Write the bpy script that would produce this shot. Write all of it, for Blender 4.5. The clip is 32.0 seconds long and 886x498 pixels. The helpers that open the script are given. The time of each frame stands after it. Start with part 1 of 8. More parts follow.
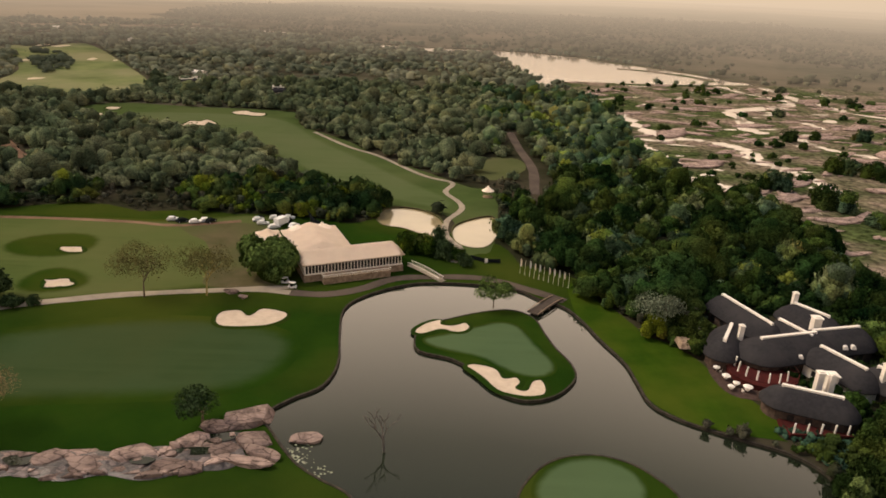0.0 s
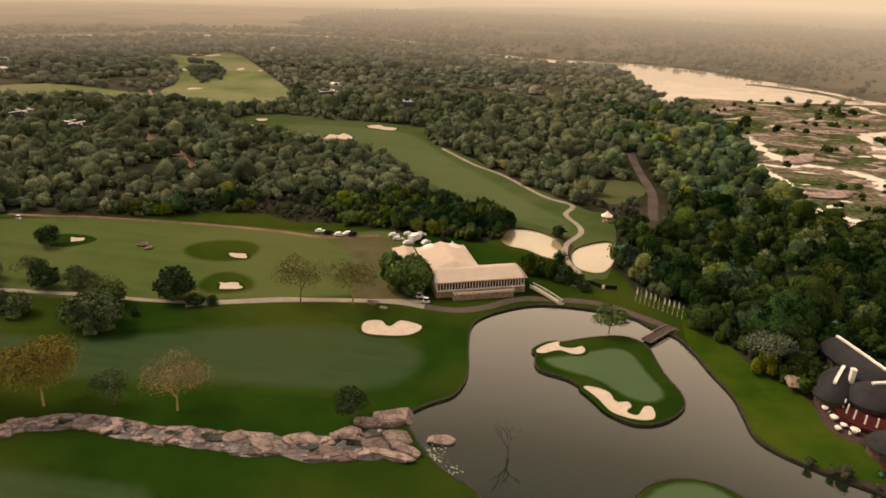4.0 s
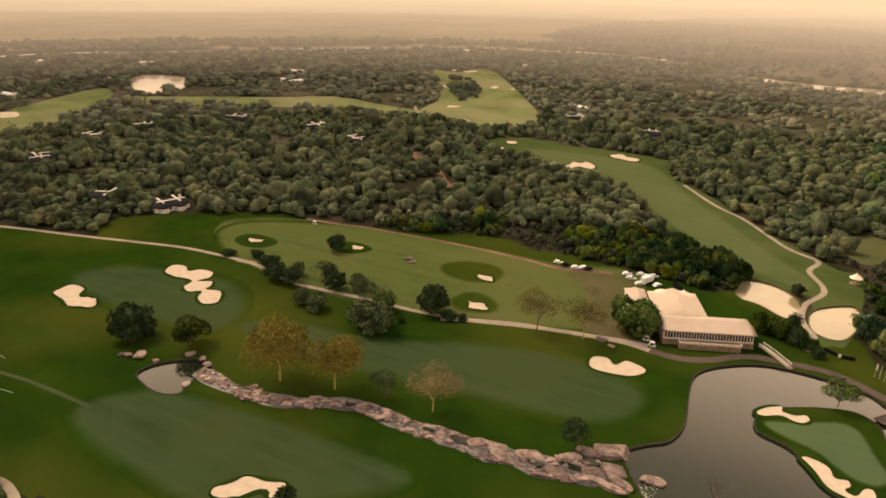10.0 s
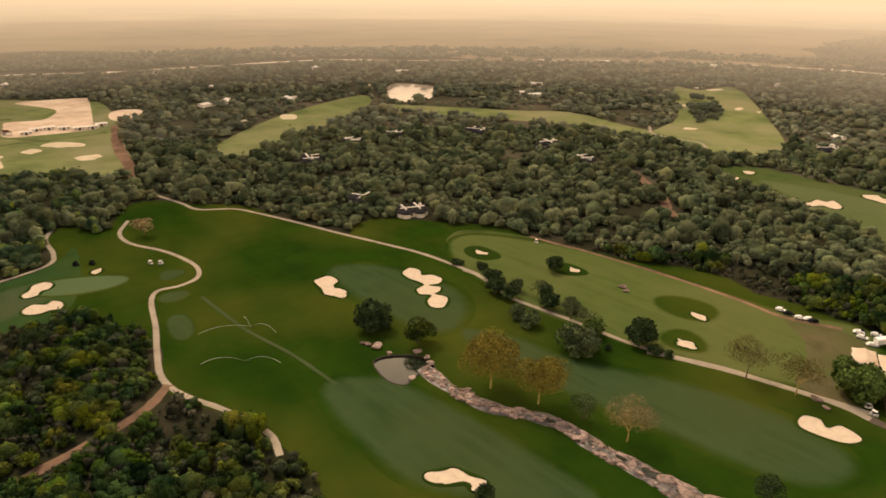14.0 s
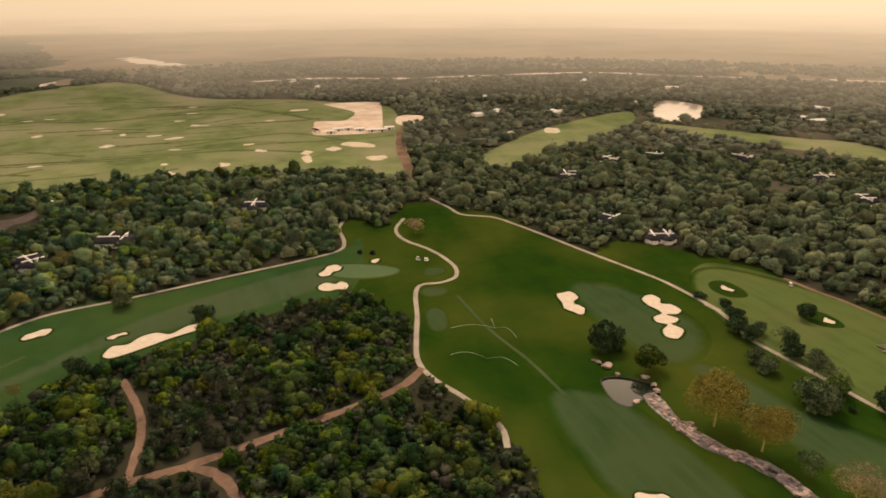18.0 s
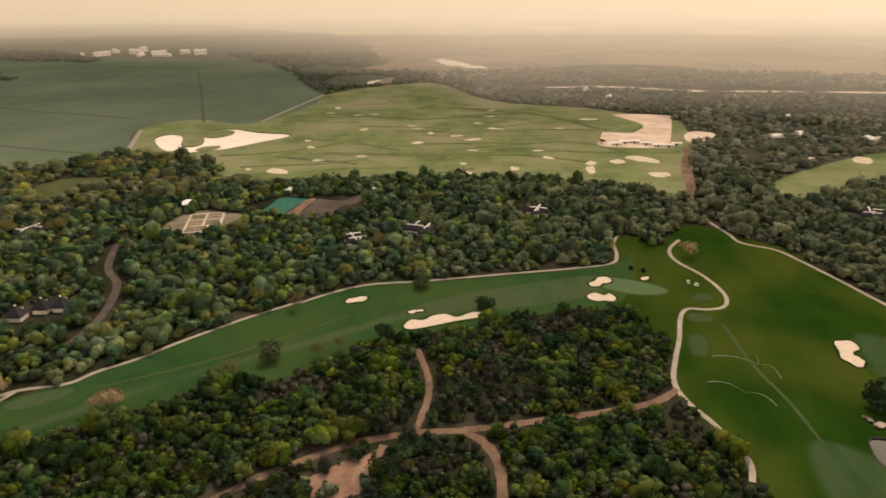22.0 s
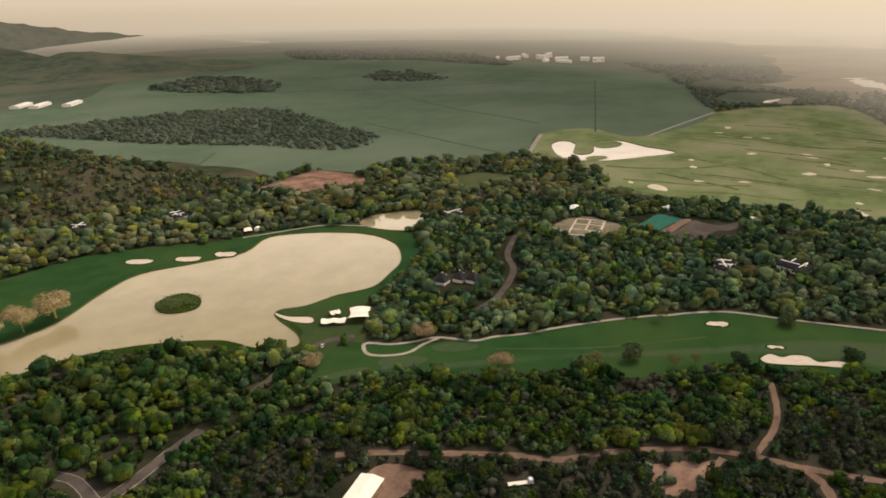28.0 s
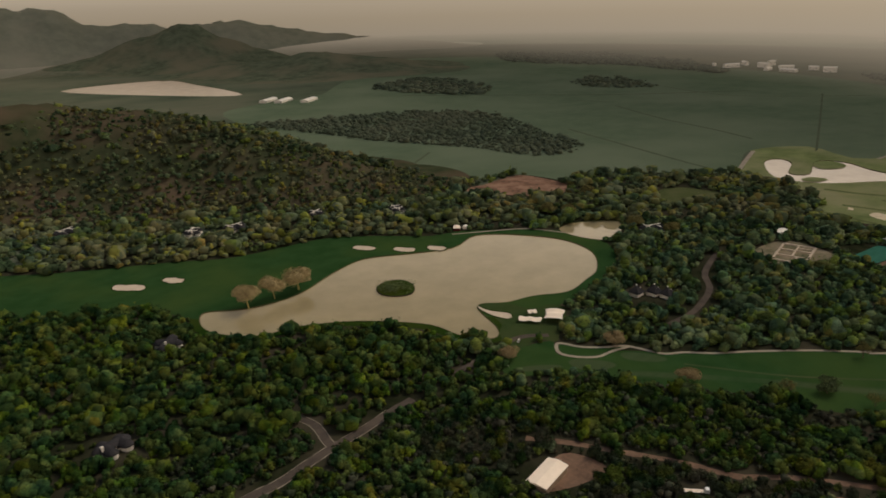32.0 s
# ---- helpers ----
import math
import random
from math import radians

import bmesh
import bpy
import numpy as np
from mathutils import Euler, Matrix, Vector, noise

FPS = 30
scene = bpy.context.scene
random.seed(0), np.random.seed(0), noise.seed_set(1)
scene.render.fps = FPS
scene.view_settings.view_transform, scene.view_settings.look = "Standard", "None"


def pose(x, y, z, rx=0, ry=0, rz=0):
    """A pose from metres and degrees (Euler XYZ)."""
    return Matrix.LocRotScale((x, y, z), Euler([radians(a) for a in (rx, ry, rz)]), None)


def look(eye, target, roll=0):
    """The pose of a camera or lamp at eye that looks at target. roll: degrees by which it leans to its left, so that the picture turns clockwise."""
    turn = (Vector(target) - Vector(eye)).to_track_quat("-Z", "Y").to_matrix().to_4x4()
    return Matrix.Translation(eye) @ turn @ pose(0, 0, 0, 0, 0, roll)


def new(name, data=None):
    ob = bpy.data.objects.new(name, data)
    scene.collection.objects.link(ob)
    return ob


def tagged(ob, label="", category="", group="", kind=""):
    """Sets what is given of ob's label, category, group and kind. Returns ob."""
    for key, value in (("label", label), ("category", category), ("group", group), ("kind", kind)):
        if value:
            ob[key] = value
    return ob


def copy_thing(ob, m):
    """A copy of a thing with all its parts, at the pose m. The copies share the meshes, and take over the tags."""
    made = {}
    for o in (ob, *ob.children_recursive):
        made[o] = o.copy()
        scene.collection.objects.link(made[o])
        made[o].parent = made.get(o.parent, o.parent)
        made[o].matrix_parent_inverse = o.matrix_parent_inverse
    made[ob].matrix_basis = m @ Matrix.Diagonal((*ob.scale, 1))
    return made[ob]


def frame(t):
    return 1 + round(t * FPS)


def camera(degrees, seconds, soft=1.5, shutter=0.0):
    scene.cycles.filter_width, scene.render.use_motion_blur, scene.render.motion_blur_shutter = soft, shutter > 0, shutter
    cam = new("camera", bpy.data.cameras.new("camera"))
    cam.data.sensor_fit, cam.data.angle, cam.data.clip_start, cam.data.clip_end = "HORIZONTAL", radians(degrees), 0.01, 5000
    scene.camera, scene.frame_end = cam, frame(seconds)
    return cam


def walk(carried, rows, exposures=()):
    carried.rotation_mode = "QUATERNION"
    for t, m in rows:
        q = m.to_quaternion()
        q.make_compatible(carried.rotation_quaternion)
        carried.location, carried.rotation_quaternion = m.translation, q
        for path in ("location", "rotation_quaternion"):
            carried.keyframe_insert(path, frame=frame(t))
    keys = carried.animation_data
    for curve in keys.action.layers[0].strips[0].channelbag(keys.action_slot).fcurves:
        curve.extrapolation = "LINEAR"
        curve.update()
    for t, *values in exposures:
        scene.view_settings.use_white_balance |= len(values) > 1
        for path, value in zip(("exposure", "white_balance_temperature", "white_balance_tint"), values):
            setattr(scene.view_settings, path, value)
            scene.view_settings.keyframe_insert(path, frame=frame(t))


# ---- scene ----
cam = camera(64.33, 32.0, 1.7, 0.5)


def aim(x, y, z, yaw, pitch, roll):
    # a drone pose from its place, its heading to the left of +y, its pitch and its roll
    a, b = radians(yaw), radians(pitch)
    ahead = Vector((-math.sin(a) * math.cos(b), math.cos(a) * math.cos(b), math.sin(b)))
    eye = Vector((x, y, z))
    return look(eye, eye + ahead * 100, roll)


PATH = [
    (0, -0.00, 0.00, 91.00, 0.012, -20.933, 2.362),
    (1, -1.31, -4.68, 94.62, 2.314, -21.075, 2.241),
    (2, -2.57, -9.27, 98.33, 4.631, -21.160, 2.132),
    (3.5, -4.13, -16.08, 103.87, 8.244, -21.171, 2.000),
    (5, -5.37, -22.69, 109.33, 12.026, -21.229, 1.852),
    (6, -5.72, -26.70, 112.83, 14.861, -21.280, 1.724),
    (7, -5.77, -30.37, 116.29, 17.669, -21.297, 1.618),
    (8, -5.36, -34.06, 119.91, 20.544, -21.292, 1.515),
    (8.5, -4.94, -35.94, 121.82, 22.182, -21.279, 1.455),
    (9, -4.41, -37.81, 123.75, 24.360, -21.315, 1.390),
    (10, -3.01, -41.46, 127.65, 28.901, -21.392, 1.237),
    (11, -1.18, -44.89, 131.67, 33.380, -21.424, 0.978),
    (12, 1.16, -48.28, 135.75, 37.885, -21.454, 0.805),
    (13, 4.10, -51.62, 139.82, 42.866, -21.447, 0.642),
    (14, 7.70, -54.73, 143.86, 47.921, -21.414, 0.457),
    (15.5, 14.29, -59.01, 150.00, 55.797, -21.332, 0.174),
    (17, 21.56, -63.15, 156.03, 63.873, -21.191, -0.160),
    (18, 26.98, -65.74, 159.82, 69.294, -21.098, -0.374),
    (19, 32.76, -68.18, 163.82, 74.927, -21.007, -0.548),
    (20, 39.49, -70.53, 168.29, 80.992, -20.927, -0.762),
    (21, 47.16, -72.76, 173.09, 86.697, -20.874, -0.866),
    (22, 55.30, -74.58, 177.80, 92.336, -20.876, -1.058),
    (23, 63.70, -75.70, 182.36, 97.915, -20.791, -1.258),
    (24, 72.40, -76.17, 186.94, 103.431, -20.696, -1.449),
    (25, 81.58, -76.01, 191.64, 108.891, -20.550, -1.534),
    (26.5, 95.82, -73.89, 198.62, 116.077, -20.313, -1.711),
    (27.5, 105.34, -72.08, 203.23, 120.605, -20.155, -1.775),
    (28, 109.72, -70.51, 205.46, 122.624, -20.083, -1.853),
    (28.5, 114.04, -68.79, 207.69, 123.974, -20.013, -1.880),
    (29, 118.35, -66.93, 209.95, 125.164, -19.974, -1.907),
    (29.5, 122.63, -64.91, 212.25, 127.280, -19.924, -1.961),
    (30, 126.86, -62.71, 214.58, 129.595, -19.859, -2.044),
    (31, 135.15, -57.83, 219.21, 134.404, -19.750, -2.141),
    (32, 143.28, -52.65, 223.76, 138.909, -19.611, -2.225),
]
walk(cam, [(row[0], aim(*row[1:])) for row in PATH], [(0, -0.15, 6450, 12), (5, 0.02, 7350, 14), (8, 0.1, 7650, 15), (13, 0.18, 7700, 13), (19, 0.22, 7150, 12), (25, 0.22, 6350, 8), (29, 0.0, 5900, 6), (30, -0.2, 5850, 5), (31, -0.5, 5900, 5), (32, -0.9, 6050, 6)])

# ---- world, sun, haze on the skyline ----
SUN_YAW, SUN_UP = 80.0, 50.0
world = bpy.data.worlds.new("sky")
scene.world = world
world.use_nodes = True
wn = world.node_tree.nodes
sky = wn.new("ShaderNodeTexSky")
sky.sky_type = "NISHITA"
sky.sun_disc = False
sky.sun_elevation = radians(SUN_UP)
sky.sun_rotation = radians(-SUN_YAW)
sky.dust_density = 6.0
sky.air_density = 1.6
sky.altitude = 300
wn["Background"].inputs["Strength"].default_value = 0.14
world.node_tree.links.new(sky.outputs["Color"], wn["Background"].inputs["Color"])

sun = new("sun", bpy.data.lights.new("sun", "SUN"))
sun.data.energy = 2.6
sun.data.angle = radians(16)
sun.data.color = (1.0, 0.84, 0.64)
sa, sb = radians(SUN_YAW), radians(SUN_UP)
sun.matrix_world = look((-math.sin(sa) * 900, math.cos(sa) * 900, 900 * math.tan(sb)), (0, 0, 0))

# ---- materials ----


def mat(name, a, b=None, scale=1.0, rough=0.9, bump=0.0, fine=None, c=None, metal=0.0, spec=0.0, big=0.02, random_obj=0.0, fleck=0.0, tints=None, cell=0.13, crack=0.0, island=0.0):
    """Two colours broken up by noise at a grain size and, with c, a third in broad patches."""
    m = bpy.data.materials.new(name)
    m.use_nodes = True
    nt = m.node_tree
    bs = nt.nodes["Principled BSDF"]
    bs.inputs["Roughness"].default_value = rough
    bs.inputs["Metallic"].default_value = metal
    bs.inputs["Specular IOR Level"].default_value = spec
    b = b or tuple(v * 0.7 for v in a)
    geo = nt.nodes.new("ShaderNodeNewGeometry")
    n1 = nt.nodes.new("ShaderNodeTexNoise")
    n1.inputs["Scale"].default_value = scale
    n1.inputs["Detail"].default_value = 6
    n1.inputs["Roughness"].default_value = 0.65
    nt.links.new(geo.outputs["Position"], n1.inputs["Vector"])
    r1 = nt.nodes.new("ShaderNodeValToRGB")
    r1.color_ramp.elements[0].position, r1.color_ramp.elements[1].position = 0.36, 0.64
    r1.color_ramp.elements[0].color, r1.color_ramp.elements[1].color = (*b, 1), (*a, 1)
    nt.links.new(n1.outputs["Fac"], r1.inputs["Fac"])
    out = r1.outputs["Color"]
    if c:
        n2 = nt.nodes.new("ShaderNodeTexNoise")
        n2.inputs["Scale"].default_value = big
        n2.inputs["Detail"].default_value = 5
        nt.links.new(geo.outputs["Position"], n2.inputs["Vector"])
        r2 = nt.nodes.new("ShaderNodeMapRange")
        r2.inputs["From Min"].default_value, r2.inputs["From Max"].default_value = 0.42, 0.66
        nt.links.new(n2.outputs["Fac"], r2.inputs["Value"])
        mx = nt.nodes.new("ShaderNodeMixRGB")
        nt.links.new(r2.outputs["Result"], mx.inputs["Fac"])
        nt.links.new(out, mx.inputs["Color1"])
        mx.inputs["Color2"].default_value = (*c, 1)
        out = mx.outputs["Color"]
    # fine random mottling; on leaves the dark flecks paint in shaded gaps
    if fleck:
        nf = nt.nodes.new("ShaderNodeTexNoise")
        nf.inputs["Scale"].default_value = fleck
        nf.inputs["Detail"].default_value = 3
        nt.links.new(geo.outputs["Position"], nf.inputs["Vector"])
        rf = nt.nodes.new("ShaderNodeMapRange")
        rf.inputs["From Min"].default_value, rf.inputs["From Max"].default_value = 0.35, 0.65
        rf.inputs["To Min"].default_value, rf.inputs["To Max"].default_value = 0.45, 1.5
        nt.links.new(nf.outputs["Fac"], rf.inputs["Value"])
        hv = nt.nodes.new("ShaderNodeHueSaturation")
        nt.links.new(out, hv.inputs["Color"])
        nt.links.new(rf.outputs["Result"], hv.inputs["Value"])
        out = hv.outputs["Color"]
    if crack:
        sq_ = nt.nodes.new("ShaderNodeMapping")
        sq_.inputs["Scale"].default_value = (0.55, 1.3, 0.8)
        nt.links.new(geo.outputs["Position"], sq_.inputs["Vector"])
        vc = nt.nodes.new("ShaderNodeTexVoronoi")
        vc.feature = "DISTANCE_TO_EDGE"
        vc.inputs["Scale"].default_value = crack
        nt.links.new(sq_.outputs[0], vc.inputs["Vector"])
        rc = nt.nodes.new("ShaderNodeMapRange")
        rc.inputs["From Max"].default_value = 0.05
        rc.inputs["To Min"].default_value, rc.inputs["To Max"].default_value = 0.3, 1.0
        nt.links.new(vc.outputs["Distance"], rc.inputs["Value"])
        hc = nt.nodes.new("ShaderNodeHueSaturation")
        nt.links.new(out, hc.inputs["Color"])
        nt.links.new(rc.outputs["Result"], hc.inputs["Value"])
        out = hc.outputs["Color"]
    if tints:
        vo = nt.nodes.new("ShaderNodeTexVoronoi")
        vo.inputs["Scale"].default_value = cell
        nt.links.new(geo.outputs["Position"], vo.inputs["Vector"])
        sp = nt.nodes.new("ShaderNodeSeparateColor")
        nt.links.new(vo.outputs["Color"], sp.inputs[0])
        rt = nt.nodes.new("ShaderNodeValToRGB")
        el = rt.color_ramp.elements
        el[0].color = (*tints[0], 1)
        el[1].position, el[1].color = 0.98, (*tints[-1], 1)
        for q, colour in enumerate(tints[1:-1]):
            el.new((q + 1) / (len(tints) - 1)).color = (*colour, 1)
        nt.links.new(sp.outputs[0], rt.inputs["Fac"])
        mt = nt.nodes.new("ShaderNodeMixRGB")
        mt.blend_type = "MULTIPLY"
        mt.inputs["Fac"].default_value = 1.0
        nt.links.new(out, mt.inputs["Color1"])
        nt.links.new(rt.outputs["Color"], mt.inputs["Color2"])
        out = mt.outputs["Color"]
    if random_obj:
        info = nt.nodes.new("ShaderNodeObjectInfo")
        mr = nt.nodes.new("ShaderNodeMapRange")
        mr.inputs["To Min"].default_value, mr.inputs["To Max"].default_value = 1 - random_obj, 1 + random_obj
        nt.links.new(info.outputs["Random"], mr.inputs["Value"])
        hs = nt.nodes.new("ShaderNodeHueSaturation")
        nt.links.new(out, hs.inputs["Color"])
        nt.links.new(mr.outputs["Result"], hs.inputs["Value"])
        out = hs.outputs["Color"]
    if island:
        mi = nt.nodes.new("ShaderNodeMapRange")
        mi.inputs["To Min"].default_value, mi.inputs["To Max"].default_value = 1 - island, 1 + island
        nt.links.new(geo.outputs["Random Per Island"], mi.inputs["Value"])
        hi = nt.nodes.new("ShaderNodeHueSaturation")
        nt.links.new(out, hi.inputs["Color"])
        nt.links.new(mi.outputs["Result"], hi.inputs["Value"])
        out = hi.outputs["Color"]
    nt.links.new(out, bs.inputs["Base Color"])
    if bump:
        bp = nt.nodes.new("ShaderNodeBump")
        bp.inputs["Strength"].default_value = bump
        bp.inputs["Distance"].default_value = 0.8 if fleck else 0.3
        n3 = nt.nodes.new("ShaderNodeTexNoise")
        n3.inputs["Scale"].default_value = fine or scale * 3
        n3.inputs["Detail"].default_value = 4
        nt.links.new(geo.outputs["Position"], n3.inputs["Vector"])
        nt.links.new(n3.outputs["Fac"], bp.inputs["Height"])
        nt.links.new(bp.outputs["Normal"], bs.inputs["Normal"])
    return m


def turf(name, mown, rough, bump=0.15):
    """Mown grass that passes into longer grass at its edge; each is three colours: light, dark, patches."""
    m = bpy.data.materials.new(name)
    m.use_nodes = True
    nt = m.node_tree
    bs = nt.nodes["Principled BSDF"]
    bs.inputs["Roughness"].default_value = 0.93
    bs.inputs["Specular IOR Level"].default_value = 0.0
    geo = nt.nodes.new("ShaderNodeNewGeometry")

    def grain(scale, lo, hi, stretch=None):
        n = nt.nodes.new("ShaderNodeTexNoise")
        n.inputs["Scale"].default_value = scale
        n.inputs["Detail"].default_value = 5
        src = geo.outputs["Position"]
        if stretch:
            mp = nt.nodes.new("ShaderNodeMapping")
            mp.inputs["Rotation"].default_value = (0, 0, radians(stretch))
            mp.inputs["Scale"].default_value = (0.08, 1, 1)
            nt.links.new(src, mp.inputs["Vector"])
            src = mp.outputs[0]
        nt.links.new(src, n.inputs["Vector"])
        r = nt.nodes.new("ShaderNodeMapRange")
        r.inputs["From Min"].default_value, r.inputs["From Max"].default_value = lo, hi
        nt.links.new(n.outputs["Fac"], r.inputs["Value"])
        return r.outputs["Result"]

    def blend(fac, one, two):
        mx = nt.nodes.new("ShaderNodeMixRGB")
        nt.links.new(fac, mx.inputs["Fac"])
        for sock, v in ((mx.inputs["Color1"], one), (mx.inputs["Color2"], two)):
            if isinstance(v, tuple):
                sock.default_value = (*v, 1)
            else:
                nt.links.new(v, sock)
        return mx.outputs["Color"]

    fine, patch, streak = grain(0.06, 0.36, 0.64), grain(0.014, 0.42, 0.66), grain(0.22, 0.4, 0.62, 25)
    short = blend(patch, blend(streak, blend(fine, mown[1], mown[0]), mown[0]), mown[2])
    long_ = blend(patch, blend(fine, rough[1], rough[0]), rough[2])
    edge = nt.nodes.new("ShaderNodeAttribute")
    edge.attribute_name = "mown"
    ragged = nt.nodes.new("ShaderNodeMath")
    ragged.operation = "MULTIPLY_ADD"
    nt.links.new(grain(0.35, 0.3, 0.7), ragged.inputs[0])
    ragged.inputs[1].default_value = 0.14
    nt.links.new(edge.outputs["Fac"], ragged.inputs[2])
    keep = nt.nodes.new("ShaderNodeMapRange")
    keep.interpolation_type = "SMOOTHSTEP"
    keep.inputs["From Min"].default_value, keep.inputs["From Max"].default_value = 0.2, 1.0
    nt.links.new(ragged.outputs[0], keep.inputs["Value"])
    nt.links.new(blend(keep.outputs["Result"], long_, short), bs.inputs["Base Color"])
    bp = nt.nodes.new("ShaderNodeBump")
    bp.inputs["Strength"].default_value = bump
    bp.inputs["Distance"].default_value = 0.3
    nt.links.new(grain(3.0, 0, 1), bp.inputs["Height"])
    nt.links.new(bp.outputs["Normal"], bs.inputs["Normal"])
    return m


def water_mat(name, body, ripple, rough, spec=0.9, ior=1.6):
    m = mat(name, body, tuple(v * 0.85 for v in body), 0.03, rough, 0, spec=spec)
    nt = m.node_tree
    bs = nt.nodes["Principled BSDF"]
    bs.inputs["IOR"].default_value = ior
    geo = nt.nodes.new("ShaderNodeNewGeometry")
    n = nt.nodes.new("ShaderNodeTexNoise")
    n.inputs["Scale"].default_value = 0.9
    n.inputs["Detail"].default_value = 3
    bp = nt.nodes.new("ShaderNodeBump")
    bp.inputs["Strength"].default_value = ripple
    bp.inputs["Distance"].default_value = 0.05
    nt.links.new(geo.outputs["Position"], n.inputs["Vector"])
    nt.links.new(n.outputs["Fac"], bp.inputs["Height"])
    nt.links.new(bp.outputs["Normal"], bs.inputs["Normal"])
    return m


MIXED = [(0.42, 0.50, 0.48), (0.75, 0.84, 0.80), (1.05, 1.12, 1.30), (1.9, 1.75, 0.55), (0.65, 0.75, 0.66), (1.75, 1.6, 1.55), (1.15, 1.12, 0.9), (1.7, 1.25, 0.70)]
MUTED = [(0.72, 0.75, 0.72), (0.9, 0.92, 0.9), (1.0, 1.0, 1.0), (1.12, 1.1, 1.05), (1.2, 1.12, 0.95)]
GREENS = [(0.45, 0.55, 0.52), (0.68, 0.78, 0.74), (1.0, 1.0, 1.0), (1.25, 1.22, 0.85), (0.8, 0.95, 0.9)]
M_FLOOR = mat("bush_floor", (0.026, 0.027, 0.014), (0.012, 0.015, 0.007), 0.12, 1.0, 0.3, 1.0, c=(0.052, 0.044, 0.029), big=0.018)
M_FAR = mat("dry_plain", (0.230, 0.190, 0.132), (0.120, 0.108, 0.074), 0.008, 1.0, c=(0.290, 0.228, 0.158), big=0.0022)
# lifted above the near floor, so haze softens the gaps by colour alone
M_SCRUBLAND = mat("scrubby_hazed_ground", (0.070, 0.066, 0.041), (0.040, 0.041, 0.025), 0.08, 1.0, 0, c=(0.100, 0.083, 0.058), big=0.012)
M_PLAIN = mat("dusty_scrub", (0.092, 0.083, 0.055), (0.050, 0.051, 0.033), 0.05, 1.0, 0, c=(0.140, 0.114, 0.080), big=0.006)
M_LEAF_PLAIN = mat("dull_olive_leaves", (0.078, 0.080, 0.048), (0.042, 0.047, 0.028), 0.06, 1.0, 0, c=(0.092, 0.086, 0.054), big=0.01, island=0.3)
# greyed and flattened leaf colour, painting haze onto the far woods
M_LEAF_HAZY = mat("haze_greyed_leaves", (0.076, 0.092, 0.060), (0.052, 0.064, 0.042), 0.03, 1.0, 0, c=(0.086, 0.094, 0.062), big=0.006, island=0.2)
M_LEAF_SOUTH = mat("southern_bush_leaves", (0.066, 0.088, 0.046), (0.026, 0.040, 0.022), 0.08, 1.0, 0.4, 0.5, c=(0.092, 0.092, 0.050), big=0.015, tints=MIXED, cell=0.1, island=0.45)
M_LEAF_HILL = mat("hill_bush_leaves", (0.050, 0.068, 0.036), (0.020, 0.031, 0.016), 0.1, 1.0, 0.6, 0.5, c=(0.066, 0.066, 0.037), big=0.02, fleck=0.8, tints=MIXED, cell=0.12, island=0.35)
M_EARTH = mat("pale_bare_earth", (0.62, 0.47, 0.34), (0.46, 0.345, 0.245), 0.06, 1.0, c=(0.66, 0.52, 0.385), big=0.03)
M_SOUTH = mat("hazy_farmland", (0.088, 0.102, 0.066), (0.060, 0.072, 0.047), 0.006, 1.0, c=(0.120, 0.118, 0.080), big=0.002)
M_OLIVE = mat("practice_green_grass", (0.074, 0.094, 0.027), (0.052, 0.074, 0.019), 0.05, 0.95, 0.1, 3.0, c=(0.098, 0.100, 0.036), big=0.03)
M_LAWN = mat("bright_lawn", (0.032, 0.060, 0.005), (0.020, 0.044, 0.004), 0.12, 0.95, 0.2, 3.0, c=(0.045, 0.064, 0.007), big=0.05)
# far fairways: lighter, with distance haze mixed into the grass colour
M_FAIR_FAR = mat("hazed_fairway_grass", (0.074, 0.084, 0.034), (0.056, 0.068, 0.025), 0.05, 0.95, 0, c=(0.092, 0.094, 0.042), big=0.02)
M_FAIR_PALE = mat("hazed_mown_fairway", (0.096, 0.102, 0.048), (0.080, 0.090, 0.040), 0.06, 0.95, 0)
M_ROUGH = mat("rough_grass", (0.016, 0.038, 0.0042), (0.010, 0.027, 0.0033), 0.05, 0.95, 0.2, 3.0, c=(0.042, 0.053, 0.0085), big=0.013)
M_SEMI = mat("semi_rough", (0.015, 0.034, 0.005), (0.011, 0.027, 0.004), 0.05, 0.95, 0.2, 3.0, c=(0.027, 0.040, 0.0075), big=0.015)
M_BED = mat("riverbed_grass_and_rock", (0.066, 0.082, 0.030), (0.030, 0.042, 0.015), 0.07, 1.0, 0.5, 0.3, c=(0.190, 0.142, 0.110), big=0.024, fleck=0.3)
M_FAIR = mat("fairway_grass", (0.037, 0.055, 0.020), (0.028, 0.046, 0.014), 0.06, 0.9, 0.1, 4.0, c=(0.046, 0.056, 0.020), big=0.02)
M_GREEN = mat("putting_green", (0.066, 0.094, 0.045), (0.052, 0.078, 0.036), 0.1, 0.85, 0.0)
M_PALE = mat("practice_grass", (0.172, 0.192, 0.078), (0.098, 0.124, 0.046), 0.03, 0.95, 0.6, 0.03, c=(0.215, 0.205, 0.108), big=0.011)
M_MOUND = mat("grassy_bank", (0.104, 0.122, 0.048), (0.070, 0.088, 0.034), 0.05, 0.95, 0, c=(0.13, 0.14, 0.058), big=0.02)
C_ROUGH = ((0.016, 0.038, 0.0042), (0.010, 0.027, 0.0033), (0.042, 0.053, 0.0085))
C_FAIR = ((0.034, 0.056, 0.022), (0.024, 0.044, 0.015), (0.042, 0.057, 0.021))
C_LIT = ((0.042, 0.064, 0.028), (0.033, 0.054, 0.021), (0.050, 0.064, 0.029))
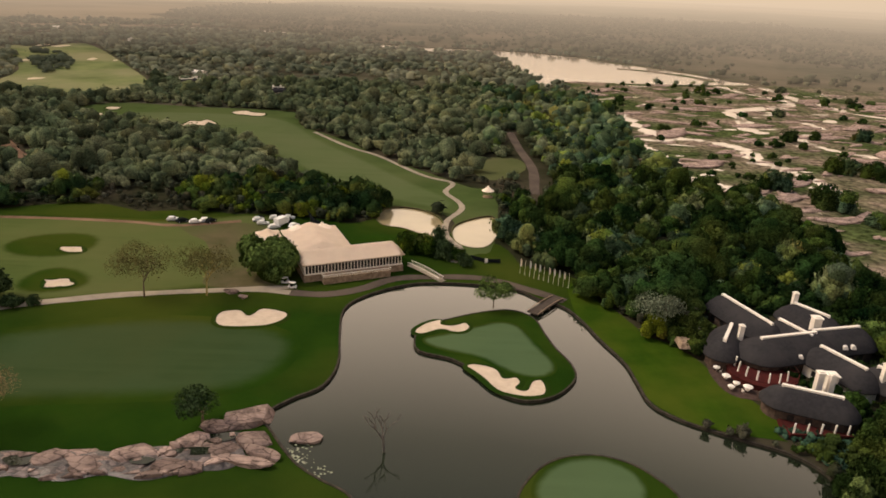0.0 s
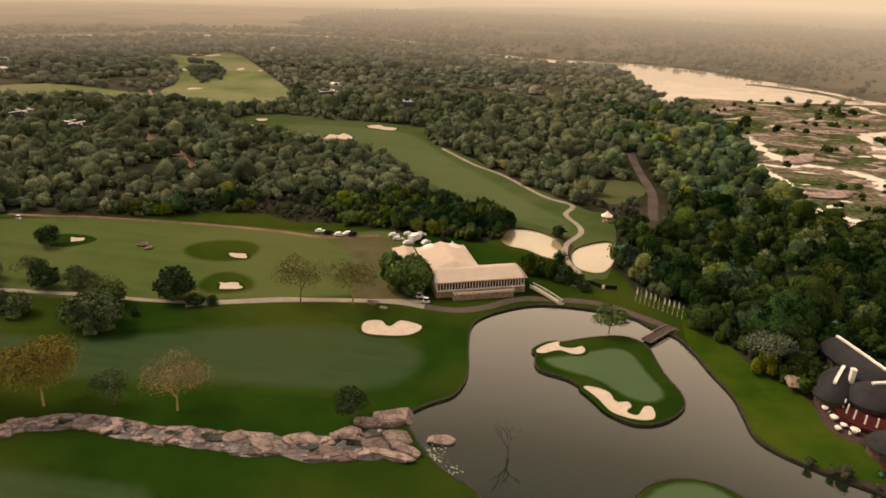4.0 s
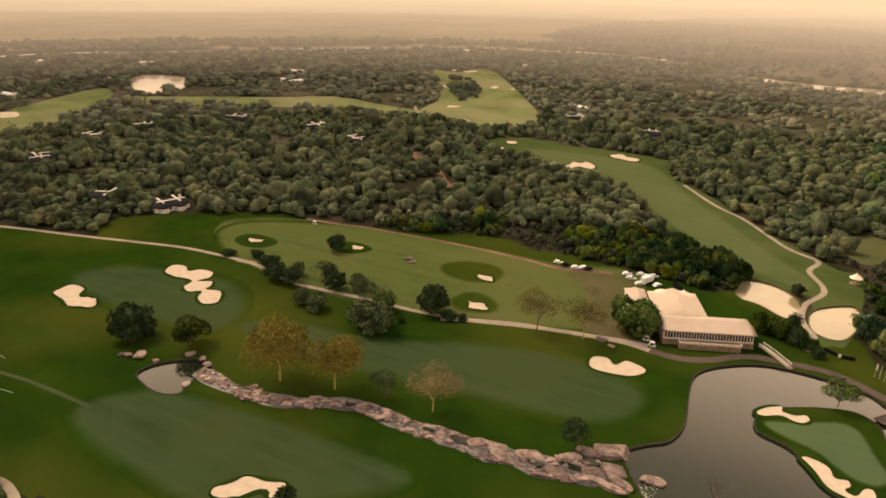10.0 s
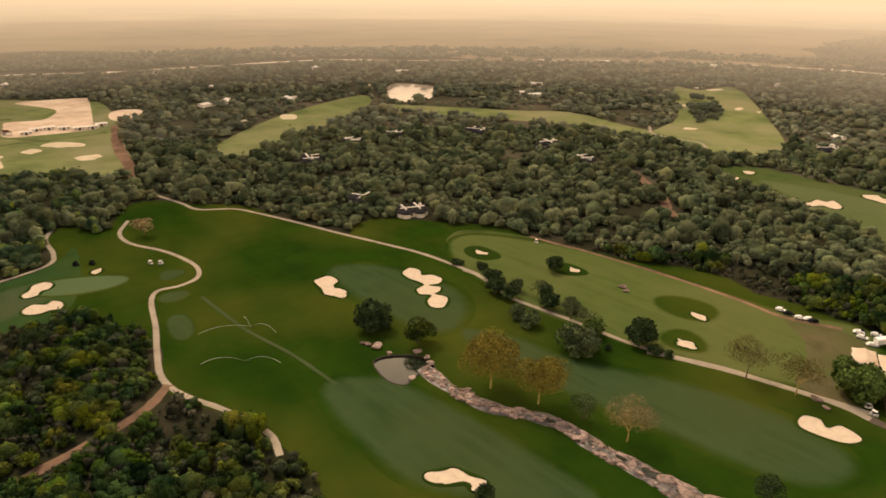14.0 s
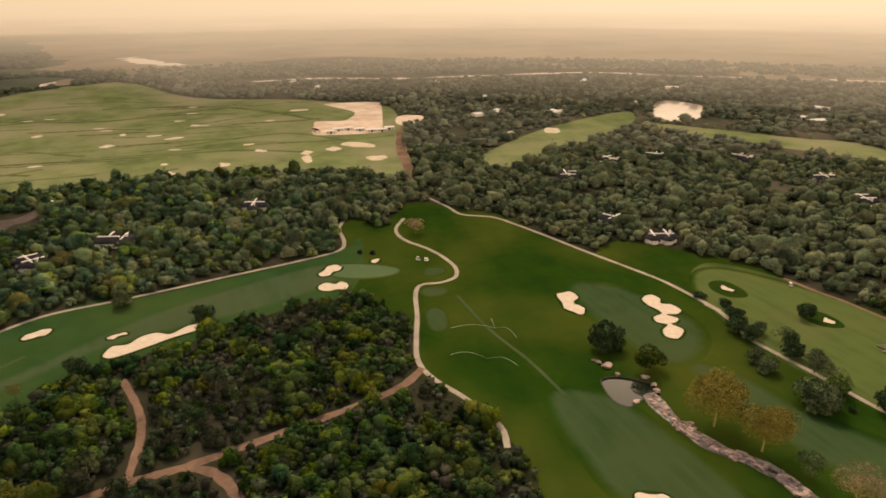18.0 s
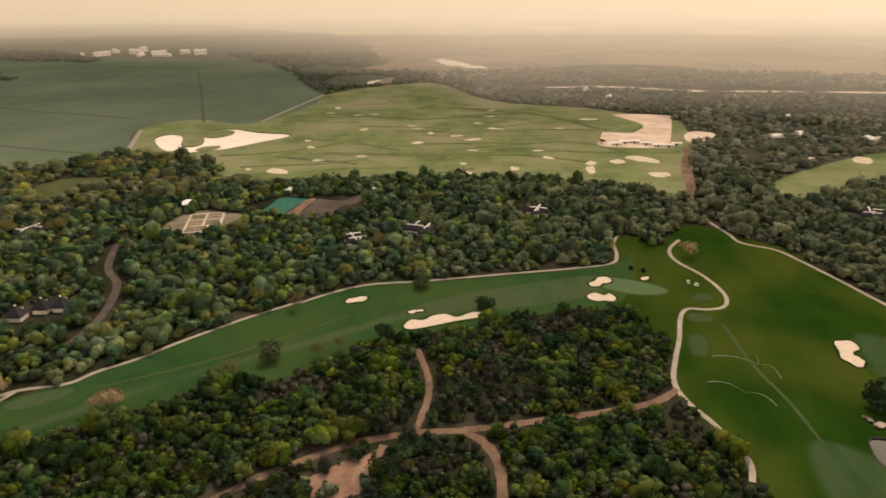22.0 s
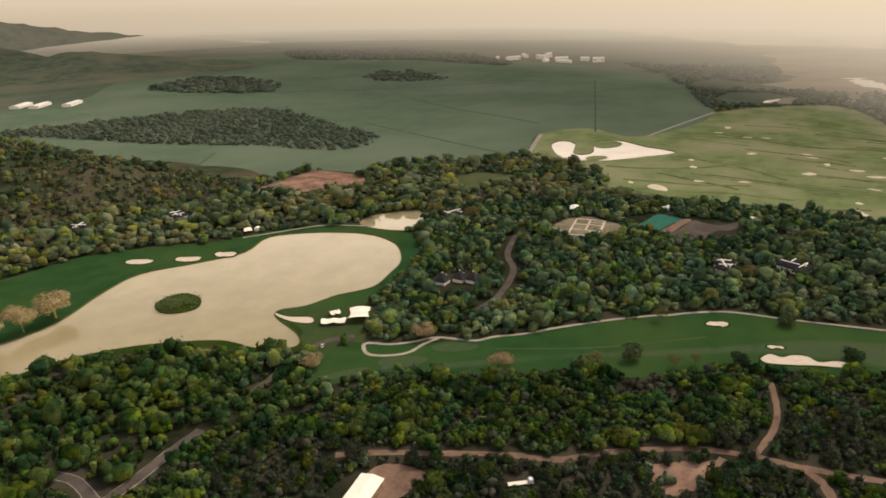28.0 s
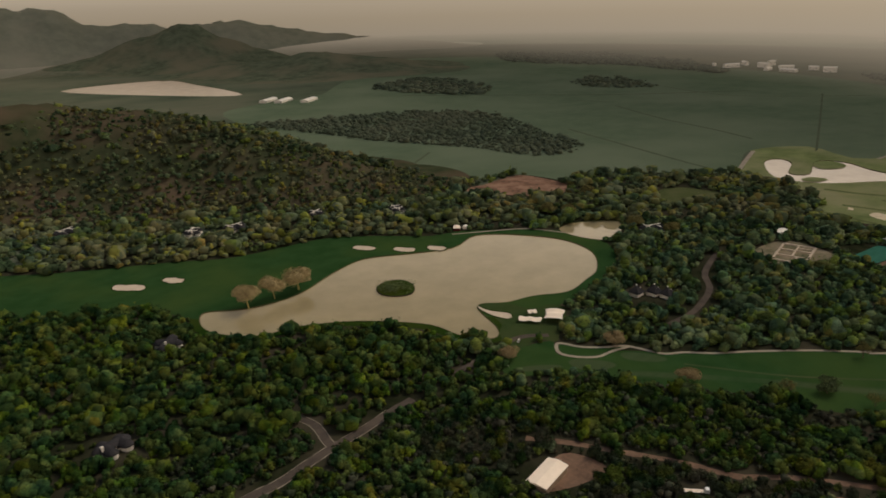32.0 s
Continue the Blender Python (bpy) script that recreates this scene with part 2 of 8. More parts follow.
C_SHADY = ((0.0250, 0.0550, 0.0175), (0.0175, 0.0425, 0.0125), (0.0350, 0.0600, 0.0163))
C_OLIVE = ((0.066, 0.090, 0.026), (0.046, 0.070, 0.018), (0.088, 0.096, 0.034))
# turf of the far fairway, its colours raised to imitate haze
C_HAZED = ((0.054, 0.078, 0.024), (0.040, 0.062, 0.018), (0.070, 0.086, 0.032))
C_HAZED_MOWN = ((0.074, 0.096, 0.038), (0.062, 0.084, 0.031), (0.084, 0.100, 0.044))
C_GREEN = ((0.062, 0.098, 0.046), (0.050, 0.080, 0.037), (0.072, 0.104, 0.046))
M_SOFT_FAIR = turf("fairway_to_rough", C_FAIR, C_ROUGH)
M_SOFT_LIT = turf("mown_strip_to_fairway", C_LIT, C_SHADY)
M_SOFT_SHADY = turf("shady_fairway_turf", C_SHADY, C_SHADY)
M_SOFT_OLIVE = turf("practice_turf_to_rough", C_OLIVE, C_ROUGH)
M_SOFT_DARK = turf("long_grass_in_practice_turf", C_ROUGH, C_OLIVE)
M_SOFT_FAR = turf("hazed_mown_strip", C_HAZED_MOWN, C_HAZED)
M_SOFT_HAZED = turf("hazed_fairway_turf", C_HAZED, C_HAZED)
M_SOFT_GREEN = turf("putting_green_to_rough", C_GREEN, C_ROUGH)
M_SAND = mat("bunker_sand", (0.53, 0.43, 0.33), (0.44, 0.355, 0.27), 0.4, 1.0, 0.15, 1.5)
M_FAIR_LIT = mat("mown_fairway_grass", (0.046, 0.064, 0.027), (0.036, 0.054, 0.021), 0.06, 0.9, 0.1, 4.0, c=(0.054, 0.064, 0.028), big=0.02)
M_WORN = mat("worn_earth_and_grass", (0.105, 0.085, 0.048), (0.065, 0.062, 0.028), 0.08, 1.0, 0.1, 2.0, c=(0.055, 0.072, 0.022), big=0.04)
M_DRYSAND = mat("dull_dry_sand", (0.60, 0.50, 0.35), (0.46, 0.38, 0.26), 0.12, 1.0, 0.1)
M_LAWN_DULL = mat("dull_lawn", (0.054, 0.073, 0.021), (0.038, 0.056, 0.014), 0.05, 0.95, 0.1, 3.0, c=(0.078, 0.082, 0.030), big=0.025)
M_GOLD_LEAF = mat("golden_tan_leaves", (0.40, 0.310, 0.160), (0.26, 0.205, 0.105), 0.5, 0.95, island=0.35)
M_FIELD_LINE = mat("field_track_grass", (0.082, 0.092, 0.056), (0.065, 0.075, 0.045), 0.05, 1.0)
M_CANE = mat("sugar_cane", (0.098, 0.124, 0.076), (0.080, 0.106, 0.064), 0.02, 1.0, 0.3, 0.6, c=(0.116, 0.138, 0.088), big=0.004)
M_DIRT = mat("red_dirt", (0.168, 0.102, 0.068), (0.098, 0.063, 0.044), 0.3, 1.0, 0.2, c=(0.215, 0.135, 0.090), big=0.05)
M_PATH = mat("concrete_path", (0.29, 0.245, 0.190), (0.22, 0.185, 0.142), 0.3, 0.95, c=(0.32, 0.27, 0.205), big=0.1)
M_TAR = mat("asphalt", (0.084, 0.066, 0.053), (0.058, 0.047, 0.039), 0.3, 0.9, c=(0.100, 0.078, 0.062), big=0.05)
M_ROCK = mat("granite", (0.27, 0.195, 0.165), (0.105, 0.078, 0.067), 0.45, 0.9, 0.9, 1.3, c=(0.32, 0.236, 0.198), big=0.3, random_obj=0.4, crack=0.5)
# wet rock, made darker still to paint shade into gaps between slabs
M_WET_ROCK = mat("wet_grey_rock", (0.085, 0.069, 0.063), (0.032, 0.027, 0.025), 0.35, 0.42, 0.4, 2.0, spec=0.4, crack=0.3)
M_BANK = mat("stone_edging", (0.06, 0.05, 0.04), (0.025, 0.022, 0.018), 0.8, 0.95, 0.4)
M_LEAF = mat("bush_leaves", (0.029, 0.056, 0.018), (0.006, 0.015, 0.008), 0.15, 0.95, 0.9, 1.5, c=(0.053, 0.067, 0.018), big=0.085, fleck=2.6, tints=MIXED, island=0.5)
# lifted and blued from bush_leaves: haze of the middle distance in the colour
M_LEAF_MID = mat("bush_leaves_hazed", (0.084, 0.104, 0.055), (0.033, 0.047, 0.027), 0.14, 0.95, 0.7, 1.2, c=(0.106, 0.114, 0.064), big=0.05, fleck=1.6, tints=MUTED, cell=0.11, island=0.45)
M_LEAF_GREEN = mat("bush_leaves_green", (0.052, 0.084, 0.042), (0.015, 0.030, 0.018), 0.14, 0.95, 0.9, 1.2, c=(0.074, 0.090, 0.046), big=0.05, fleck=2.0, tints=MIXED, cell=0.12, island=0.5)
M_SCRUB = mat("grey_scrub_leaves", (0.040, 0.050, 0.029), (0.015, 0.022, 0.012), 0.2, 0.95, 0.6, 1.5, c=(0.056, 0.052, 0.038), big=0.06, fleck=2.6, tints=MUTED, cell=0.25, island=0.45)
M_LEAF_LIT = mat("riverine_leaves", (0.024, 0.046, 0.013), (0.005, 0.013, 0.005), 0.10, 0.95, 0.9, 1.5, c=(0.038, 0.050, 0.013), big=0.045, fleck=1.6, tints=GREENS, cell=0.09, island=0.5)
# palest leaf set: the haze over the far bush is put into its colour
M_LEAF_FAR = mat("far_hazed_leaves", (0.125, 0.138, 0.094), (0.060, 0.072, 0.049), 0.06, 1.0, 0.3, 0.5, c=(0.140, 0.142, 0.098), big=0.01, tints=MUTED, cell=0.08, island=0.35)
M_BARK = mat("bark", (0.16, 0.12, 0.085), (0.09, 0.07, 0.05), 1.5, 0.95, 0.4)
M_LAKE = water_mat("pond_water", (0.013, 0.018, 0.010), 0.10, 0.06, 1.0, 1.38)
# silt of the far lake; on the upper ponds this colour imitates sky reflection
M_SILT_GLARE = water_mat("silt_and_glare_water", (0.285, 0.230, 0.128), 0.035, 0.04, 0.5, 1.38)
# near-white body: sky glare off the dam painted as water colour
M_DAM = water_mat("pale_dam_water", (0.66, 0.53, 0.40), 0.06, 0.2, 0.5, 1.4)
# pale body colour stands in for the bright sky that the river mirrors
M_RIVER = water_mat("river_water", (0.46, 0.375, 0.29), 0.06, 0.10, 0.7, 1.5)
M_WHITE = mat("white_plaster", (0.78, 0.72, 0.64), (0.66, 0.60, 0.52), 0.5, 0.9)

M_THATCH = mat("dark_thatch", (0.036, 0.034, 0.036), (0.026, 0.025, 0.027), 1.2, 0.95, 0.5, 4.0, c=(0.042, 0.039, 0.040), big=0.15)
M_GLASS = mat("dark_glass", (0.03, 0.03, 0.03), (0.02, 0.02, 0.02), 1.0, 0.15, spec=0.5)
# dark brown puts the shade under the eaves, and glazing, into the wall colour
M_DARK_WALL = mat("eave_shaded_wall", (0.10, 0.07, 0.055), (0.05, 0.036, 0.03), 0.8, 0.8)
M_STONE = mat("stone_wall", (0.34, 0.25, 0.175), (0.16, 0.115, 0.08), 0.9, 0.95, 0.6)
M_PAVING = mat("dark_brick_paving", (0.085, 0.055, 0.045), (0.045, 0.032, 0.027), 0.9, 0.95, 0.4)
M_TENT = mat("cream_canvas", (0.82, 0.69, 0.56), (0.76, 0.635, 0.51), 0.25, 0.75)
M_DECK = mat("red_deck_wood", (0.080, 0.020, 0.017), (0.042, 0.013, 0.012), 1.0, 0.8)
M_BLACK = mat("black_paint", (0.015, 0.017, 0.018), (0.01, 0.012, 0.012), 1.0, 0.6)
M_CAR = mat("white_car_paint", (0.72, 0.70, 0.67), (0.68, 0.66, 0.63), 1.0, 0.3, spec=0.5)
M_TYRE = mat("tyre_rubber", (0.02, 0.02, 0.02), (0.015, 0.015, 0.015), 2.0, 0.9)
M_SILVER_LEAF = mat("silvery_tree_leaves", (0.165, 0.185, 0.125), (0.085, 0.105, 0.068), 0.4, 0.95, 0.9, 1.5, fleck=1.8, island=0.35)
M_RED_DIRT = mat("raw_red_earth", (0.205, 0.116, 0.076), (0.098, 0.058, 0.040), 0.22, 1.0, 0.4, c=(0.27, 0.165, 0.112), big=0.05)
M_SHEET = mat("washed_grey_granite", (0.175, 0.138, 0.126), (0.115, 0.092, 0.086), 0.3, 0.55, 0.3, 1.5, spec=0.3, c=(0.22, 0.165, 0.145), big=0.2, random_obj=0.15, crack=0.16)
M_DRYGROUND = mat("dry_grassy_ground", (0.165, 0.142, 0.088), (0.100, 0.095, 0.052), 0.15, 1.0, 0.1, c=(0.235, 0.185, 0.125), big=0.06)
M_SPRAY = mat("thin_water_spray", (0.42, 0.43, 0.38), (0.30, 0.32, 0.27), 0.8, 0.6)
M_YELLOW_LEAF = mat("fever_tree_leaves", (0.215, 0.175, 0.038), (0.145, 0.122, 0.028), 0.3, 0.95, island=0.35)
M_PALE_LEAF = mat("pale_tree_leaves", (0.105, 0.132, 0.060), (0.050, 0.072, 0.032), 0.4, 0.95, 0.9, 1.5, fleck=1.8, island=0.35)
M_DEEP_LEAF = mat("dark_tree_leaves", (0.048, 0.074, 0.030), (0.018, 0.032, 0.014), 0.5, 0.95, 0.9, 1.5, fleck=1.8, island=0.4)
M_FRESH_LEAF = mat("fresh_tree_leaves", (0.115, 0.165, 0.042), (0.046, 0.080, 0.022), 0.5, 0.95, 0.9, 1.5, fleck=1.8, island=0.4)
M_TAN_LEAF = mat("sparse_tan_twigs", (0.300, 0.225, 0.120), (0.200, 0.150, 0.078), 0.6, 0.95, island=0.3)
M_DRY_LEAF = mat("thin_dry_leaves", (0.150, 0.132, 0.050), (0.095, 0.088, 0.032), 0.6, 0.95, island=0.35)
M_PALE_BARK = mat("pale_yellow_bark", (0.42, 0.32, 0.12), (0.30, 0.23, 0.09), 1.5, 0.9)
M_GREY_BARK = mat("grey_dead_wood", (0.15, 0.13, 0.115), (0.09, 0.08, 0.07), 1.5, 0.9)
M_HILL = mat("hill_floor", (0.050, 0.055, 0.028), (0.030, 0.036, 0.018), 0.05, 1.0, c=(0.085, 0.062, 0.040), big=0.012)
# paler than the wooded cone: distance haze mixed into the base colour
M_RANGE = mat("haze_paled_range", (0.175, 0.175, 0.130), (0.135, 0.140, 0.102), 0.02, 1.0, c=(0.19, 0.18, 0.135), big=0.004)
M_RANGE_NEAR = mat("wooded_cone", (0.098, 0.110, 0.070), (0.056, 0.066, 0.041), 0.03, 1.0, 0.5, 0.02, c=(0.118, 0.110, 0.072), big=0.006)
M_SUCCULENT = mat("blue_green_plants", (0.040, 0.078, 0.050), (0.018, 0.040, 0.026), 0.9, 0.9, 0.4, 2.0, island=0.4)
M_REED = mat("reeds", (0.09, 0.11, 0.045), (0.05, 0.065, 0.025), 0.5, 0.95)
M_COURT = mat("green_court", (0.040, 0.125, 0.088), (0.033, 0.105, 0.073), 0.2, 0.9)
M_PAD = mat("lily_pads", (0.30, 0.30, 0.22), (0.18, 0.2, 0.13), 1.0, 0.8)

# self-lit sheet in place of haze, closing the plain: denser with height, brightest northward
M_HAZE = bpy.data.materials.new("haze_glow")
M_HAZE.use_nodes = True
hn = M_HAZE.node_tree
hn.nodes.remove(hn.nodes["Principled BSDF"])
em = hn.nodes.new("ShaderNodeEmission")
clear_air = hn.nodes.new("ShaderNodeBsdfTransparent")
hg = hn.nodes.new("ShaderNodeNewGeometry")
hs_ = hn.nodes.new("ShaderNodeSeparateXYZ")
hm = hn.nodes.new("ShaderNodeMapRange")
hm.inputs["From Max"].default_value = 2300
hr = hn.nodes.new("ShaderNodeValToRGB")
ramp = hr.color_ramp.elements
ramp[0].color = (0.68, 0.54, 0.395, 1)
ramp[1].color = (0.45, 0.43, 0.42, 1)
# glow above 400 m is out of view, added to brighten the lake's reflections
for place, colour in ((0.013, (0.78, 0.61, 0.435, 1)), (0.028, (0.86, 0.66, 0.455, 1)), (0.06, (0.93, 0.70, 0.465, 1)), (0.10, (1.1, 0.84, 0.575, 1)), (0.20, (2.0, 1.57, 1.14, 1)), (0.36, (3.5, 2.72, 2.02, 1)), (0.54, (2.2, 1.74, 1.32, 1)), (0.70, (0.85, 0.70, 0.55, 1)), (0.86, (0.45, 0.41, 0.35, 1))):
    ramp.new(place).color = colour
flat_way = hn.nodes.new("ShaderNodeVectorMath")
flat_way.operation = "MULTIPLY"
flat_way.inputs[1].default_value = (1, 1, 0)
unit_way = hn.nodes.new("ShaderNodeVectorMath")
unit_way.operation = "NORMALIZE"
northward = hn.nodes.new("ShaderNodeVectorMath")
northward.operation = "DOT_PRODUCT"
northward.inputs[1].default_value = (-0.35, 0.94, 0)
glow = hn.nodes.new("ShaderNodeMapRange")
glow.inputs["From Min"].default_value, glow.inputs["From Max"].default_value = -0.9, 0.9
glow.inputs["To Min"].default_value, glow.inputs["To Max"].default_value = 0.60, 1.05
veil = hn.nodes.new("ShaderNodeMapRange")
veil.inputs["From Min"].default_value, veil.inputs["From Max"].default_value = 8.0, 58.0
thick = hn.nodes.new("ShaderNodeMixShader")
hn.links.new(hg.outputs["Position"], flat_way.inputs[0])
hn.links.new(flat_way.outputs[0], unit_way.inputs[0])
hn.links.new(unit_way.outputs[0], northward.inputs[0])
hn.links.new(northward.outputs["Value"], glow.inputs["Value"])
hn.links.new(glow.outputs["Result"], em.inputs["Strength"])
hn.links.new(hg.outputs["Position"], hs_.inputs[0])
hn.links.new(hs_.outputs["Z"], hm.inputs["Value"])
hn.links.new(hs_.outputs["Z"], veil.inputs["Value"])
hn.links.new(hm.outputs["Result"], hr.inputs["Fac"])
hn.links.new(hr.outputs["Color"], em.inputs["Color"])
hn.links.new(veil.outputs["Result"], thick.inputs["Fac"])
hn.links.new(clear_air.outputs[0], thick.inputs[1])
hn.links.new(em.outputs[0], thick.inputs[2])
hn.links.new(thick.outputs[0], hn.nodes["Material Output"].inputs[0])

# ---- the plan: outlines of water, turf, sand and the lines of the paths, in metres ----
AREAS = {}
LINES = {}
AREAS['lake_a'] = [(-38, 131), (-33, 138), (-27, 144), (-25, 155), (-27, 171), (-28, 185), (-24, 194), (-14, 203), (-4, 207), (12, 207), (24, 204), (30, 198), (37, 193), (41, 184), (44, 173), (48, 161), (49, 151), (50, 142), (55, 136), (65, 130), (75, 125), (80, 118), (79, 110), (72, 100), (22, 91), (-12, 95), (-15, 106), (-22, 111), (-27, 115), (-31, 120), (-35, 126)]
AREAS['island_a'] = [(-6.9, 170.0), (-5.4, 162.4), (3.5, 158.7), (9.4, 152.2), (14.0, 144.4), (20.6, 140.8), (28.2, 143.5), (34.2, 151.5), (34.3, 158.9), (31.4, 167.0), (29.5, 174.9), (27.3, 184.8), (21.0, 189.5), (12.5, 187.5), (3.4, 182.6), (-4.8, 176.6)]
AREAS['green_a'] = [(-4.6, 168.3), (2.0, 163.6), (10.8, 161.3), (16.3, 155.5), (23.1, 151.7), (28.4, 154.3), (29.0, 159.9), (25.1, 168.6), (22.1, 178.3), (16.3, 180.6), (8.1, 175.3), (0.3, 171.0)]
AREAS['point_b'] = [(15.6, 106.5), (19.3, 114.8), (25.1, 120.1), (32.4, 121.9), (38.5, 120.5), (43.3, 116.7), (47.6, 108.4), (41.5, 98.0), (18.4, 96.7)]
AREAS['green_b'] = [(20.0, 111.2), (24.7, 117.8), (32.1, 120.6), (38.1, 118.5), (41.2, 112.8), (38.4, 105.6), (28.7, 101.4), (20.9, 104.6)]
AREAS['pond_b1'] = [(-27.2, 271.4), (-23.3, 284.9), (-11.3, 284.1), (-2.0, 273.2), (-0.3, 255.5), (-5.4, 251.1), (-15.6, 258.9), (-24.0, 261.9)]
AREAS['pond_b2'] = [(3.8, 262.7), (10.0, 272.6), (19.5, 278.3), (22.0, 265.0), (17.5, 245.2), (11.5, 240.4), (4.5, 246.1)]
AREAS['river'] = [(-131, 1067), (-31, 1030), (41, 1036), (144, 999), (216, 921), (290, 821), (328, 763), (250, 736), (173, 725), (115, 720), (87, 677), (83, 769), (69, 866), (38, 955), (-29, 980), (-110, 1020)]
AREAS['lake_c'] = [(-39, -548), (-33, -525), (-42, -501), (-59, -485), (-84, -479), (-115, -459), (-136, -437), (-154, -410), (-157, -385), (-163, -370), (-173, -362), (-185, -374), (-196, -403), (-206, -410), (-221, -398), (-245, -391), (-270, -377), (-299, -382), (-325, -390), (-357, -419), (-366, -459), (-349, -501), (-319, -532), (-279, -522), (-241, -539), (-202, -560), (-162, -551), (-115, -532), (-74, -536), (-49, -553)]
AREAS['island_c'] = [(-169.1, -496.6), (-182.9, -500.2), (-194.4, -493.5), (-192.8, -475.7), (-180.4, -465.0), (-167.7, -470.6), (-163.0, -482.9)]
AREAS['pool_d'] = [(-388, -483), (-418, -485), (-450, -456), (-418, -431), (-395, -427), (-383, -452)]
AREAS['creek_pool'] = [(-191.7, 89.0), (-190.6, 96.5), (-182.7, 104.9), (-176.5, 105.7), (-171.4, 102.2), (-172.3, 94.2), (-170.1, 87.4), (-176.0, 84.3), (-185.3, 85.7)]
AREAS['far_pond'] = [(-775, 549), (-772, 578), (-724, 587), (-682, 553), (-645, 503), (-661, 471), (-707, 494)]
AREAS['range_pond'] = [(-795, -464), (-825, -458), (-811, -435), (-755, -414), (-767, -394), (-841, -415), (-857, -385), (-834, -347), (-813, -297), (-770, -327), (-728, -368), (-726, -419)]
AREAS['reservoir'] = [(-1323, -326), (-1382, -308), (-1354, -247), (-1281, -255), (-1275, -308)]
AREAS['dam'] = [(-431, -2447), (-739, -2467), (-759, -2220), (-725, -1836), (-593, -2003)]
AREAS['turf_main'] = [(-457, 104), (-433, 121), (-406, 145), (-359, 151), (-328, 162), (-292, 171), (-266, 184), (-279, 206), (-269, 227), (-247, 241), (-224, 234), (-197, 246), (-160, 250), (-125, 265), (-83, 267), (-34, 223), (-41, 116), (-73, 71), (-130, 34), (-146, 33), (-170, 34), (-198, 28), (-216, 19), (-235, 21), (-266, 30), (-316, 9), (-316, -14), (-311, -40), (-299, -61), (-294, -96), (-278, -116), (-273, -153), (-260, -190), (-268, -206), (-281, -204), (-309, -169), (-340, -143), (-352, -122), (-353, -97), (-355, -71), (-367, -36), (-371, 3), (-386, 23), (-419, 27), (-442, 45), (-416, 57), (-458, 87)]
AREAS['turf_club'] = [(-150, 274), (-105, 260), (-61, 268), (-37, 262), (-23, 271), (1, 256), (21, 244), (28, 221), (36, 205), (45, 189), (58, 175), (62, 152), (59, 131), (37, 103), (-19, 85), (-60, 93), (-133, 70), (-157, 63), (-327, 173), (-292, 226), (-259, 243), (-211, 242)]
AREAS['turf_far'] = [(-256, 466), (-237, 503), (-187, 500), (-109, 495), (-95, 451), (-58, 408), (-37, 375), (-6, 341), (12, 320), (22, 319), (23, 291), (17, 237), (4, 238), (4, 268), (-4, 281), (-22, 286), (-36, 293), (-56, 313), (-81, 346), (-113, 394), (-158, 416), (-210, 441)]
AREAS['clearing'] = [(11.1, 371.9), (23.6, 382.5), (39.4, 380.3), (40.7, 356.9), (23.5, 334.7), (13.3, 348.8)]
AREAS['turf_double'] = [(-511, 837), (-473, 839), (-453, 899), (-316, 704), (-245, 578), (-264, 512), (-356, 541), (-391, 649)]
AREAS['turf_west'] = [(-560, 190), (-617, 246), (-682, 343), (-726, 463), (-681, 450), (-614, 368), (-571, 277), (-530, 226), (-526, 193)]
AREAS['turf_strip'] = [(-659, 446), (-531, 537), (-483, 578), (-397, 563), (-306, 549), (-345, 523), (-438, 521), (-576, 450)]
AREAS['range'] = [(-746, -468), (-846, -495), (-888, -346), (-1139, -320), (-1288, -154), (-1061, -39), (-985, 97), (-911, 168), (-880, 200), (-800, 190), (-728, 174), (-634, 146), (-568, 130), (-532, 112), (-551, 91), (-583, 24), (-607, -72), (-606, -238), (-598, -315), (-676, -349), (-706, -449)]
AREAS['turf_lake'] = [(131, -833), (53, -770), (-7, -726), (-71, -688), (-123, -654), (-202, -640), (-244, -612), (-286, -565), (-325, -548), (-389, -476), (-384, -421), (-343, -383), (-297, -367), (-252, -365), (-212, -370), (-192, -391), (-197, -408), (-187, -493), (-93, -517), (-61, -529), (-35, -548), (-12, -598), (35, -622), (73, -666), (140, -724)]
AREAS['field'] = [(-517, -1514), (-462, -1111), (-437, -921), (-438, -822), (-450, -704), (-530, -681), (-550, -595), (-592, -608), (-677, -514), (-723, -468), (-850, -512), (-928, -461), (-898, -368), (-1143, -320), (-1538, -488), (-1751, -711), (-1906, -1214), (-1904, -1942), (-1668, -2319), (-1325, -2069), (-1026, -1819), (-815, -1623), (-627, -1614)]
AREAS['field_wood'] = [(-476, -1453), (-544, -1744), (-693, -1568), (-790, -1308), (-868, -1098), (-838, -947), (-776, -822), (-735, -720), (-640, -718), (-609, -864), (-560, -1000), (-536, -1138)]
AREAS['field_wood_b'] = [(-1372, -1250), (-1512, -1260), (-1427, -1022), (-1328, -1108)]
AREAS['field_wood_c'] = [(-1026, -1665), (-1262, -1664), (-1204, -1400), (-1075, -1291), (-989, -1480)]
AREAS['reservoir_wood'] = [(-1438, -436), (-1428, -360), (-1432, -175), (-1300, -175), (-1191, -325), (-1257, -371)]
AREAS['dirt_c'] = [(-426, -678), (-463, -667), (-531, -667), (-533, -590), (-494, -568), (-463, -585)]
AREAS['yard'] = [(-96.5, -246.5), (-106.6, -240.2), (-108.3, -222.9), (-95.7, -222.3), (-83.1, -226.0), (-73.3, -231.5), (-73.8, -238.6)]
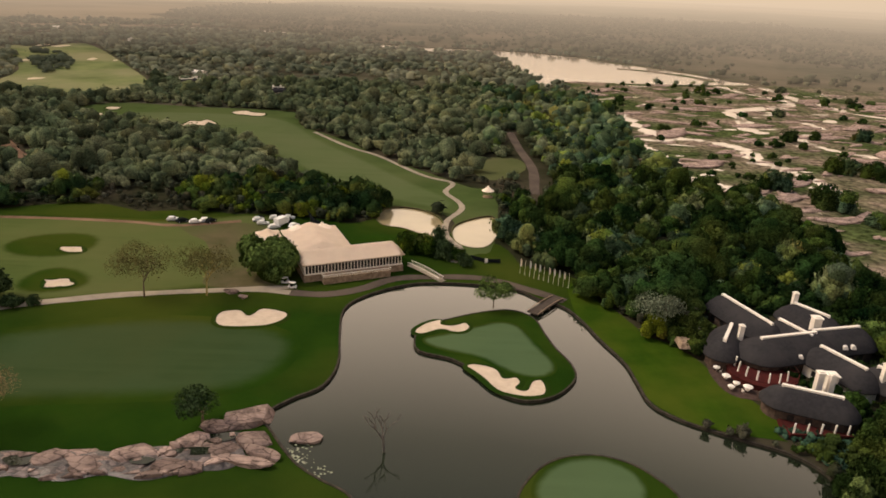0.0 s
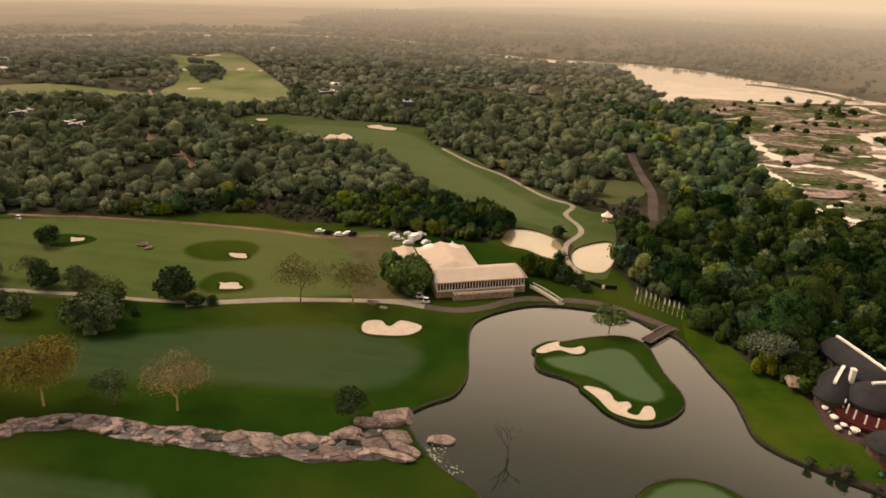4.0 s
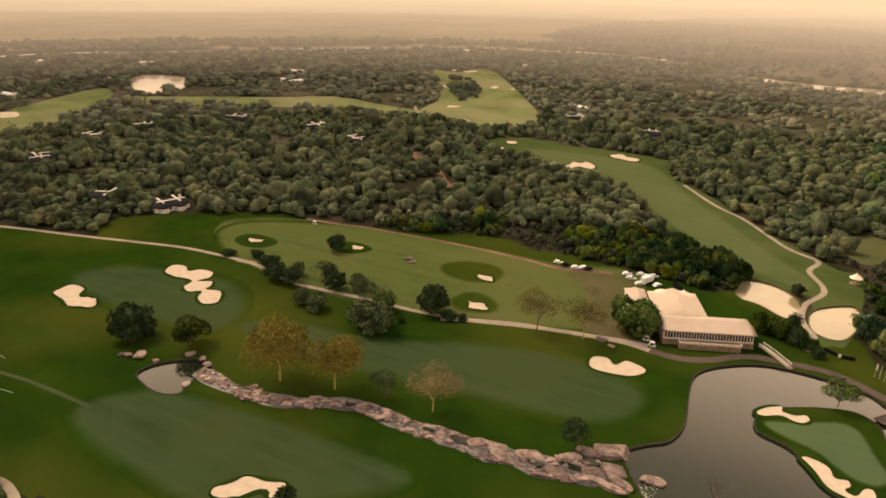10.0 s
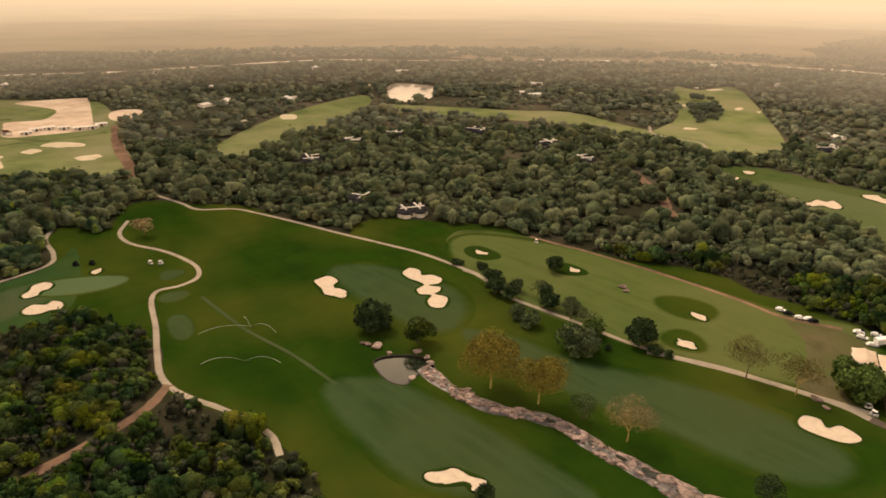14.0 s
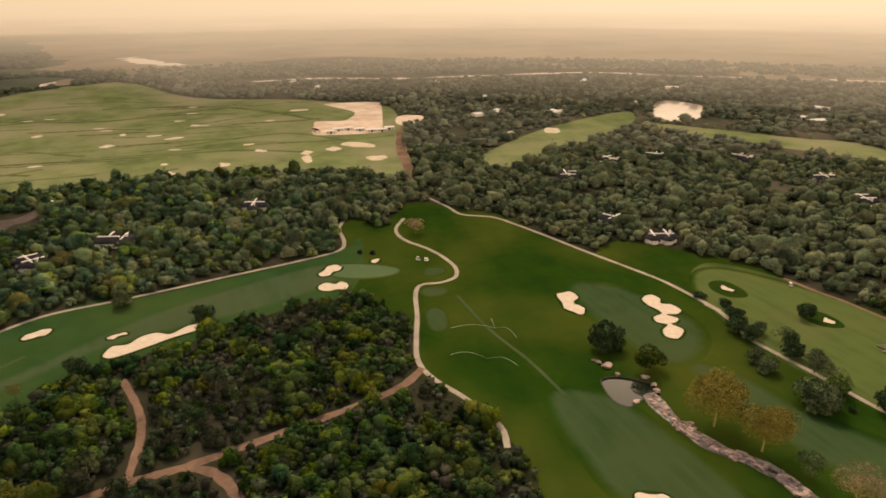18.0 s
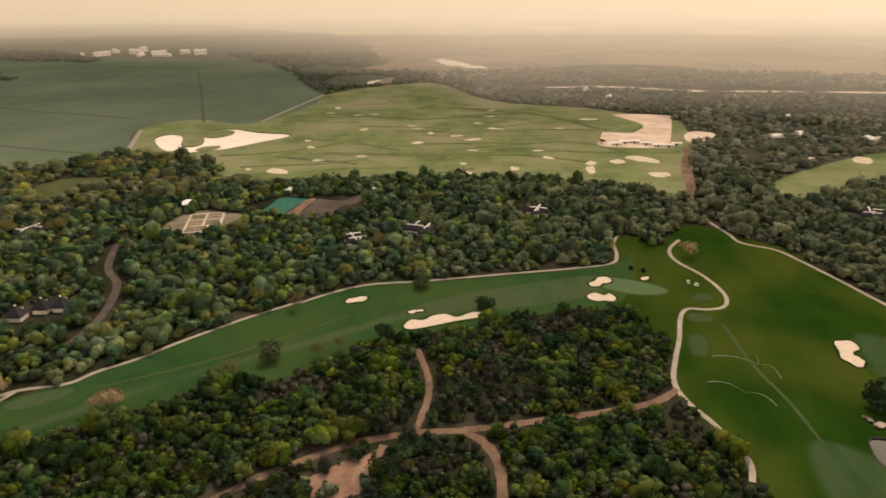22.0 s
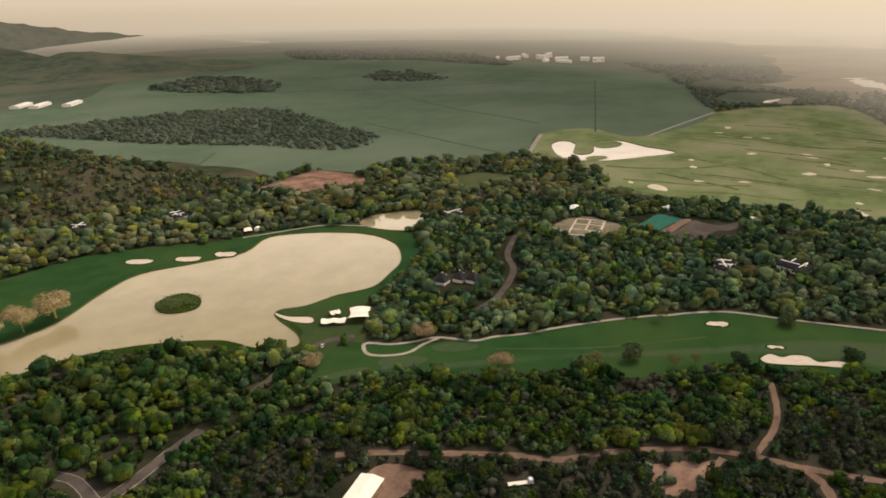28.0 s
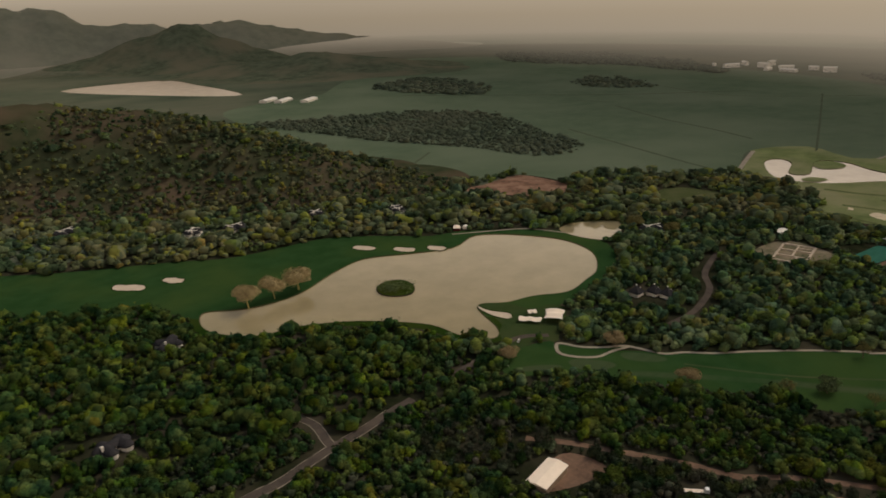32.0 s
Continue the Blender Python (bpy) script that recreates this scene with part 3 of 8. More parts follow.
AREAS['riverbed'] = [(114, 716), (247, 727), (334, 757), (494, 695), (373, 414), (203, 187), (149, 170), (142, 197), (147, 238), (148, 298), (126, 330), (116, 397), (124, 546)]
AREAS['fairway_a'] = [(-190, 63), (-188, 75), (-175, 86), (-149, 90), (-124, 92), (-101, 92), (-80, 91), (-103, 69), (-126, 54), (-148, 55), (-172, 57)]
AREAS['fairway_b'] = [(-194, 132), (-165, 147), (-144, 147), (-108, 164), (-75, 174), (-46, 170), (-39, 160), (-44, 145), (-59, 139), (-91, 135), (-121, 130), (-154, 125)]
AREAS['fairway_c'] = [(-284, 127), (-271, 150), (-224, 161), (-201, 149), (-190, 129), (-201, 119), (-227, 119), (-258, 119)]
AREAS['green_c'] = [(-360.5, 7.5), (-354.6, 27.4), (-341.8, 45.3), (-332.4, 40.7), (-333.5, 22.1), (-344.9, 4.3)]
AREAS['fairway_d'] = [(-194, -274), (-220, -239), (-256, -190), (-295, -134), (-329, -91), (-351, -35), (-364, 9), (-338, 11), (-314, -41), (-304, -106), (-273, -150), (-243, -204), (-212, -244), (-188, -270)]
AREAS['fairway_far'] = [(-221, 465), (-179, 476), (-112, 472), (-81, 414), (-45, 366), (-17, 323), (3, 299), (-2, 286), (-32, 303), (-58, 327), (-98, 378), (-155, 431)]
AREAS['green_r1'] = [(-150.8, 221.8), (-147.7, 233.6), (-131.5, 239.3), (-121.2, 232.3), (-122.1, 218.7), (-137.8, 214.4)]
AREAS['green_r2'] = [(-128.8, 192.7), (-127.7, 204.4), (-119.3, 207.3), (-108.7, 199.6), (-109.5, 191.3), (-121.3, 187.3)]
AREAS['tee_1'] = [(-281.6, 41.0), (-281.0, 50.1), (-260.4, 45.6), (-258.8, 36.2)]
AREAS['tee_2'] = [(-307.1, 47.3), (-306.7, 59.5), (-298.1, 59.7), (-296.3, 47.6)]
AREAS['tee_3'] = [(-334.2, 58.8), (-333.4, 67.4), (-325.5, 69.9), (-321.7, 56.3)]
AREAS['tee_4'] = [(-182.6, -308.2), (-199.6, -284.7), (-193.3, -279.0), (-175.6, -292.7)]
AREAS['tee_5'] = [(-214.4, -288.9), (-228.8, -266.6), (-222.5, -260.3), (-207.4, -279.1)]
AREAS['tee_6'] = [(-151.7, -323.3), (-172.4, -307.5), (-169.6, -301.9), (-149.6, -316.4)]
AREAS['bunker_heart'] = [(-62.6, 174.8), (-62.4, 180.1), (-57.5, 181.7), (-54.0, 178.4), (-51.3, 183.4), (-43.9, 181.1), (-44.1, 176.5), (-48.7, 172.6), (-59.2, 171.3)]
AREAS['bunker_s1'] = [(-252.9, 152.2), (-255.7, 159.7), (-249.3, 161.8), (-244.3, 158.6), (-241.1, 162.8), (-233.6, 163.2), (-230.4, 157.7), (-232.4, 152.9), (-226.7, 155.8), (-223.2, 151.9), (-222.8, 148.7), (-216.4, 150.6), (-211.7, 146.6), (-209.0, 141.0), (-213.5, 137.5), (-219.7, 140.6), (-223.0, 145.9), (-227.2, 142.6), (-232.9, 145.1), (-234.4, 151.0), (-239.8, 151.4), (-244.6, 150.4)]
AREAS['bunker_s2'] = [(-275.4, 113.6), (-274.2, 122.4), (-266.9, 122.9), (-261.7, 116.8), (-253.7, 118.5), (-247.8, 113.1), (-254.4, 109.1), (-264.5, 110.5)]
AREAS['bunker_s3'] = [(-125.3, 59.0), (-125.8, 63.5), (-121.3, 68.5), (-113.4, 71.4), (-109.7, 69.2), (-111.9, 65.1), (-115.5, 65.7), (-119.6, 60.0)]
AREAS['bunker_k1'] = [(-200.6, -408.8), (-200.9, -396.5), (-207.7, -381.6), (-200.7, -375.3), (-196.3, -386.5), (-196.6, -400.9)]
AREAS['bunker_c1'] = [(-121.9, 222.7), (-121.9, 220.1), (-124.9, 219.6), (-128.1, 219.4), (-130.6, 221.7), (-130.7, 224.4), (-127.6, 224.9), (-124.4, 225.1)]
AREAS['bunker_c2'] = [(-112.3, 195.4), (-112.5, 192.7), (-115.8, 192.2), (-119.3, 192.0), (-122.1, 194.4), (-122.1, 197.2), (-118.7, 197.7), (-115.1, 197.9)]
AREAS['bunker_c3'] = [(-242.4, 204.8), (-241.7, 202.5), (-244.0, 201.4), (-246.6, 200.7), (-249.5, 202.2), (-250.3, 204.5), (-247.9, 205.6), (-245.2, 206.4)]
AREAS['bunker_c4'] = [(-193.5, 223.8), (-193.0, 221.4), (-195.3, 220.3), (-197.9, 219.7), (-200.4, 221.4), (-200.9, 223.8), (-198.6, 224.9), (-196.0, 225.6)]
AREAS['bunker_w4'] = [(-327.4, -135.0), (-323.4, -136.5), (-321.8, -141.2), (-320.8, -146.1), (-323.7, -148.8), (-327.8, -147.4), (-329.4, -142.6), (-330.4, -137.6)]
AREAS['bunker_w5'] = [(-311.1, -100.9), (-308.6, -101.9), (-307.7, -104.9), (-307.0, -107.8), (-308.8, -109.3), (-311.3, -108.3), (-312.2, -105.3), (-312.9, -102.3)]
AREAS['bunker_w6'] = [(-357.7, 39.1), (-355.1, 37.7), (-354.3, 35.5), (-353.8, 33.3), (-355.9, 32.8), (-358.5, 34.1), (-359.3, 36.4), (-359.8, 38.6)]
AREAS['bunker_v1'] = [(-650.8, 329.8), (-641.6, 321.2), (-645.2, 316.1), (-650.4, 312.0), (-663.5, 316.6), (-673.3, 325.3), (-669.6, 330.6), (-664.2, 334.8)]
AREAS['bunker_k3'] = [(-226.3, -574.6), (-221.2, -573.1), (-216.4, -579.5), (-212.1, -586.6), (-213.4, -593.9), (-218.5, -595.6), (-223.4, -589.1), (-227.7, -581.8)]
AREAS['bunker_k4'] = [(-249.6, -542.3), (-244.3, -541.0), (-239.6, -547.3), (-235.4, -554.4), (-236.8, -561.4), (-242.1, -562.9), (-246.9, -556.4), (-251.2, -549.2)]
AREAS['bunker_k5'] = [(-272.2, -524.4), (-267.0, -522.8), (-263.0, -527.9), (-259.7, -533.8), (-261.7, -540.1), (-266.9, -541.9), (-270.9, -536.7), (-274.3, -530.7)]
AREAS['bunker_k6'] = [(-31.7, -640.9), (-26.4, -637.7), (-19.0, -645.1), (-11.8, -653.2), (-10.9, -663.0), (-16.1, -666.4), (-23.7, -658.9), (-31.0, -650.6)]
AREAS['bunker_k7'] = [(-62.0, -632.6), (-57.8, -629.2), (-52.9, -633.8), (-48.4, -639.2), (-48.6, -646.9), (-52.8, -650.5), (-57.8, -645.8), (-62.3, -640.3)]
AREAS['sand_0'] = [(-631.9, -256.0), (-619.6, -254.0), (-620.4, -265.1), (-622.3, -272.1), (-630.5, -282.7), (-646.3, -281.5), (-646.8, -271.9), (-639.1, -261.1)]
AREAS['sand_1'] = [(-617.1, -69.1), (-612.9, -72.5), (-608.4, -78.0), (-608.3, -83.3), (-616.1, -87.3), (-620.9, -82.4), (-622.7, -78.2), (-623.9, -71.7)]
AREAS['sand_2'] = [(-760.7, -125.9), (-754.1, -131.1), (-750.3, -135.4), (-754.9, -142.9), (-760.0, -144.6), (-765.1, -140.5), (-770.3, -136.9), (-767.4, -129.4)]
AREAS['sand_3'] = [(-740.7, -251.3), (-734.4, -253.3), (-734.8, -256.5), (-736.4, -262.3), (-740.3, -262.5), (-747.6, -262.9), (-748.3, -259.4), (-744.3, -254.1)]
AREAS['sand_4'] = [(-778.0, -264.2), (-775.0, -264.5), (-772.0, -267.3), (-771.8, -271.3), (-777.7, -272.6), (-781.6, -273.9), (-782.1, -269.5), (-782.5, -266.5)]
AREAS['sand_5'] = [(-816.4, -118.9), (-810.9, -118.2), (-807.1, -122.0), (-811.1, -124.8), (-816.2, -126.9), (-820.0, -127.2), (-825.0, -122.9), (-822.6, -120.2)]
AREAS['sand_6'] = [(-839.9, -38.2), (-833.5, -38.4), (-834.1, -44.9), (-836.4, -48.4), (-839.5, -53.1), (-846.5, -50.5), (-848.1, -44.5), (-843.5, -39.9)]
AREAS['sand_7'] = [(-797.4, -80.4), (-794.0, -83.4), (-791.8, -90.2), (-791.3, -95.7), (-796.7, -101.0), (-801.2, -95.7), (-801.4, -90.4), (-801.6, -83.3)]
AREAS['sand_8'] = [(-775.7, -57.2), (-771.0, -64.4), (-766.8, -71.0), (-769.8, -80.3), (-774.7, -83.2), (-778.1, -76.4), (-782.4, -71.1), (-781.5, -61.2)]
AREAS['sand_9'] = [(-657.4, -76.2), (-652.7, -79.1), (-652.9, -81.4), (-654.8, -85.7), (-656.9, -85.4), (-661.5, -84.1), (-662.9, -81.5), (-659.9, -77.9)]
AREAS['sand_10'] = [(-714.4, 8.2), (-711.6, 5.7), (-710.1, 0.7), (-709.5, -5.8), (-713.8, -4.9), (-717.6, -5.0), (-717.6, 1.4), (-717.5, 6.3)]
AREAS['sand_11'] = [(-666.6, 111.9), (-662.0, 111.5), (-657.2, 102.1), (-659.9, 96.5), (-665.8, 94.9), (-669.1, 94.7), (-673.9, 105.8), (-673.4, 111.2)]
AREAS['sand_12'] = [(-604.5, 112.8), (-597.1, 111.5), (-596.3, 104.9), (-600.2, 102.3), (-603.8, 98.9), (-611.1, 102.2), (-614.8, 109.4), (-609.5, 112.4)]
AREAS['sand_13'] = [(-896.0, 100.7), (-890.4, 96.5), (-889.0, 84.9), (-888.0, 76.8), (-895.3, 69.0), (-903.4, 77.9), (-902.8, 87.0), (-901.0, 97.4)]
AREAS['sand_14'] = [(-842.6, -202.5), (-838.1, -205.5), (-833.2, -208.9), (-835.6, -214.1), (-842.2, -217.4), (-845.6, -213.8), (-849.4, -211.2), (-849.6, -205.7)]
AREAS['sand_15'] = [(-654.7, 57.3), (-645.8, 51.4), (-644.2, 47.7), (-649.4, 42.4), (-654.0, 43.0), (-661.8, 46.9), (-666.7, 51.2), (-661.1, 55.9)]
AREAS['sand_16'] = [(-641.6, -297.3), (-637.1, -297.7), (-636.7, -299.8), (-636.5, -303.3), (-641.3, -304.3), (-647.3, -306.0), (-647.0, -302.9), (-645.2, -299.6)]
AREAS['sand_17'] = [(-1011.1, -267.2), (-1005.5, -266.3), (-998.9, -270.1), (-1001.4, -274.9), (-1011.0, -277.6), (-1015.6, -279.2), (-1019.8, -273.7), (-1020.3, -270.3)]
AREAS['tall_wood'] = [(21, 225), (22, 273), (34, 307), (58, 335), (94, 345), (134, 321), (146, 282), (145, 213), (150, 183), (101, 110), (84, 112), (88, 127), (96, 144), (76, 190), (67, 190), (54, 192), (40, 210)]
AREAS['lodge_lawn'] = [(41, 212), (47, 199), (52, 193), (58, 177), (63, 172), (68, 164), (70, 157), (74, 149), (76, 143), (80, 136), (84, 132), (82, 126), (77, 129), (67, 131), (59, 134), (54, 138), (50, 144), (48, 155), (46, 165), (43, 175), (40, 186)]
AREAS['turf_practice'] = [(-264, 194), (-274, 217), (-244, 237), (-205, 250), (-162, 254), (-124, 254), (-99, 255), (-72, 269), (-59, 243), (-62, 212), (-73, 197), (-115, 184), (-150, 174), (-191, 173), (-226, 178)]
AREAS['north_plain'] = [(-210, 1133), (-81, 1062), (1, 1054), (147, 1015), (219, 935), (294, 833), (331, 764), (378, 736), (505, 711), (678, 867), (1794, 2362), (1760, 3329), (1106, 3677), (242, 3265), (-477, 2596), (-641, 1673), (-366, 1251)]
AREAS['double_wood'] = [(-435, 754), (-426, 783), (-367, 700), (-353, 636), (-392, 673)]
AREAS['turf_tee'] = [(-150, -338), (-169, -340), (-195, -331), (-183, -314), (-213, -292), (-237, -264), (-270, -232), (-305, -196), (-340, -153), (-356, -123), (-355, -101), (-289, -91), (-274, -122), (-241, -158), (-229, -185), (-215, -232), (-189, -275), (-160, -301), (-141, -320)]
AREAS['dirt_patch'] = [(-161.4, -138.8), (-168.5, -132.0), (-172.0, -127.8), (-175.5, -123.5), (-177.3, -118.3), (-181.8, -111.7), (-174.0, -112.8), (-167.4, -110.8), (-157.1, -114.6), (-153.5, -120.5), (-148.2, -122.6), (-149.1, -134.1), (-154.5, -133.8)]
AREAS['lawn_practice'] = [(-273, 201), (-279, 223), (-246, 243), (-208, 248), (-159, 253), (-121, 252), (-95, 252), (-78, 254), (-70, 228), (-61, 207), (-75, 195), (-97, 190), (-116, 184), (-134, 179), (-159, 178), (-183, 175), (-197, 175), (-214, 179), (-228, 182), (-249, 185)]
AREAS['turf_hole'] = [(-208, -290), (-235, -263), (-270, -228), (-297, -201), (-324, -171), (-344, -138), (-351, -102), (-362, -50), (-373, 1), (-385, 25), (-400, 37), (-371, 32), (-336, 21), (-312, 5), (-314, -12), (-300, -51), (-288, -81), (-285, -115), (-260, -156), (-237, -188), (-209, -223), (-187, -257), (-182, -274)]
AREAS['worn_club'] = [(-100, 252), (-85, 257), (-69, 255), (-63, 240), (-64, 222), (-57, 204), (-44, 198), (-52, 196), (-64, 197), (-74, 199), (-77, 217), (-85, 235), (-93, 242)]
AREAS['site'] = [(-739, 73), (-786, 83), (-812, 91), (-804, 120), (-824, 137), (-857, 148), (-900, 134), (-930, 125), (-930, 164), (-918, 197), (-898, 196), (-806, 171), (-737, 151), (-721, 143), (-726, 100)]
AREAS['site_b'] = [(-802, 189), (-811, 204), (-799, 219), (-777, 213), (-750, 190), (-753, 177), (-775, 178)]
AREAS['turf_loop'] = [(-224, -290), (-212, -300), (-202, -311), (-196, -325), (-189, -322), (-185, -314), (-190, -303), (-199, -295), (-212, -293)]
AREAS['bunker_w1'] = [(-292.3, -111.4), (-299.6, -107.6), (-298.9, -101.0), (-304.7, -95.7), (-306.6, -88.1), (-302.6, -82.1), (-308.0, -74.9), (-309.2, -68.4), (-305.2, -66.4), (-301.6, -69.3), (-297.3, -81.9), (-292.1, -92.9), (-287.3, -105.4), (-288.3, -110.0)]
AREAS['bunker_w2'] = [(-331.8, -4.5), (-335.6, 1.1), (-331.8, 5.4), (-334.2, 9.1), (-328.4, 12.3), (-322.4, 9.5), (-323.8, 5.1), (-323.0, 0.4), (-326.2, -4.5)]
AREAS['bunker_w3'] = [(-349.5, -0.8), (-353.6, 3.5), (-358.7, 6.2), (-359.6, 12.0), (-354.5, 14.6), (-349.5, 11.8), (-348.7, 7.8), (-344.7, 5.3), (-344.7, 0.0)]
AREAS['turf_tents'] = [(-203, -410), (-219, -395), (-226, -375), (-241, -371), (-243, -357), (-216, -341), (-197, -328), (-191, -338), (-172, -339), (-165, -345), (-180, -366), (-190, -374), (-198, -395)]
AREAS['sand_x0'] = [(-661.1, 120.6), (-652.4, 116.7), (-659.8, 104.2), (-665.4, 97.0), (-677.1, 88.9), (-686.0, 98.3), (-680.2, 109.6), (-668.8, 118.3)]
AREAS['sand_x1'] = [(-603.3, 119.6), (-599.6, 113.4), (-596.8, 104.3), (-600.6, 97.6), (-615.3, 95.9), (-619.0, 104.3), (-618.6, 110.6), (-615.4, 119.5)]
AREAS['sand_x2'] = [(-655.8, 87.2), (-650.5, 79.8), (-648.3, 74.3), (-658.0, 68.7), (-665.1, 68.9), (-669.0, 74.6), (-673.7, 80.1), (-665.8, 86.2)]
AREAS['sand_x3'] = [(-675.5, 16.8), (-671.7, 11.7), (-674.3, 8.0), (-679.4, 1.4), (-682.7, 2.6), (-689.1, 5.0), (-687.2, 9.7), (-680.2, 14.7)]
AREAS['sand_x4'] = [(-633.5, -23.3), (-629.2, -24.9), (-627.1, -29.7), (-629.2, -34.7), (-638.8, -33.9), (-645.4, -34.1), (-643.3, -28.3), (-642.0, -24.3)]
AREAS['sand_x5'] = [(-626.3, 50.2), (-614.2, 48.5), (-608.7, 41.7), (-619.2, 40.0), (-631.6, 39.7), (-640.5, 41.2), (-647.9, 49.3), (-641.4, 51.7)]
AREAS['sand_x6'] = [(-616.3, -72.1), (-606.1, -72.4), (-610.0, -78.5), (-615.7, -81.9), (-623.4, -86.3), (-633.6, -83.9), (-633.0, -78.1), (-623.3, -73.7)]
AREAS['green_r3'] = [(-234.6, 206.8), (-234.9, 200.8), (-238.9, 196.0), (-248.1, 194.7), (-256.2, 199.1), (-257.4, 206.3), (-252.3, 210.3), (-241.6, 210.4)]
AREAS['green_r4'] = [(-189.4, 224.5), (-190.8, 218.9), (-195.3, 214.4), (-203.4, 213.2), (-210.3, 217.0), (-210.0, 223.7), (-204.8, 227.5), (-195.6, 227.7)]
AREAS['isle_p'] = [(-839.1, -377.8), (-822.1, -376.2), (-804.9, -385.8), (-802.7, -397.7), (-816.1, -411.1), (-837.1, -414.7), (-851.5, -403.4), (-849.6, -389.6)]
AREAS['isle_q'] = [(-750.3, -366.1), (-739.8, -368.1), (-730.7, -373.5), (-727.3, -382.7), (-733.4, -389.8), (-745.6, -388.6), (-753.3, -382.4), (-754.8, -372.4)]
AREAS['bunker_i2'] = [(7.0, 155.5), (8.9, 156.8), (12.7, 155.9), (15.1, 153.9), (16.2, 150.5), (19.3, 151.1), (20.3, 148.6), (18.9, 146.1), (21.2, 145.3), (22.9, 149.4), (25.4, 150.2), (26.3, 146.9), (25.2, 143.5), (20.4, 142.5), (14.5, 144.6), (11.2, 149.9), (8.8, 153.2)]
AREAS['bunker_i1'] = [(-6.9, 173.9), (-4.0, 178.3), (0.2, 180.9), (0.5, 178.0), (3.9, 177.7), (7.0, 179.5), (8.5, 177.0), (6.9, 174.1), (3.9, 173.5), (0.3, 174.8), (-3.8, 172.1), (-6.3, 171.8)]
AREAS['turf_flags'] = [(5.0, 214.4), (11.0, 233.3), (18.8, 232.6), (25.9, 225.2), (33.3, 223.0), (48.4, 209.9), (45.3, 187.3), (34.3, 201.1), (26.9, 208.5), (17.6, 211.6)]
AREAS['court_green'] = [(-495.6, -247.8), (-517.1, -245.6), (-540.2, -241.7), (-539.0, -230.8), (-534.5, -217.7), (-513.5, -223.2), (-490.6, -229.0), (-491.5, -238.7)]
AREAS['court_grey'] = [(-482, -215), (-509, -212), (-535, -208), (-532, -198), (-530, -185), (-537, -178), (-550, -170), (-541, -166), (-520, -173), (-513, -183), (-484, -189), (-482, -202)]
AREAS['court_path'] = [(-489.2, -226.2), (-511.9, -221.8), (-534.5, -216.7), (-535.0, -209.5), (-510.8, -213.5), (-482.2, -216.7), (-481.9, -220.6)]
AREAS['turf_glade'] = [(-577, -489), (-606, -480), (-615, -453), (-616, -431), (-589, -422), (-553, -433), (-533, -451)]
AREAS['far_wood_a'] = [(-2163, -1867), (-2158, -1617), (-1895, -1125), (-1754, -1052), (-1841, -1438), (-1854, -1625)]
AREAS['far_wood_b'] = [(-1877, -718), (-1832, -532), (-1892, -342), (-1560, -297), (-1589, -421), (-1483, -462), (-1670, -565)]
AREAS['far_wood_c'] = [(-2038, -2144), (-2105, -1852), (-2071, -1564), (-2048, -1304), (-1911, -1225), (-1804, -1493), (-1759, -1832)]
AREAS['bunker_f1'] = [(-167.4, 431.1), (-165.6, 439.3), (-165.4, 448.4), (-159.1, 448.0), (-156.8, 454.8), (-147.3, 445.0), (-146.4, 436.6), (-151.0, 434.9), (-156.9, 436.4), (-160.7, 429.5)]
AREAS['bunker_f2'] = [(-148.8, 483.3), (-145.1, 489.3), (-140.4, 491.7), (-135.5, 486.3), (-126.2, 484.4), (-125.1, 475.7), (-131.6, 473.5), (-137.7, 476.2), (-143.7, 476.9)]
AREAS['bunker_f3'] = [(-237.7, 460.5), (-233.6, 461.9), (-226.9, 460.7), (-225.6, 453.9), (-229.2, 451.7)]
AREAS['bunker_f4'] = [(-235.1, 481.3), (-232.0, 486.0), (-226.0, 484.9), (-225.3, 477.3), (-229.7, 475.6)]
AREAS['sand_y0'] = [(-413.3, 722.4), (-409.1, 713.5), (-414.7, 708.8), (-418.7, 707.4), (-426.0, 708.9), (-429.4, 721.8), (-424.9, 726.7), (-417.8, 725.9)]
AREAS['sand_y1'] = [(-452.4, 868.5), (-452.9, 858.8), (-455.5, 846.2), (-461.2, 840.8), (-471.5, 847.9), (-469.7, 859.9), (-466.6, 867.2), (-460.3, 875.6)]
AREAS['sand_y2'] = [(-365.9, 749.6), (-364.8, 739.0), (-364.7, 732.4), (-371.0, 734.7), (-374.7, 740.3), (-375.6, 748.5), (-376.7, 756.5), (-371.4, 756.3)]
AREAS['sand_y3'] = [(-341.2, 605.0), (-341.7, 595.7), (-345.2, 593.0), (-351.8, 588.6), (-353.1, 592.6), (-355.6, 600.2), (-351.9, 604.9), (-345.1, 606.0)]
AREAS['sand_y4'] = [(-343.5, 745.6), (-342.4, 741.9), (-342.6, 736.8), (-344.5, 734.8), (-347.6, 741.3), (-349.9, 745.4), (-347.9, 748.1), (-346.5, 750.0)]
AREAS['sand_y5'] = [(-749.1, 395.2), (-737.0, 389.5), (-737.5, 376.5), (-750.8, 376.0), (-765.1, 378.3), (-773.6, 382.9), (-774.0, 398.4), (-764.4, 401.2)]
AREAS['sand_y6'] = [(-774.1, 528.6), (-759.9, 518.0), (-764.4, 514.6), (-772.1, 516.6), (-782.6, 519.4), (-797.2, 532.8), (-797.1, 539.2), (-783.4, 533.8)]
AREAS['sand_y7'] = [(-476.9, 865.5), (-476.2, 858.4), (-479.1, 850.6), (-482.5, 846.1), (-490.6, 850.8), (-490.6, 861.1), (-487.1, 864.9), (-482.4, 870.1)]
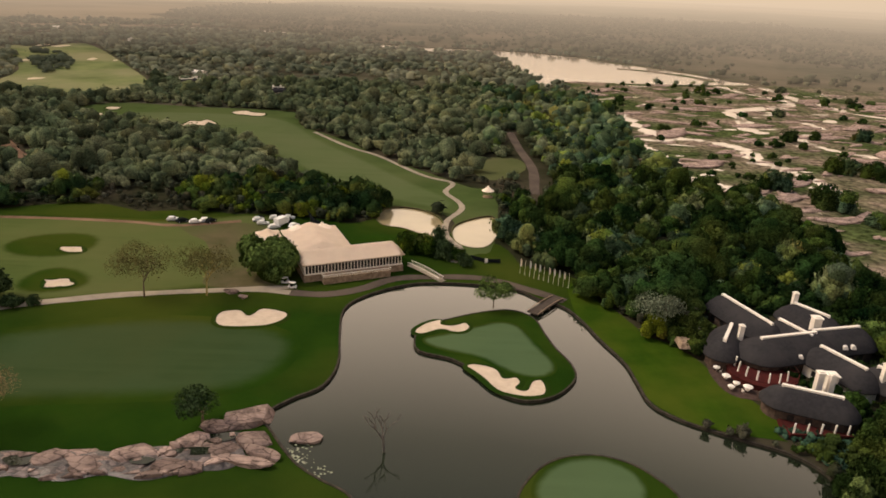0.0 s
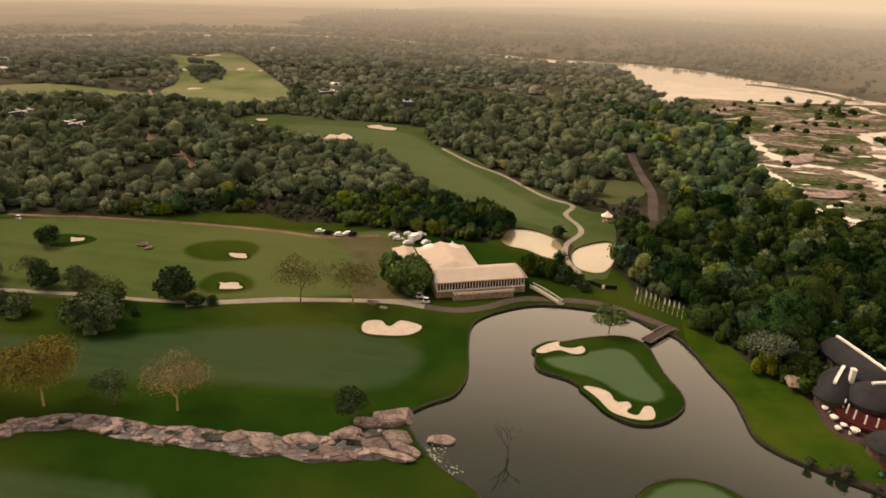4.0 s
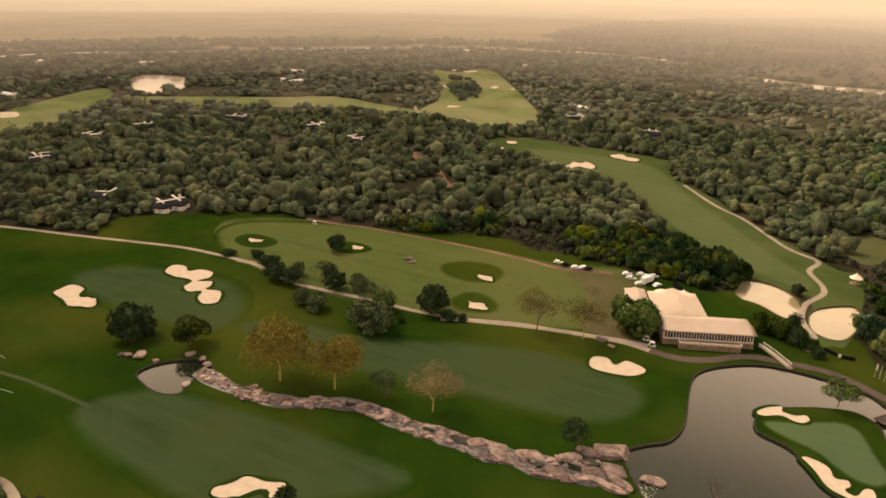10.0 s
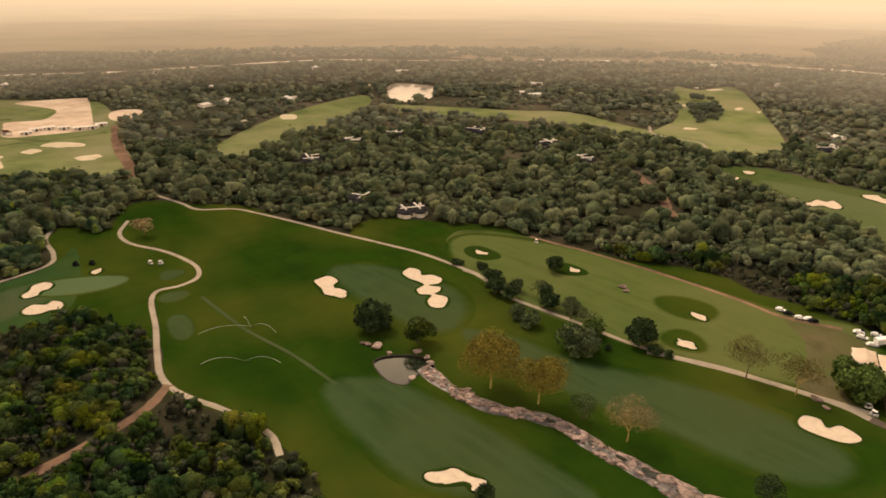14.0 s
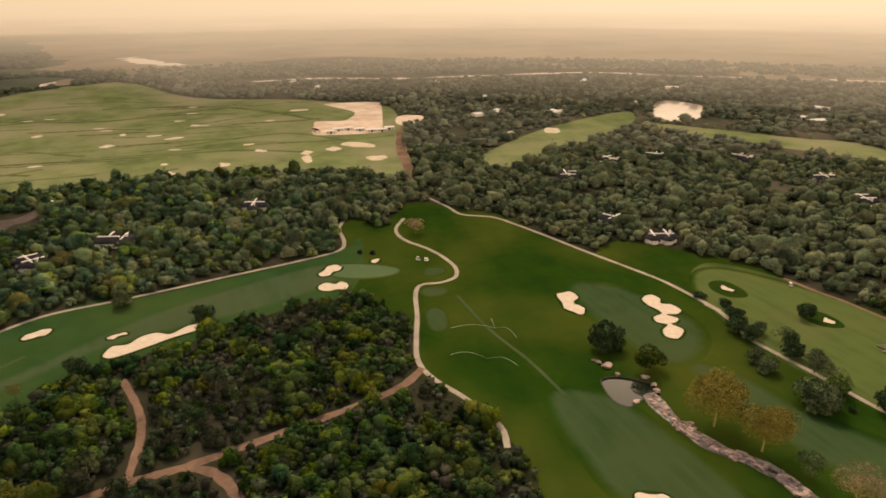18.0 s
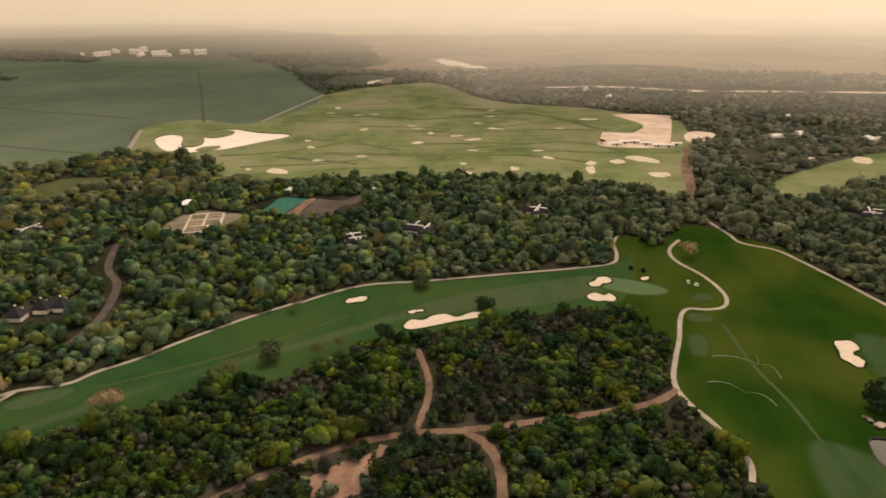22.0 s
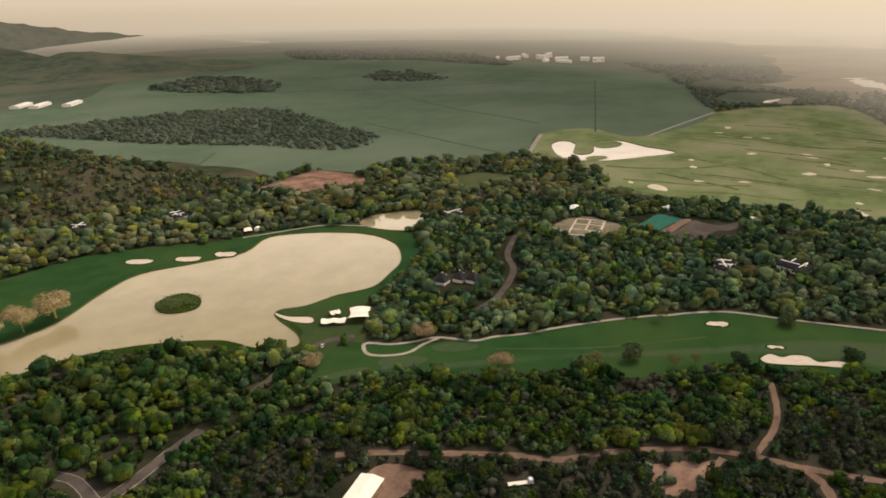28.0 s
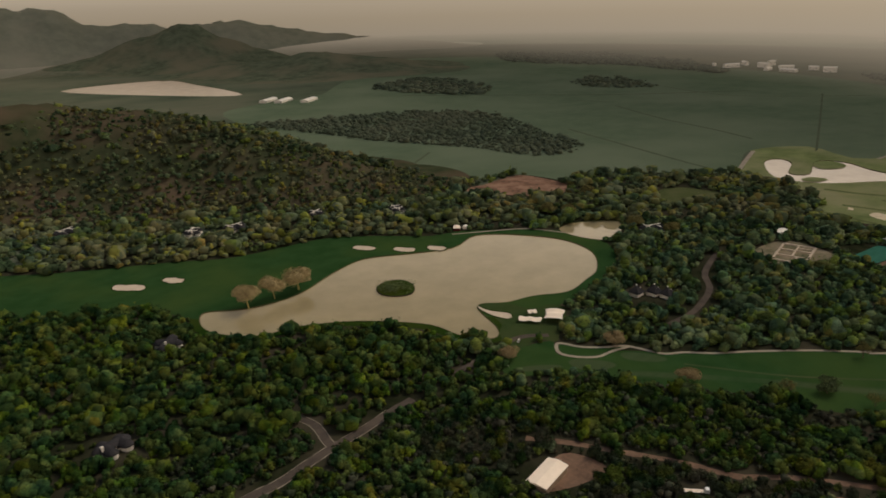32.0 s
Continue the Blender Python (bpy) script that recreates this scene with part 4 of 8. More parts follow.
AREAS['sand_y8'] = [(-662.6, 283.2), (-660.5, 278.0), (-658.7, 273.4), (-665.6, 271.8), (-672.0, 273.5), (-673.0, 277.8), (-675.4, 282.1), (-670.6, 285.0)]
AREAS['turf_verge'] = [(-835, -486), (-860, -512), (-925, -492), (-945, -425), (-968, -368), (-1010, -338), (-960, -325), (-880, -338), (-850, -400)]
LINES['path_a'] = (2.5, [(-490, 43), (-458, 45), (-425, 29), (-398, 26), (-382, 19), (-374, -6), (-365, -50), (-354, -102), (-348, -138), (-336, -159), (-321, -176)])
LINES['path_a2'] = (2.5, [(-324, -175), (-301, -202), (-273, -229), (-255, -244), (-242, -259), (-231, -268), (-224, -290), (-212, -300), (-202, -311), (-196, -325), (-189, -322), (-185, -314), (-190, -303), (-199, -295), (-212, -293), (-224, -289)])
LINES['path_b'] = (2.5, [(-427, 76), (-407, 64), (-386, 63), (-361, 73), (-334, 77), (-317, 72), (-312, 61), (-313, 50), (-303, 43), (-277, 35), (-255, 27), (-235, 21), (-219, 22), (-200, 29), (-184, 33), (-174, 34), (-164, 31)])
LINES['path_c'] = (2.5, [(-471, 109), (-440, 115), (-420, 118), (-406, 136), (-386, 144), (-356, 153), (-326, 161), (-292, 171), (-265, 178), (-226, 181)])
LINES['dirt_e'] = (2.6, [(-246, 243), (-224, 246), (-209, 249), (-159, 253), (-122, 253), (-101, 251), (-79, 259)])
LINES['path_f'] = (2.6, [(-82, 430), (-56, 394), (-37, 375), (-12, 339), (3, 327), (0, 311), (6, 296), (7, 285), (1, 269), (1, 252), (6, 239), (4, 225)])
LINES['path_g'] = (3.2, [(-124, 177), (-113, 182), (-89, 190), (-59, 196), (-45, 195)])
LINES['road_lake'] = (4, [(-46, 195), (-35, 195), (-25, 200), (-15, 209), (-0, 212), (14, 212), (27, 205), (38, 197)])
LINES['road_river'] = (5, [(40, 454), (42, 406), (45, 360), (41, 313)])
LINES['dirt_road'] = (4.2, [(-98, -268), (-110, -251), (-124, -225), (-137.5, -200), (-147, -175), (-162.8, -158), (-173.6, -143), (-186.2, -122.5), (-193.3, -98.2), (-195, -81), (-198, -66), (-203.6, -40.8), (-210, -15), (-217, 7), (-228, 21)])
LINES['dirt_b'] = (3.2, [(-266, -102), (-239, -95), (-218, -94), (-194, -98)])
LINES['dirt_c2'] = (4.2, [(-195.5, -80), (-188.5, -70.1), (-175.5, -64), (-162, -62.8), (-140, -63.5)])
LINES['dirt_d'] = (3.5, [(-185, -110), (-167.4, -115.3), (-149.8, -121.3)])
LINES['tar_c'] = (5, [(-170, -352), (-187, -349), (-200, -338)])
LINES['road_house'] = (5, [(-437, -339), (-379, -320), (-348, -299), (-303, -287), (-272, -288)])
LINES['path_lake'] = (2.5, [(-305, -552), (-334, -533), (-367, -509), (-384, -472)])
LINES['scar'] = (7, [(-292, 415), (-242, 375), (-216, 346), (-197, 341)])
LINES['drive_line'] = (2, [(-228, -251), (-259, -198), (-304, -144)])
LINES['spray_line'] = (1.8, [(-293, 63), (-250, 63), (-218, 67), (-187, 68)])
LINES['far_river'] = (12, [(-1198, 56), (-1195, 174), (-1138, 298), (-1122, 413), (-1078, 635), (-983, 742), (-892, 872), (-769, 1025), (-655, 1127), (-540, 1178), (-393, 1222), (-220, 1178)])
LINES['far_river_b'] = (34, [(-1698, -148), (-1571, -98), (-1496, -41)])
LINES['field_line_a'] = (5, [(-833, -826), (-776, -670), (-731, -545), (-709, -473)])
LINES['field_line_c'] = (5, [(-1101, -917), (-1018, -757), (-976, -640), (-935, -548)])
LINES['field_line_d'] = (7, [(-954, -1437), (-1110, -1214), (-1262, -996), (-1456, -806)])
LINES['field_line_e'] = (4, [(-446, -808), (-504, -842), (-551, -872)])
LINES['path_field'] = (5, [(-902, -361), (-1008, -344), (-1143, -320)])
LINES['path_field_b'] = (6, [(-725, -465), (-783, -485), (-853, -507)])
LINES['mound_a'] = (7, [(-704, -352), (-711, -308), (-739, -253), (-787, -204)])
LINES['mound_b'] = (6, [(-651, -313), (-657, -273), (-661, -233), (-681, -184)])
LINES['mound_c'] = (6, [(-585, -268), (-598, -218), (-606, -179), (-612, -147)])
LINES['mound_d'] = (7, [(-712, -236), (-696, -107), (-692, -16), (-655, 55)])
LINES['mound_e'] = (9, [(-1002, -154), (-979, -37), (-915, 37), (-830, 89)])
LINES['mound_f'] = (6, [(-613, -317), (-600, -225), (-604, -147), (-637, -70)])
LINES['mound_g'] = (8, [(-953, -266), (-911, -155), (-921, -70), (-902, 6)])
LINES['mound_h'] = (6, [(-730, -70), (-750, -5), (-753, 52), (-693, 101)])
LINES['dirt_site'] = (6, [(-727, 168), (-634, 138), (-568, 124), (-522, 112)])
LINES['dirt_w'] = (6, [(-728, 168), (-651, 146), (-556, 124)])
LINES['stream_a'] = (7, [(132, 541), (134, 494), (138, 465), (147, 457), (166, 451), (183, 430), (179, 404), (185, 385), (193, 361), (196, 328)])
LINES['stream_b'] = (5, [(120, 427), (125, 413), (126, 393), (131, 382)])
LINES['stream_c'] = (8, [(272, 730), (281, 689), (296, 660), (302, 632), (263, 597), (226, 574), (223, 536), (212, 501), (219, 484)])
LINES['stream_d'] = (9, [(318, 733), (317, 666), (326, 633), (333, 591), (359, 565)])
LINES['stream_e'] = (6, [(235, 476), (238, 447), (249, 430), (268, 416)])
LINES['stream_f'] = (6, [(126, 352), (134, 344), (140, 339), (141, 319)])
LINES['stream_g'] = (4, [(101, 624), (111, 591), (121, 567)])
LINES['stream_h'] = (4, [(173, 711), (186, 707), (199, 708)])
LINES['stream_i'] = (4, [(162, 597), (165, 587), (167, 577)])
LINES['stream_j'] = (5, [(262, 537), (270, 530), (272, 509)])
LINES['stream_k'] = (5, [(119, 451), (119, 431), (116, 412)])
LINES['stream_l'] = (5, [(147, 457), (136, 446), (123, 450)])
LINES['bar_a'] = (14, [(198, 862), (221, 854), (248, 832), (271, 806), (282, 770)])
LINES['bar_b'] = (10, [(181, 953), (197, 939), (214, 914), (233, 903)])
LINES['kerb_a'] = (6.7, [(60, -326), (32, -329), (17, -328.5), (-2.5, -332), (-19.6, -334.6), (-38, -336), (-61.8, -339.9)])
LINES['kerb_b'] = (5.7, [(-19.5, -334.6), (-20, -341), (-22.5, -352), (-23.5, -362), (-20.7, -374)])
LINES['tar_road'] = (6, [(60, -326), (32, -329), (17, -328.5), (-2.5, -332), (-19.6, -334.6), (-38, -336), (-61.8, -339.9), (-80, -341.2)])
LINES['lane_lake'] = (5, [(-118, -345), (-133, -347), (-172, -350)])
LINES['tar_b'] = (5, [(-19.5, -334.6), (-20, -341), (-22.5, -352), (-23.5, -362), (-20.7, -374)])
LINES['path_d'] = (2.5, [(-235, 179), (-226, 180), (-212, 177), (-196, 173), (-182, 174), (-162, 176), (-133, 178), (-115, 182), (-96, 189), (-74, 193), (-58, 197), (-46, 199)])
LINES['field_line_b'] = (3, [(-1491, -662), (-1177, -543), (-905, -441)])
LINES['field_line_f'] = (4, [(-1435, -1033), (-1362, -822), (-1422, -685), (-1508, -573)])
LINES['field_line_g'] = (4, [(-1106, -1040), (-1126, -1004), (-1139, -963)])
LINES['path_w'] = (3, [(-381, 577), (-359, 550), (-333, 547), (-310, 549), (-293, 532)])


def ring(points, step=4):
    """A smooth closed curve through the corner points."""
    p = np.array(points, float)
    a, b, c, d = np.roll(p, 1, 0), p, np.roll(p, -1, 0), np.roll(p, -2, 0)
    out = []
    for s in np.arange(step) / step:
        out.append(0.5 * (2 * b + (c - a) * s + (2 * a - 5 * b + 4 * c - d) * s**2 + (3 * b - a - 3 * c + d) * s**3))
    return np.stack(out, 1).reshape(-1, 2)


def strand(points, step=6):
    """A smooth open curve through the points."""
    p = np.array(points, float)
    p = np.vstack([2 * p[0] - p[1], p, 2 * p[-1] - p[-2]])
    a, b, c, d = p[:-3], p[1:-2], p[2:-1], p[3:]
    out = []
    for s in np.arange(step) / step:
        out.append(0.5 * (2 * b + (c - a) * s + (2 * a - 5 * b + 4 * c - d) * s**2 + (3 * b - a - 3 * c + d) * s**3))
    return np.vstack([np.stack(out, 1).reshape(-1, 2), p[-2][None]])


def inside(loop, x, y):
    """Which of the points lie within a closed loop."""
    x, y = np.asarray(x), np.asarray(y)
    res = np.zeros(x.shape, bool)
    near = (x >= loop[:, 0].min()) & (x <= loop[:, 0].max()) & (y >= loop[:, 1].min()) & (y <= loop[:, 1].max())
    if not near.any():
        return res
    px, py = x[near], y[near]
    r = np.zeros(px.shape, bool)
    for (x0, y0), (x1, y1) in zip(loop, np.roll(loop, -1, 0)):
        if y0 != y1:
            r ^= ((y0 > py) != (y1 > py)) & (px < (x1 - x0) * (py - y0) / (y1 - y0) + x0)
    res[near] = r
    return res


def near_line(line, x, y, d):
    res = np.zeros(x.shape, bool)
    for (x0, y0), (x1, y1) in zip(line[:-1], line[1:]):
        ux, uy = x1 - x0, y1 - y0
        s = np.clip(((x - x0) * ux + (y - y0) * uy) / (ux * ux + uy * uy + 1e-9), 0, 1)
        res |= (x - x0 - s * ux) ** 2 + (y - y0 - s * uy) ** 2 < d * d
    return res


def mesh(name, verts, faces, material, smooth=False):
    me = bpy.data.meshes.new(name)
    me.from_pydata([tuple(v) for v in verts], [], [tuple(f) for f in faces])
    me.materials.append(material)
    if smooth:
        me.shade_smooth()
    return me


def fast_mesh(name, verts, faces, material):
    """A mesh from arrays of triangles or quads."""
    me = bpy.data.meshes.new(name)
    n, k = faces.shape
    me.vertices.add(len(verts))
    me.vertices.foreach_set("co", np.asarray(verts, np.float32).ravel())
    me.loops.add(n * k)
    me.loops.foreach_set("vertex_index", np.asarray(faces, np.int32).ravel())
    me.polygons.add(n)
    me.polygons.foreach_set("loop_start", np.arange(0, n * k, k, dtype=np.int32))
    me.materials.append(material)
    me.update(calc_edges=True)
    me.validate()
    return me


def part(name, bm, material, parent, label=""):
    """Links a bmesh or a mesh as one object under a thing."""
    if isinstance(bm, bpy.types.Mesh):
        me = bm
    else:
        me = bpy.data.meshes.new(name)
        bm.to_mesh(me)
        bm.free()
        me.materials.append(material)
    ob = new(name, me)
    ob.parent = parent
    if label:
        ob["label"] = label
    return ob


from mathutils.geometry import delaunay_2d_cdt

RINGS = {n: ring(p) for n, p in AREAS.items()}
STRANDS = {n: (w, strand(p)) for n, (w, p) in LINES.items()}
WATERS = ["lake_a", "pond_b1", "pond_b2", "river", "lake_c", "pool_d", "creek_pool", "far_pond", "range_pond", "reservoir", "dam"]


def filled(name, loop, holes, z, material, parent=None, grid=0.0):
    """A flat sheet inside a loop, with holes cut out of it. grid: spacing of extra points within it."""
    verts, edges = [], []
    for lp in [loop, *holes]:
        k = len(verts)
        verts += [Vector(p) for p in lp]
        edges += [(k + i, k + (i + 1) % len(lp)) for i in range(len(lp))]
    v, _, f, *_ = delaunay_2d_cdt(verts, edges, [], 0, 1e-3)
    v = np.array([tuple(p) for p in v])
    f = np.array([t for t in f if len(t) == 3])
    mid = v[f].mean(1)
    keep = inside(np.asarray(loop), mid[:, 0], mid[:, 1])
    for h in holes:
        keep &= ~inside(np.asarray(h), mid[:, 0], mid[:, 1])
    return fast_mesh(name, np.c_[v, np.full(len(v), z)], f[keep], material)


def grown(loop, d):
    """An outline moved outwards by d metres."""
    t = np.roll(loop, -1, 0) - np.roll(loop, 1, 0)
    t /= np.linalg.norm(t, axis=1)[:, None] + 1e-9
    area = np.sum(loop[:, 0] * np.roll(loop[:, 1], -1) - loop[:, 1] * np.roll(loop[:, 0], -1))
    out = loop + np.c_[t[:, 1], -t[:, 0]] * (d if area > 0 else -d)
    for _ in range(3):
        out = (np.roll(out, 1, 0) + out * 2 + np.roll(out, -1, 0)) / 4
    return out


def soft_sheet(name, loop, holes, z, material, edge=2.5):
    """A sheet of mown turf whose edge fades over some metres: the attribute runs from 0 outside to 1 within."""
    out, core = grown(loop, edge), grown(loop, -edge)
    verts, edges = [], []
    for lp in [out, core, *holes]:
        k = len(verts)
        verts += [Vector(p) for p in lp]
        edges += [(k + i, k + (i + 1) % len(lp)) for i in range(len(lp))]
    v, _, f, *_ = delaunay_2d_cdt(verts, edges, [], 0, 1e-3)
    v = np.array([tuple(p) for p in v])
    f = np.array([t for t in f if len(t) == 3])
    mid = v[f].mean(1)
    keep = inside(out, mid[:, 0], mid[:, 1])
    for h in holes:
        keep &= ~inside(np.asarray(h), mid[:, 0], mid[:, 1])
    me = fast_mesh(name, np.c_[v, np.full(len(v), z)], f[keep], material)
    rim = np.array([np.hypot(out[:, 0] - x, out[:, 1] - y).min() for x, y in v])
    me.attributes.new("mown", "FLOAT", "POINT").data.foreach_set("value", np.clip(rim / (1.6 * edge), 0, 1).astype(np.float32))
    return me


def structure(name, me, label, category):
    return tagged(new(name, me), label, category, kind="structure")


def band(name, line, width, z, material, wobble=0.15):
    """A strip of even width along a line."""
    d = np.gradient(line, axis=0)
    d /= np.linalg.norm(d, axis=1)[:, None] + 1e-9
    n = np.c_[-d[:, 1], d[:, 0]]
    rng = np.random.default_rng(len(line))
    w = width / 2 * (1 + wobble * rng.normal(size=(len(line), 1)).clip(-1.5, 1.5))
    rows = np.stack([line + n * w, line + n * w * 0.3, line - n * w * 0.3, line - n * w], 1)
    verts = np.concatenate([rows, np.broadcast_to(np.array([z, z + 0.03, z + 0.03, z])[None, :, None], (*rows.shape[:2], 1))], 2).reshape(-1, 3)
    faces = [(4 * i + j, 4 * i + 4 + j, 4 * i + 5 + j, 4 * i + 1 + j) for i in range(len(line) - 1) for j in range(3)]
    return mesh(name, verts, faces, material)


# ---- ground, water and turf ----
a = np.linspace(0, 2 * np.pi, 97)[:-1]
world_edge = np.c_[4900 * np.cos(a), 4900 * np.sin(a)]
water_rings = [RINGS[n] for n in WATERS]
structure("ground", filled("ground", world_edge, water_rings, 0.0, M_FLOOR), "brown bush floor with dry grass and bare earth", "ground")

wave = 1 + 0.09 * np.sin(5 * a) + 0.06 * np.sin(11 * a + 1)
inner = np.c_[-150 + 1250 * wave * np.cos(a), -100 + 1300 * wave * np.sin(a)]
fray = 1 + 0.10 * np.sin(4 * a + 2) + 0.07 * np.sin(9 * a) + 0.05 * np.sin(17 * a + 1)
reach = 470 + 830 * np.clip(-np.sin(a) * 2.5, 0, 1)
scrub_in, scrub_out = np.c_[-60 + reach * fray * np.cos(a), 40 + reach * fray * np.sin(a)], np.c_[-150 + 1700 * np.cos(a), -100 + 1750 * np.sin(a)]
structure("scrubland", filled("scrubland", scrub_out, [scrub_in, *water_rings], 0.008, M_SCRUBLAND), "ground with dry grass under the far bush, paled as if hazed", "ground")
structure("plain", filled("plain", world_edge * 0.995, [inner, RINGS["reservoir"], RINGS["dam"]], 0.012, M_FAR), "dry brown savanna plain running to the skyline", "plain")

def wavy(loop, size, grain):
    """The same outline, frayed like the edge of a wood or a field."""
    d = np.roll(loop, -1, 0) - np.roll(loop, 1, 0)
    d /= np.linalg.norm(d, axis=1)[:, None] + 1e-9
    k = np.array([noise.noise(Vector((q[0] * grain, q[1] * grain, 0))) + 0.5 * noise.noise(Vector((q[0] * grain * 3, q[1] * grain * 3, 4))) for q in loop])
    return loop + np.c_[-d[:, 1], d[:, 0]] * k[:, None] * size


south = ring([(900, -900), (200, -800), (-420, -640), (-900, -420), (-1500, -260), (-2600, -600), (-3600, -1800), (-3000, -3600), (-900, -4500), (1200, -4300)], 24)
south = wavy(south, 120, 0.004)
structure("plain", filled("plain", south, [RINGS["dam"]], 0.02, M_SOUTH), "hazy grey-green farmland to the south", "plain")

structure("plain", filled("plain", wavy(wavy(ring(AREAS["north_plain"], 16), 18, 0.02), 50, 0.004), [], 0.016, M_PLAIN), "dusty scrub plain on the far bank of the river", "plain")

LOOK_WATER = {"pond_b1": M_SILT_GLARE, "pond_b2": M_SILT_GLARE, "lake_c": M_SILT_GLARE, "pool_d": M_SILT_GLARE, "river": M_RIVER, "far_pond": M_RIVER, "range_pond": M_RIVER, "reservoir": M_RIVER, "dam": M_DAM}


def shore(name, loop, z0, z1, material, thick=0.5):
    """A low wall round a sheet of water."""
    d = np.roll(loop, -1, 0) - np.roll(loop, 1, 0)
    d /= np.linalg.norm(d, axis=1)[:, None] + 1e-9
    n = np.c_[d[:, 1], -d[:, 0]]
    area = np.sum(loop[:, 0] * np.roll(loop[:, 1], -1) - loop[:, 1] * np.roll(loop[:, 0], -1))
    n = n if area > 0 else -n
    rows = [(loop - n * 0.05, z0), (loop - n * 0.05, z1), (loop + n * thick, z1), (loop + n * thick, 0.0)]
    k = len(loop)
    verts = np.vstack([np.c_[p, np.full(k, z)] for p, z in rows])
    faces = [(j * k + i, j * k + (i + 1) % k, (j + 1) * k + (i + 1) % k, (j + 1) * k + i) for j in range(3) for i in range(k)]
    return mesh(name, verts, faces, material)


for n in WATERS:
    big = RINGS[n]
    level = -0.5
    w = structure("water", filled("water", big, [RINGS[i] for i in ("island_a", "point_b", "island_c") if n[:5] == "lake_" and inside(big, *RINGS[i].mean(0)[:, None])[0]], level, LOOK_WATER.get(n, M_LAKE)),
                  "still water of a pond, reflecting a pale sky", "water")
    tagged(part("bank", shore("bank", big, level - 0.5, 0.14, M_BANK if n in ("lake_a", "creek_pool") else M_WORN), None, w), "dark stone edging of the bank")

for n, g in (("island_a", "green_a"), ("point_b", "green_b"), ("island_c", None)):
    isle = structure("island", filled("island", RINGS[n], [], 0.10, M_ROUGH), "grassy island ringed by a dark stone edge", "island")
    part("bank", shore("bank", RINGS[n], -1.2, 0.2, M_BANK, -0.5), None, isle, "dark stone edging")
    if g:
        part("putting_green", soft_sheet("putting_green", RINGS[g], [], 0.16, M_SOFT_GREEN, 1.3), None, isle, "smooth pale green putting surface")

TURF = [("turf_main", M_ROUGH, "rough_grass"), ("turf_club", M_ROUGH, "rough_grass"), ("turf_far", M_SOFT_HAZED, "fairway"), ("lawn_practice", M_LAWN_DULL, "lawn"), ("clearing", M_FAIR_FAR, "clearing"),
        ("turf_double", M_PALE, "fairway"), ("turf_west", M_PALE, "fairway"), ("turf_strip", M_PALE, "fairway"), ("turf_verge", M_PALE, "practice_ground"), ("range", M_PALE, "practice_ground"),
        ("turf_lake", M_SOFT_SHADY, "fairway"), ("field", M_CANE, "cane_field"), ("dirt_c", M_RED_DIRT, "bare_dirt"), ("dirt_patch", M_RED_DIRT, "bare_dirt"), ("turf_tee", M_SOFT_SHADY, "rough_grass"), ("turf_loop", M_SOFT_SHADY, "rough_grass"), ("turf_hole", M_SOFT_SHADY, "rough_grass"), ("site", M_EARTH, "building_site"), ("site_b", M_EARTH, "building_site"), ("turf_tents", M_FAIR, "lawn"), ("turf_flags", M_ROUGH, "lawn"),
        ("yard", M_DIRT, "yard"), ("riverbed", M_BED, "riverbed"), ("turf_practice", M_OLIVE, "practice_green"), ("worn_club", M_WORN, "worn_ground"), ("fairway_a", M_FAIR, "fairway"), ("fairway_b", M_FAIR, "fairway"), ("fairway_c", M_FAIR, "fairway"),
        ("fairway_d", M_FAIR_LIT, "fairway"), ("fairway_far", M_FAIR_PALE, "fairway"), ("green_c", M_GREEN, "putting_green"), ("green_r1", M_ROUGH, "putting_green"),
        ("green_r2", M_ROUGH, "putting_green"), ("green_r3", M_SEMI, "lawn"), ("green_r4", M_SEMI, "lawn"), ("tee_1", M_FAIR, "tee"), ("tee_2", M_FAIR, "tee"), ("tee_3", M_FAIR, "tee"), ("tee_4", M_FAIR_LIT, "tee"), ("tee_5", M_FAIR_LIT, "tee"),
        ("tee_6", M_FAIR_LIT, "tee"), ("court_green", M_COURT, "court"), ("lodge_lawn", M_LAWN, "lawn"), ("court_grey", M_TAR, "court"), ("court_path", M_DIRT, "court"), ("turf_glade", M_FAIR_FAR, "clearing")]
SOFT = {"fairway_a": (M_SOFT_FAIR, 3.5), "fairway_b": (M_SOFT_FAIR, 4.0), "fairway_c": (M_SOFT_FAIR, 4.5), "fairway_d": (M_SOFT_LIT, 3.5), "fairway_far": (M_SOFT_FAR, 3.0),
        "turf_practice": (M_SOFT_OLIVE, 3.0), "green_r1": (M_SOFT_DARK, 2.2), "green_r2": (M_SOFT_DARK, 2.2), "green_c": (M_SOFT_GREEN, 2.0), "tee_1": (M_SOFT_FAIR, 1.2), "tee_2": (M_SOFT_FAIR, 1.2), "tee_3": (M_SOFT_FAIR, 1.2),
        "tee_4": (M_SOFT_LIT, 1.0), "tee_5": (M_SOFT_LIT, 1.0), "tee_6": (M_SOFT_LIT, 1.0)}
GROUND_LABEL = {"bare_dirt": "bare red dirt scraped clear of bush", "yard": "bare dirt yard round the shed", "riverbed": "rocky river bed of washed slabs and sand", "cane_field": "wide green field of sugar cane",
                "worn_ground": "worn earth and thin grass by the tents", "court": "flat hard court among the trees", "clearing": "grassy clearing in the bush", "lawn": "mown green lawn round the lodge"}
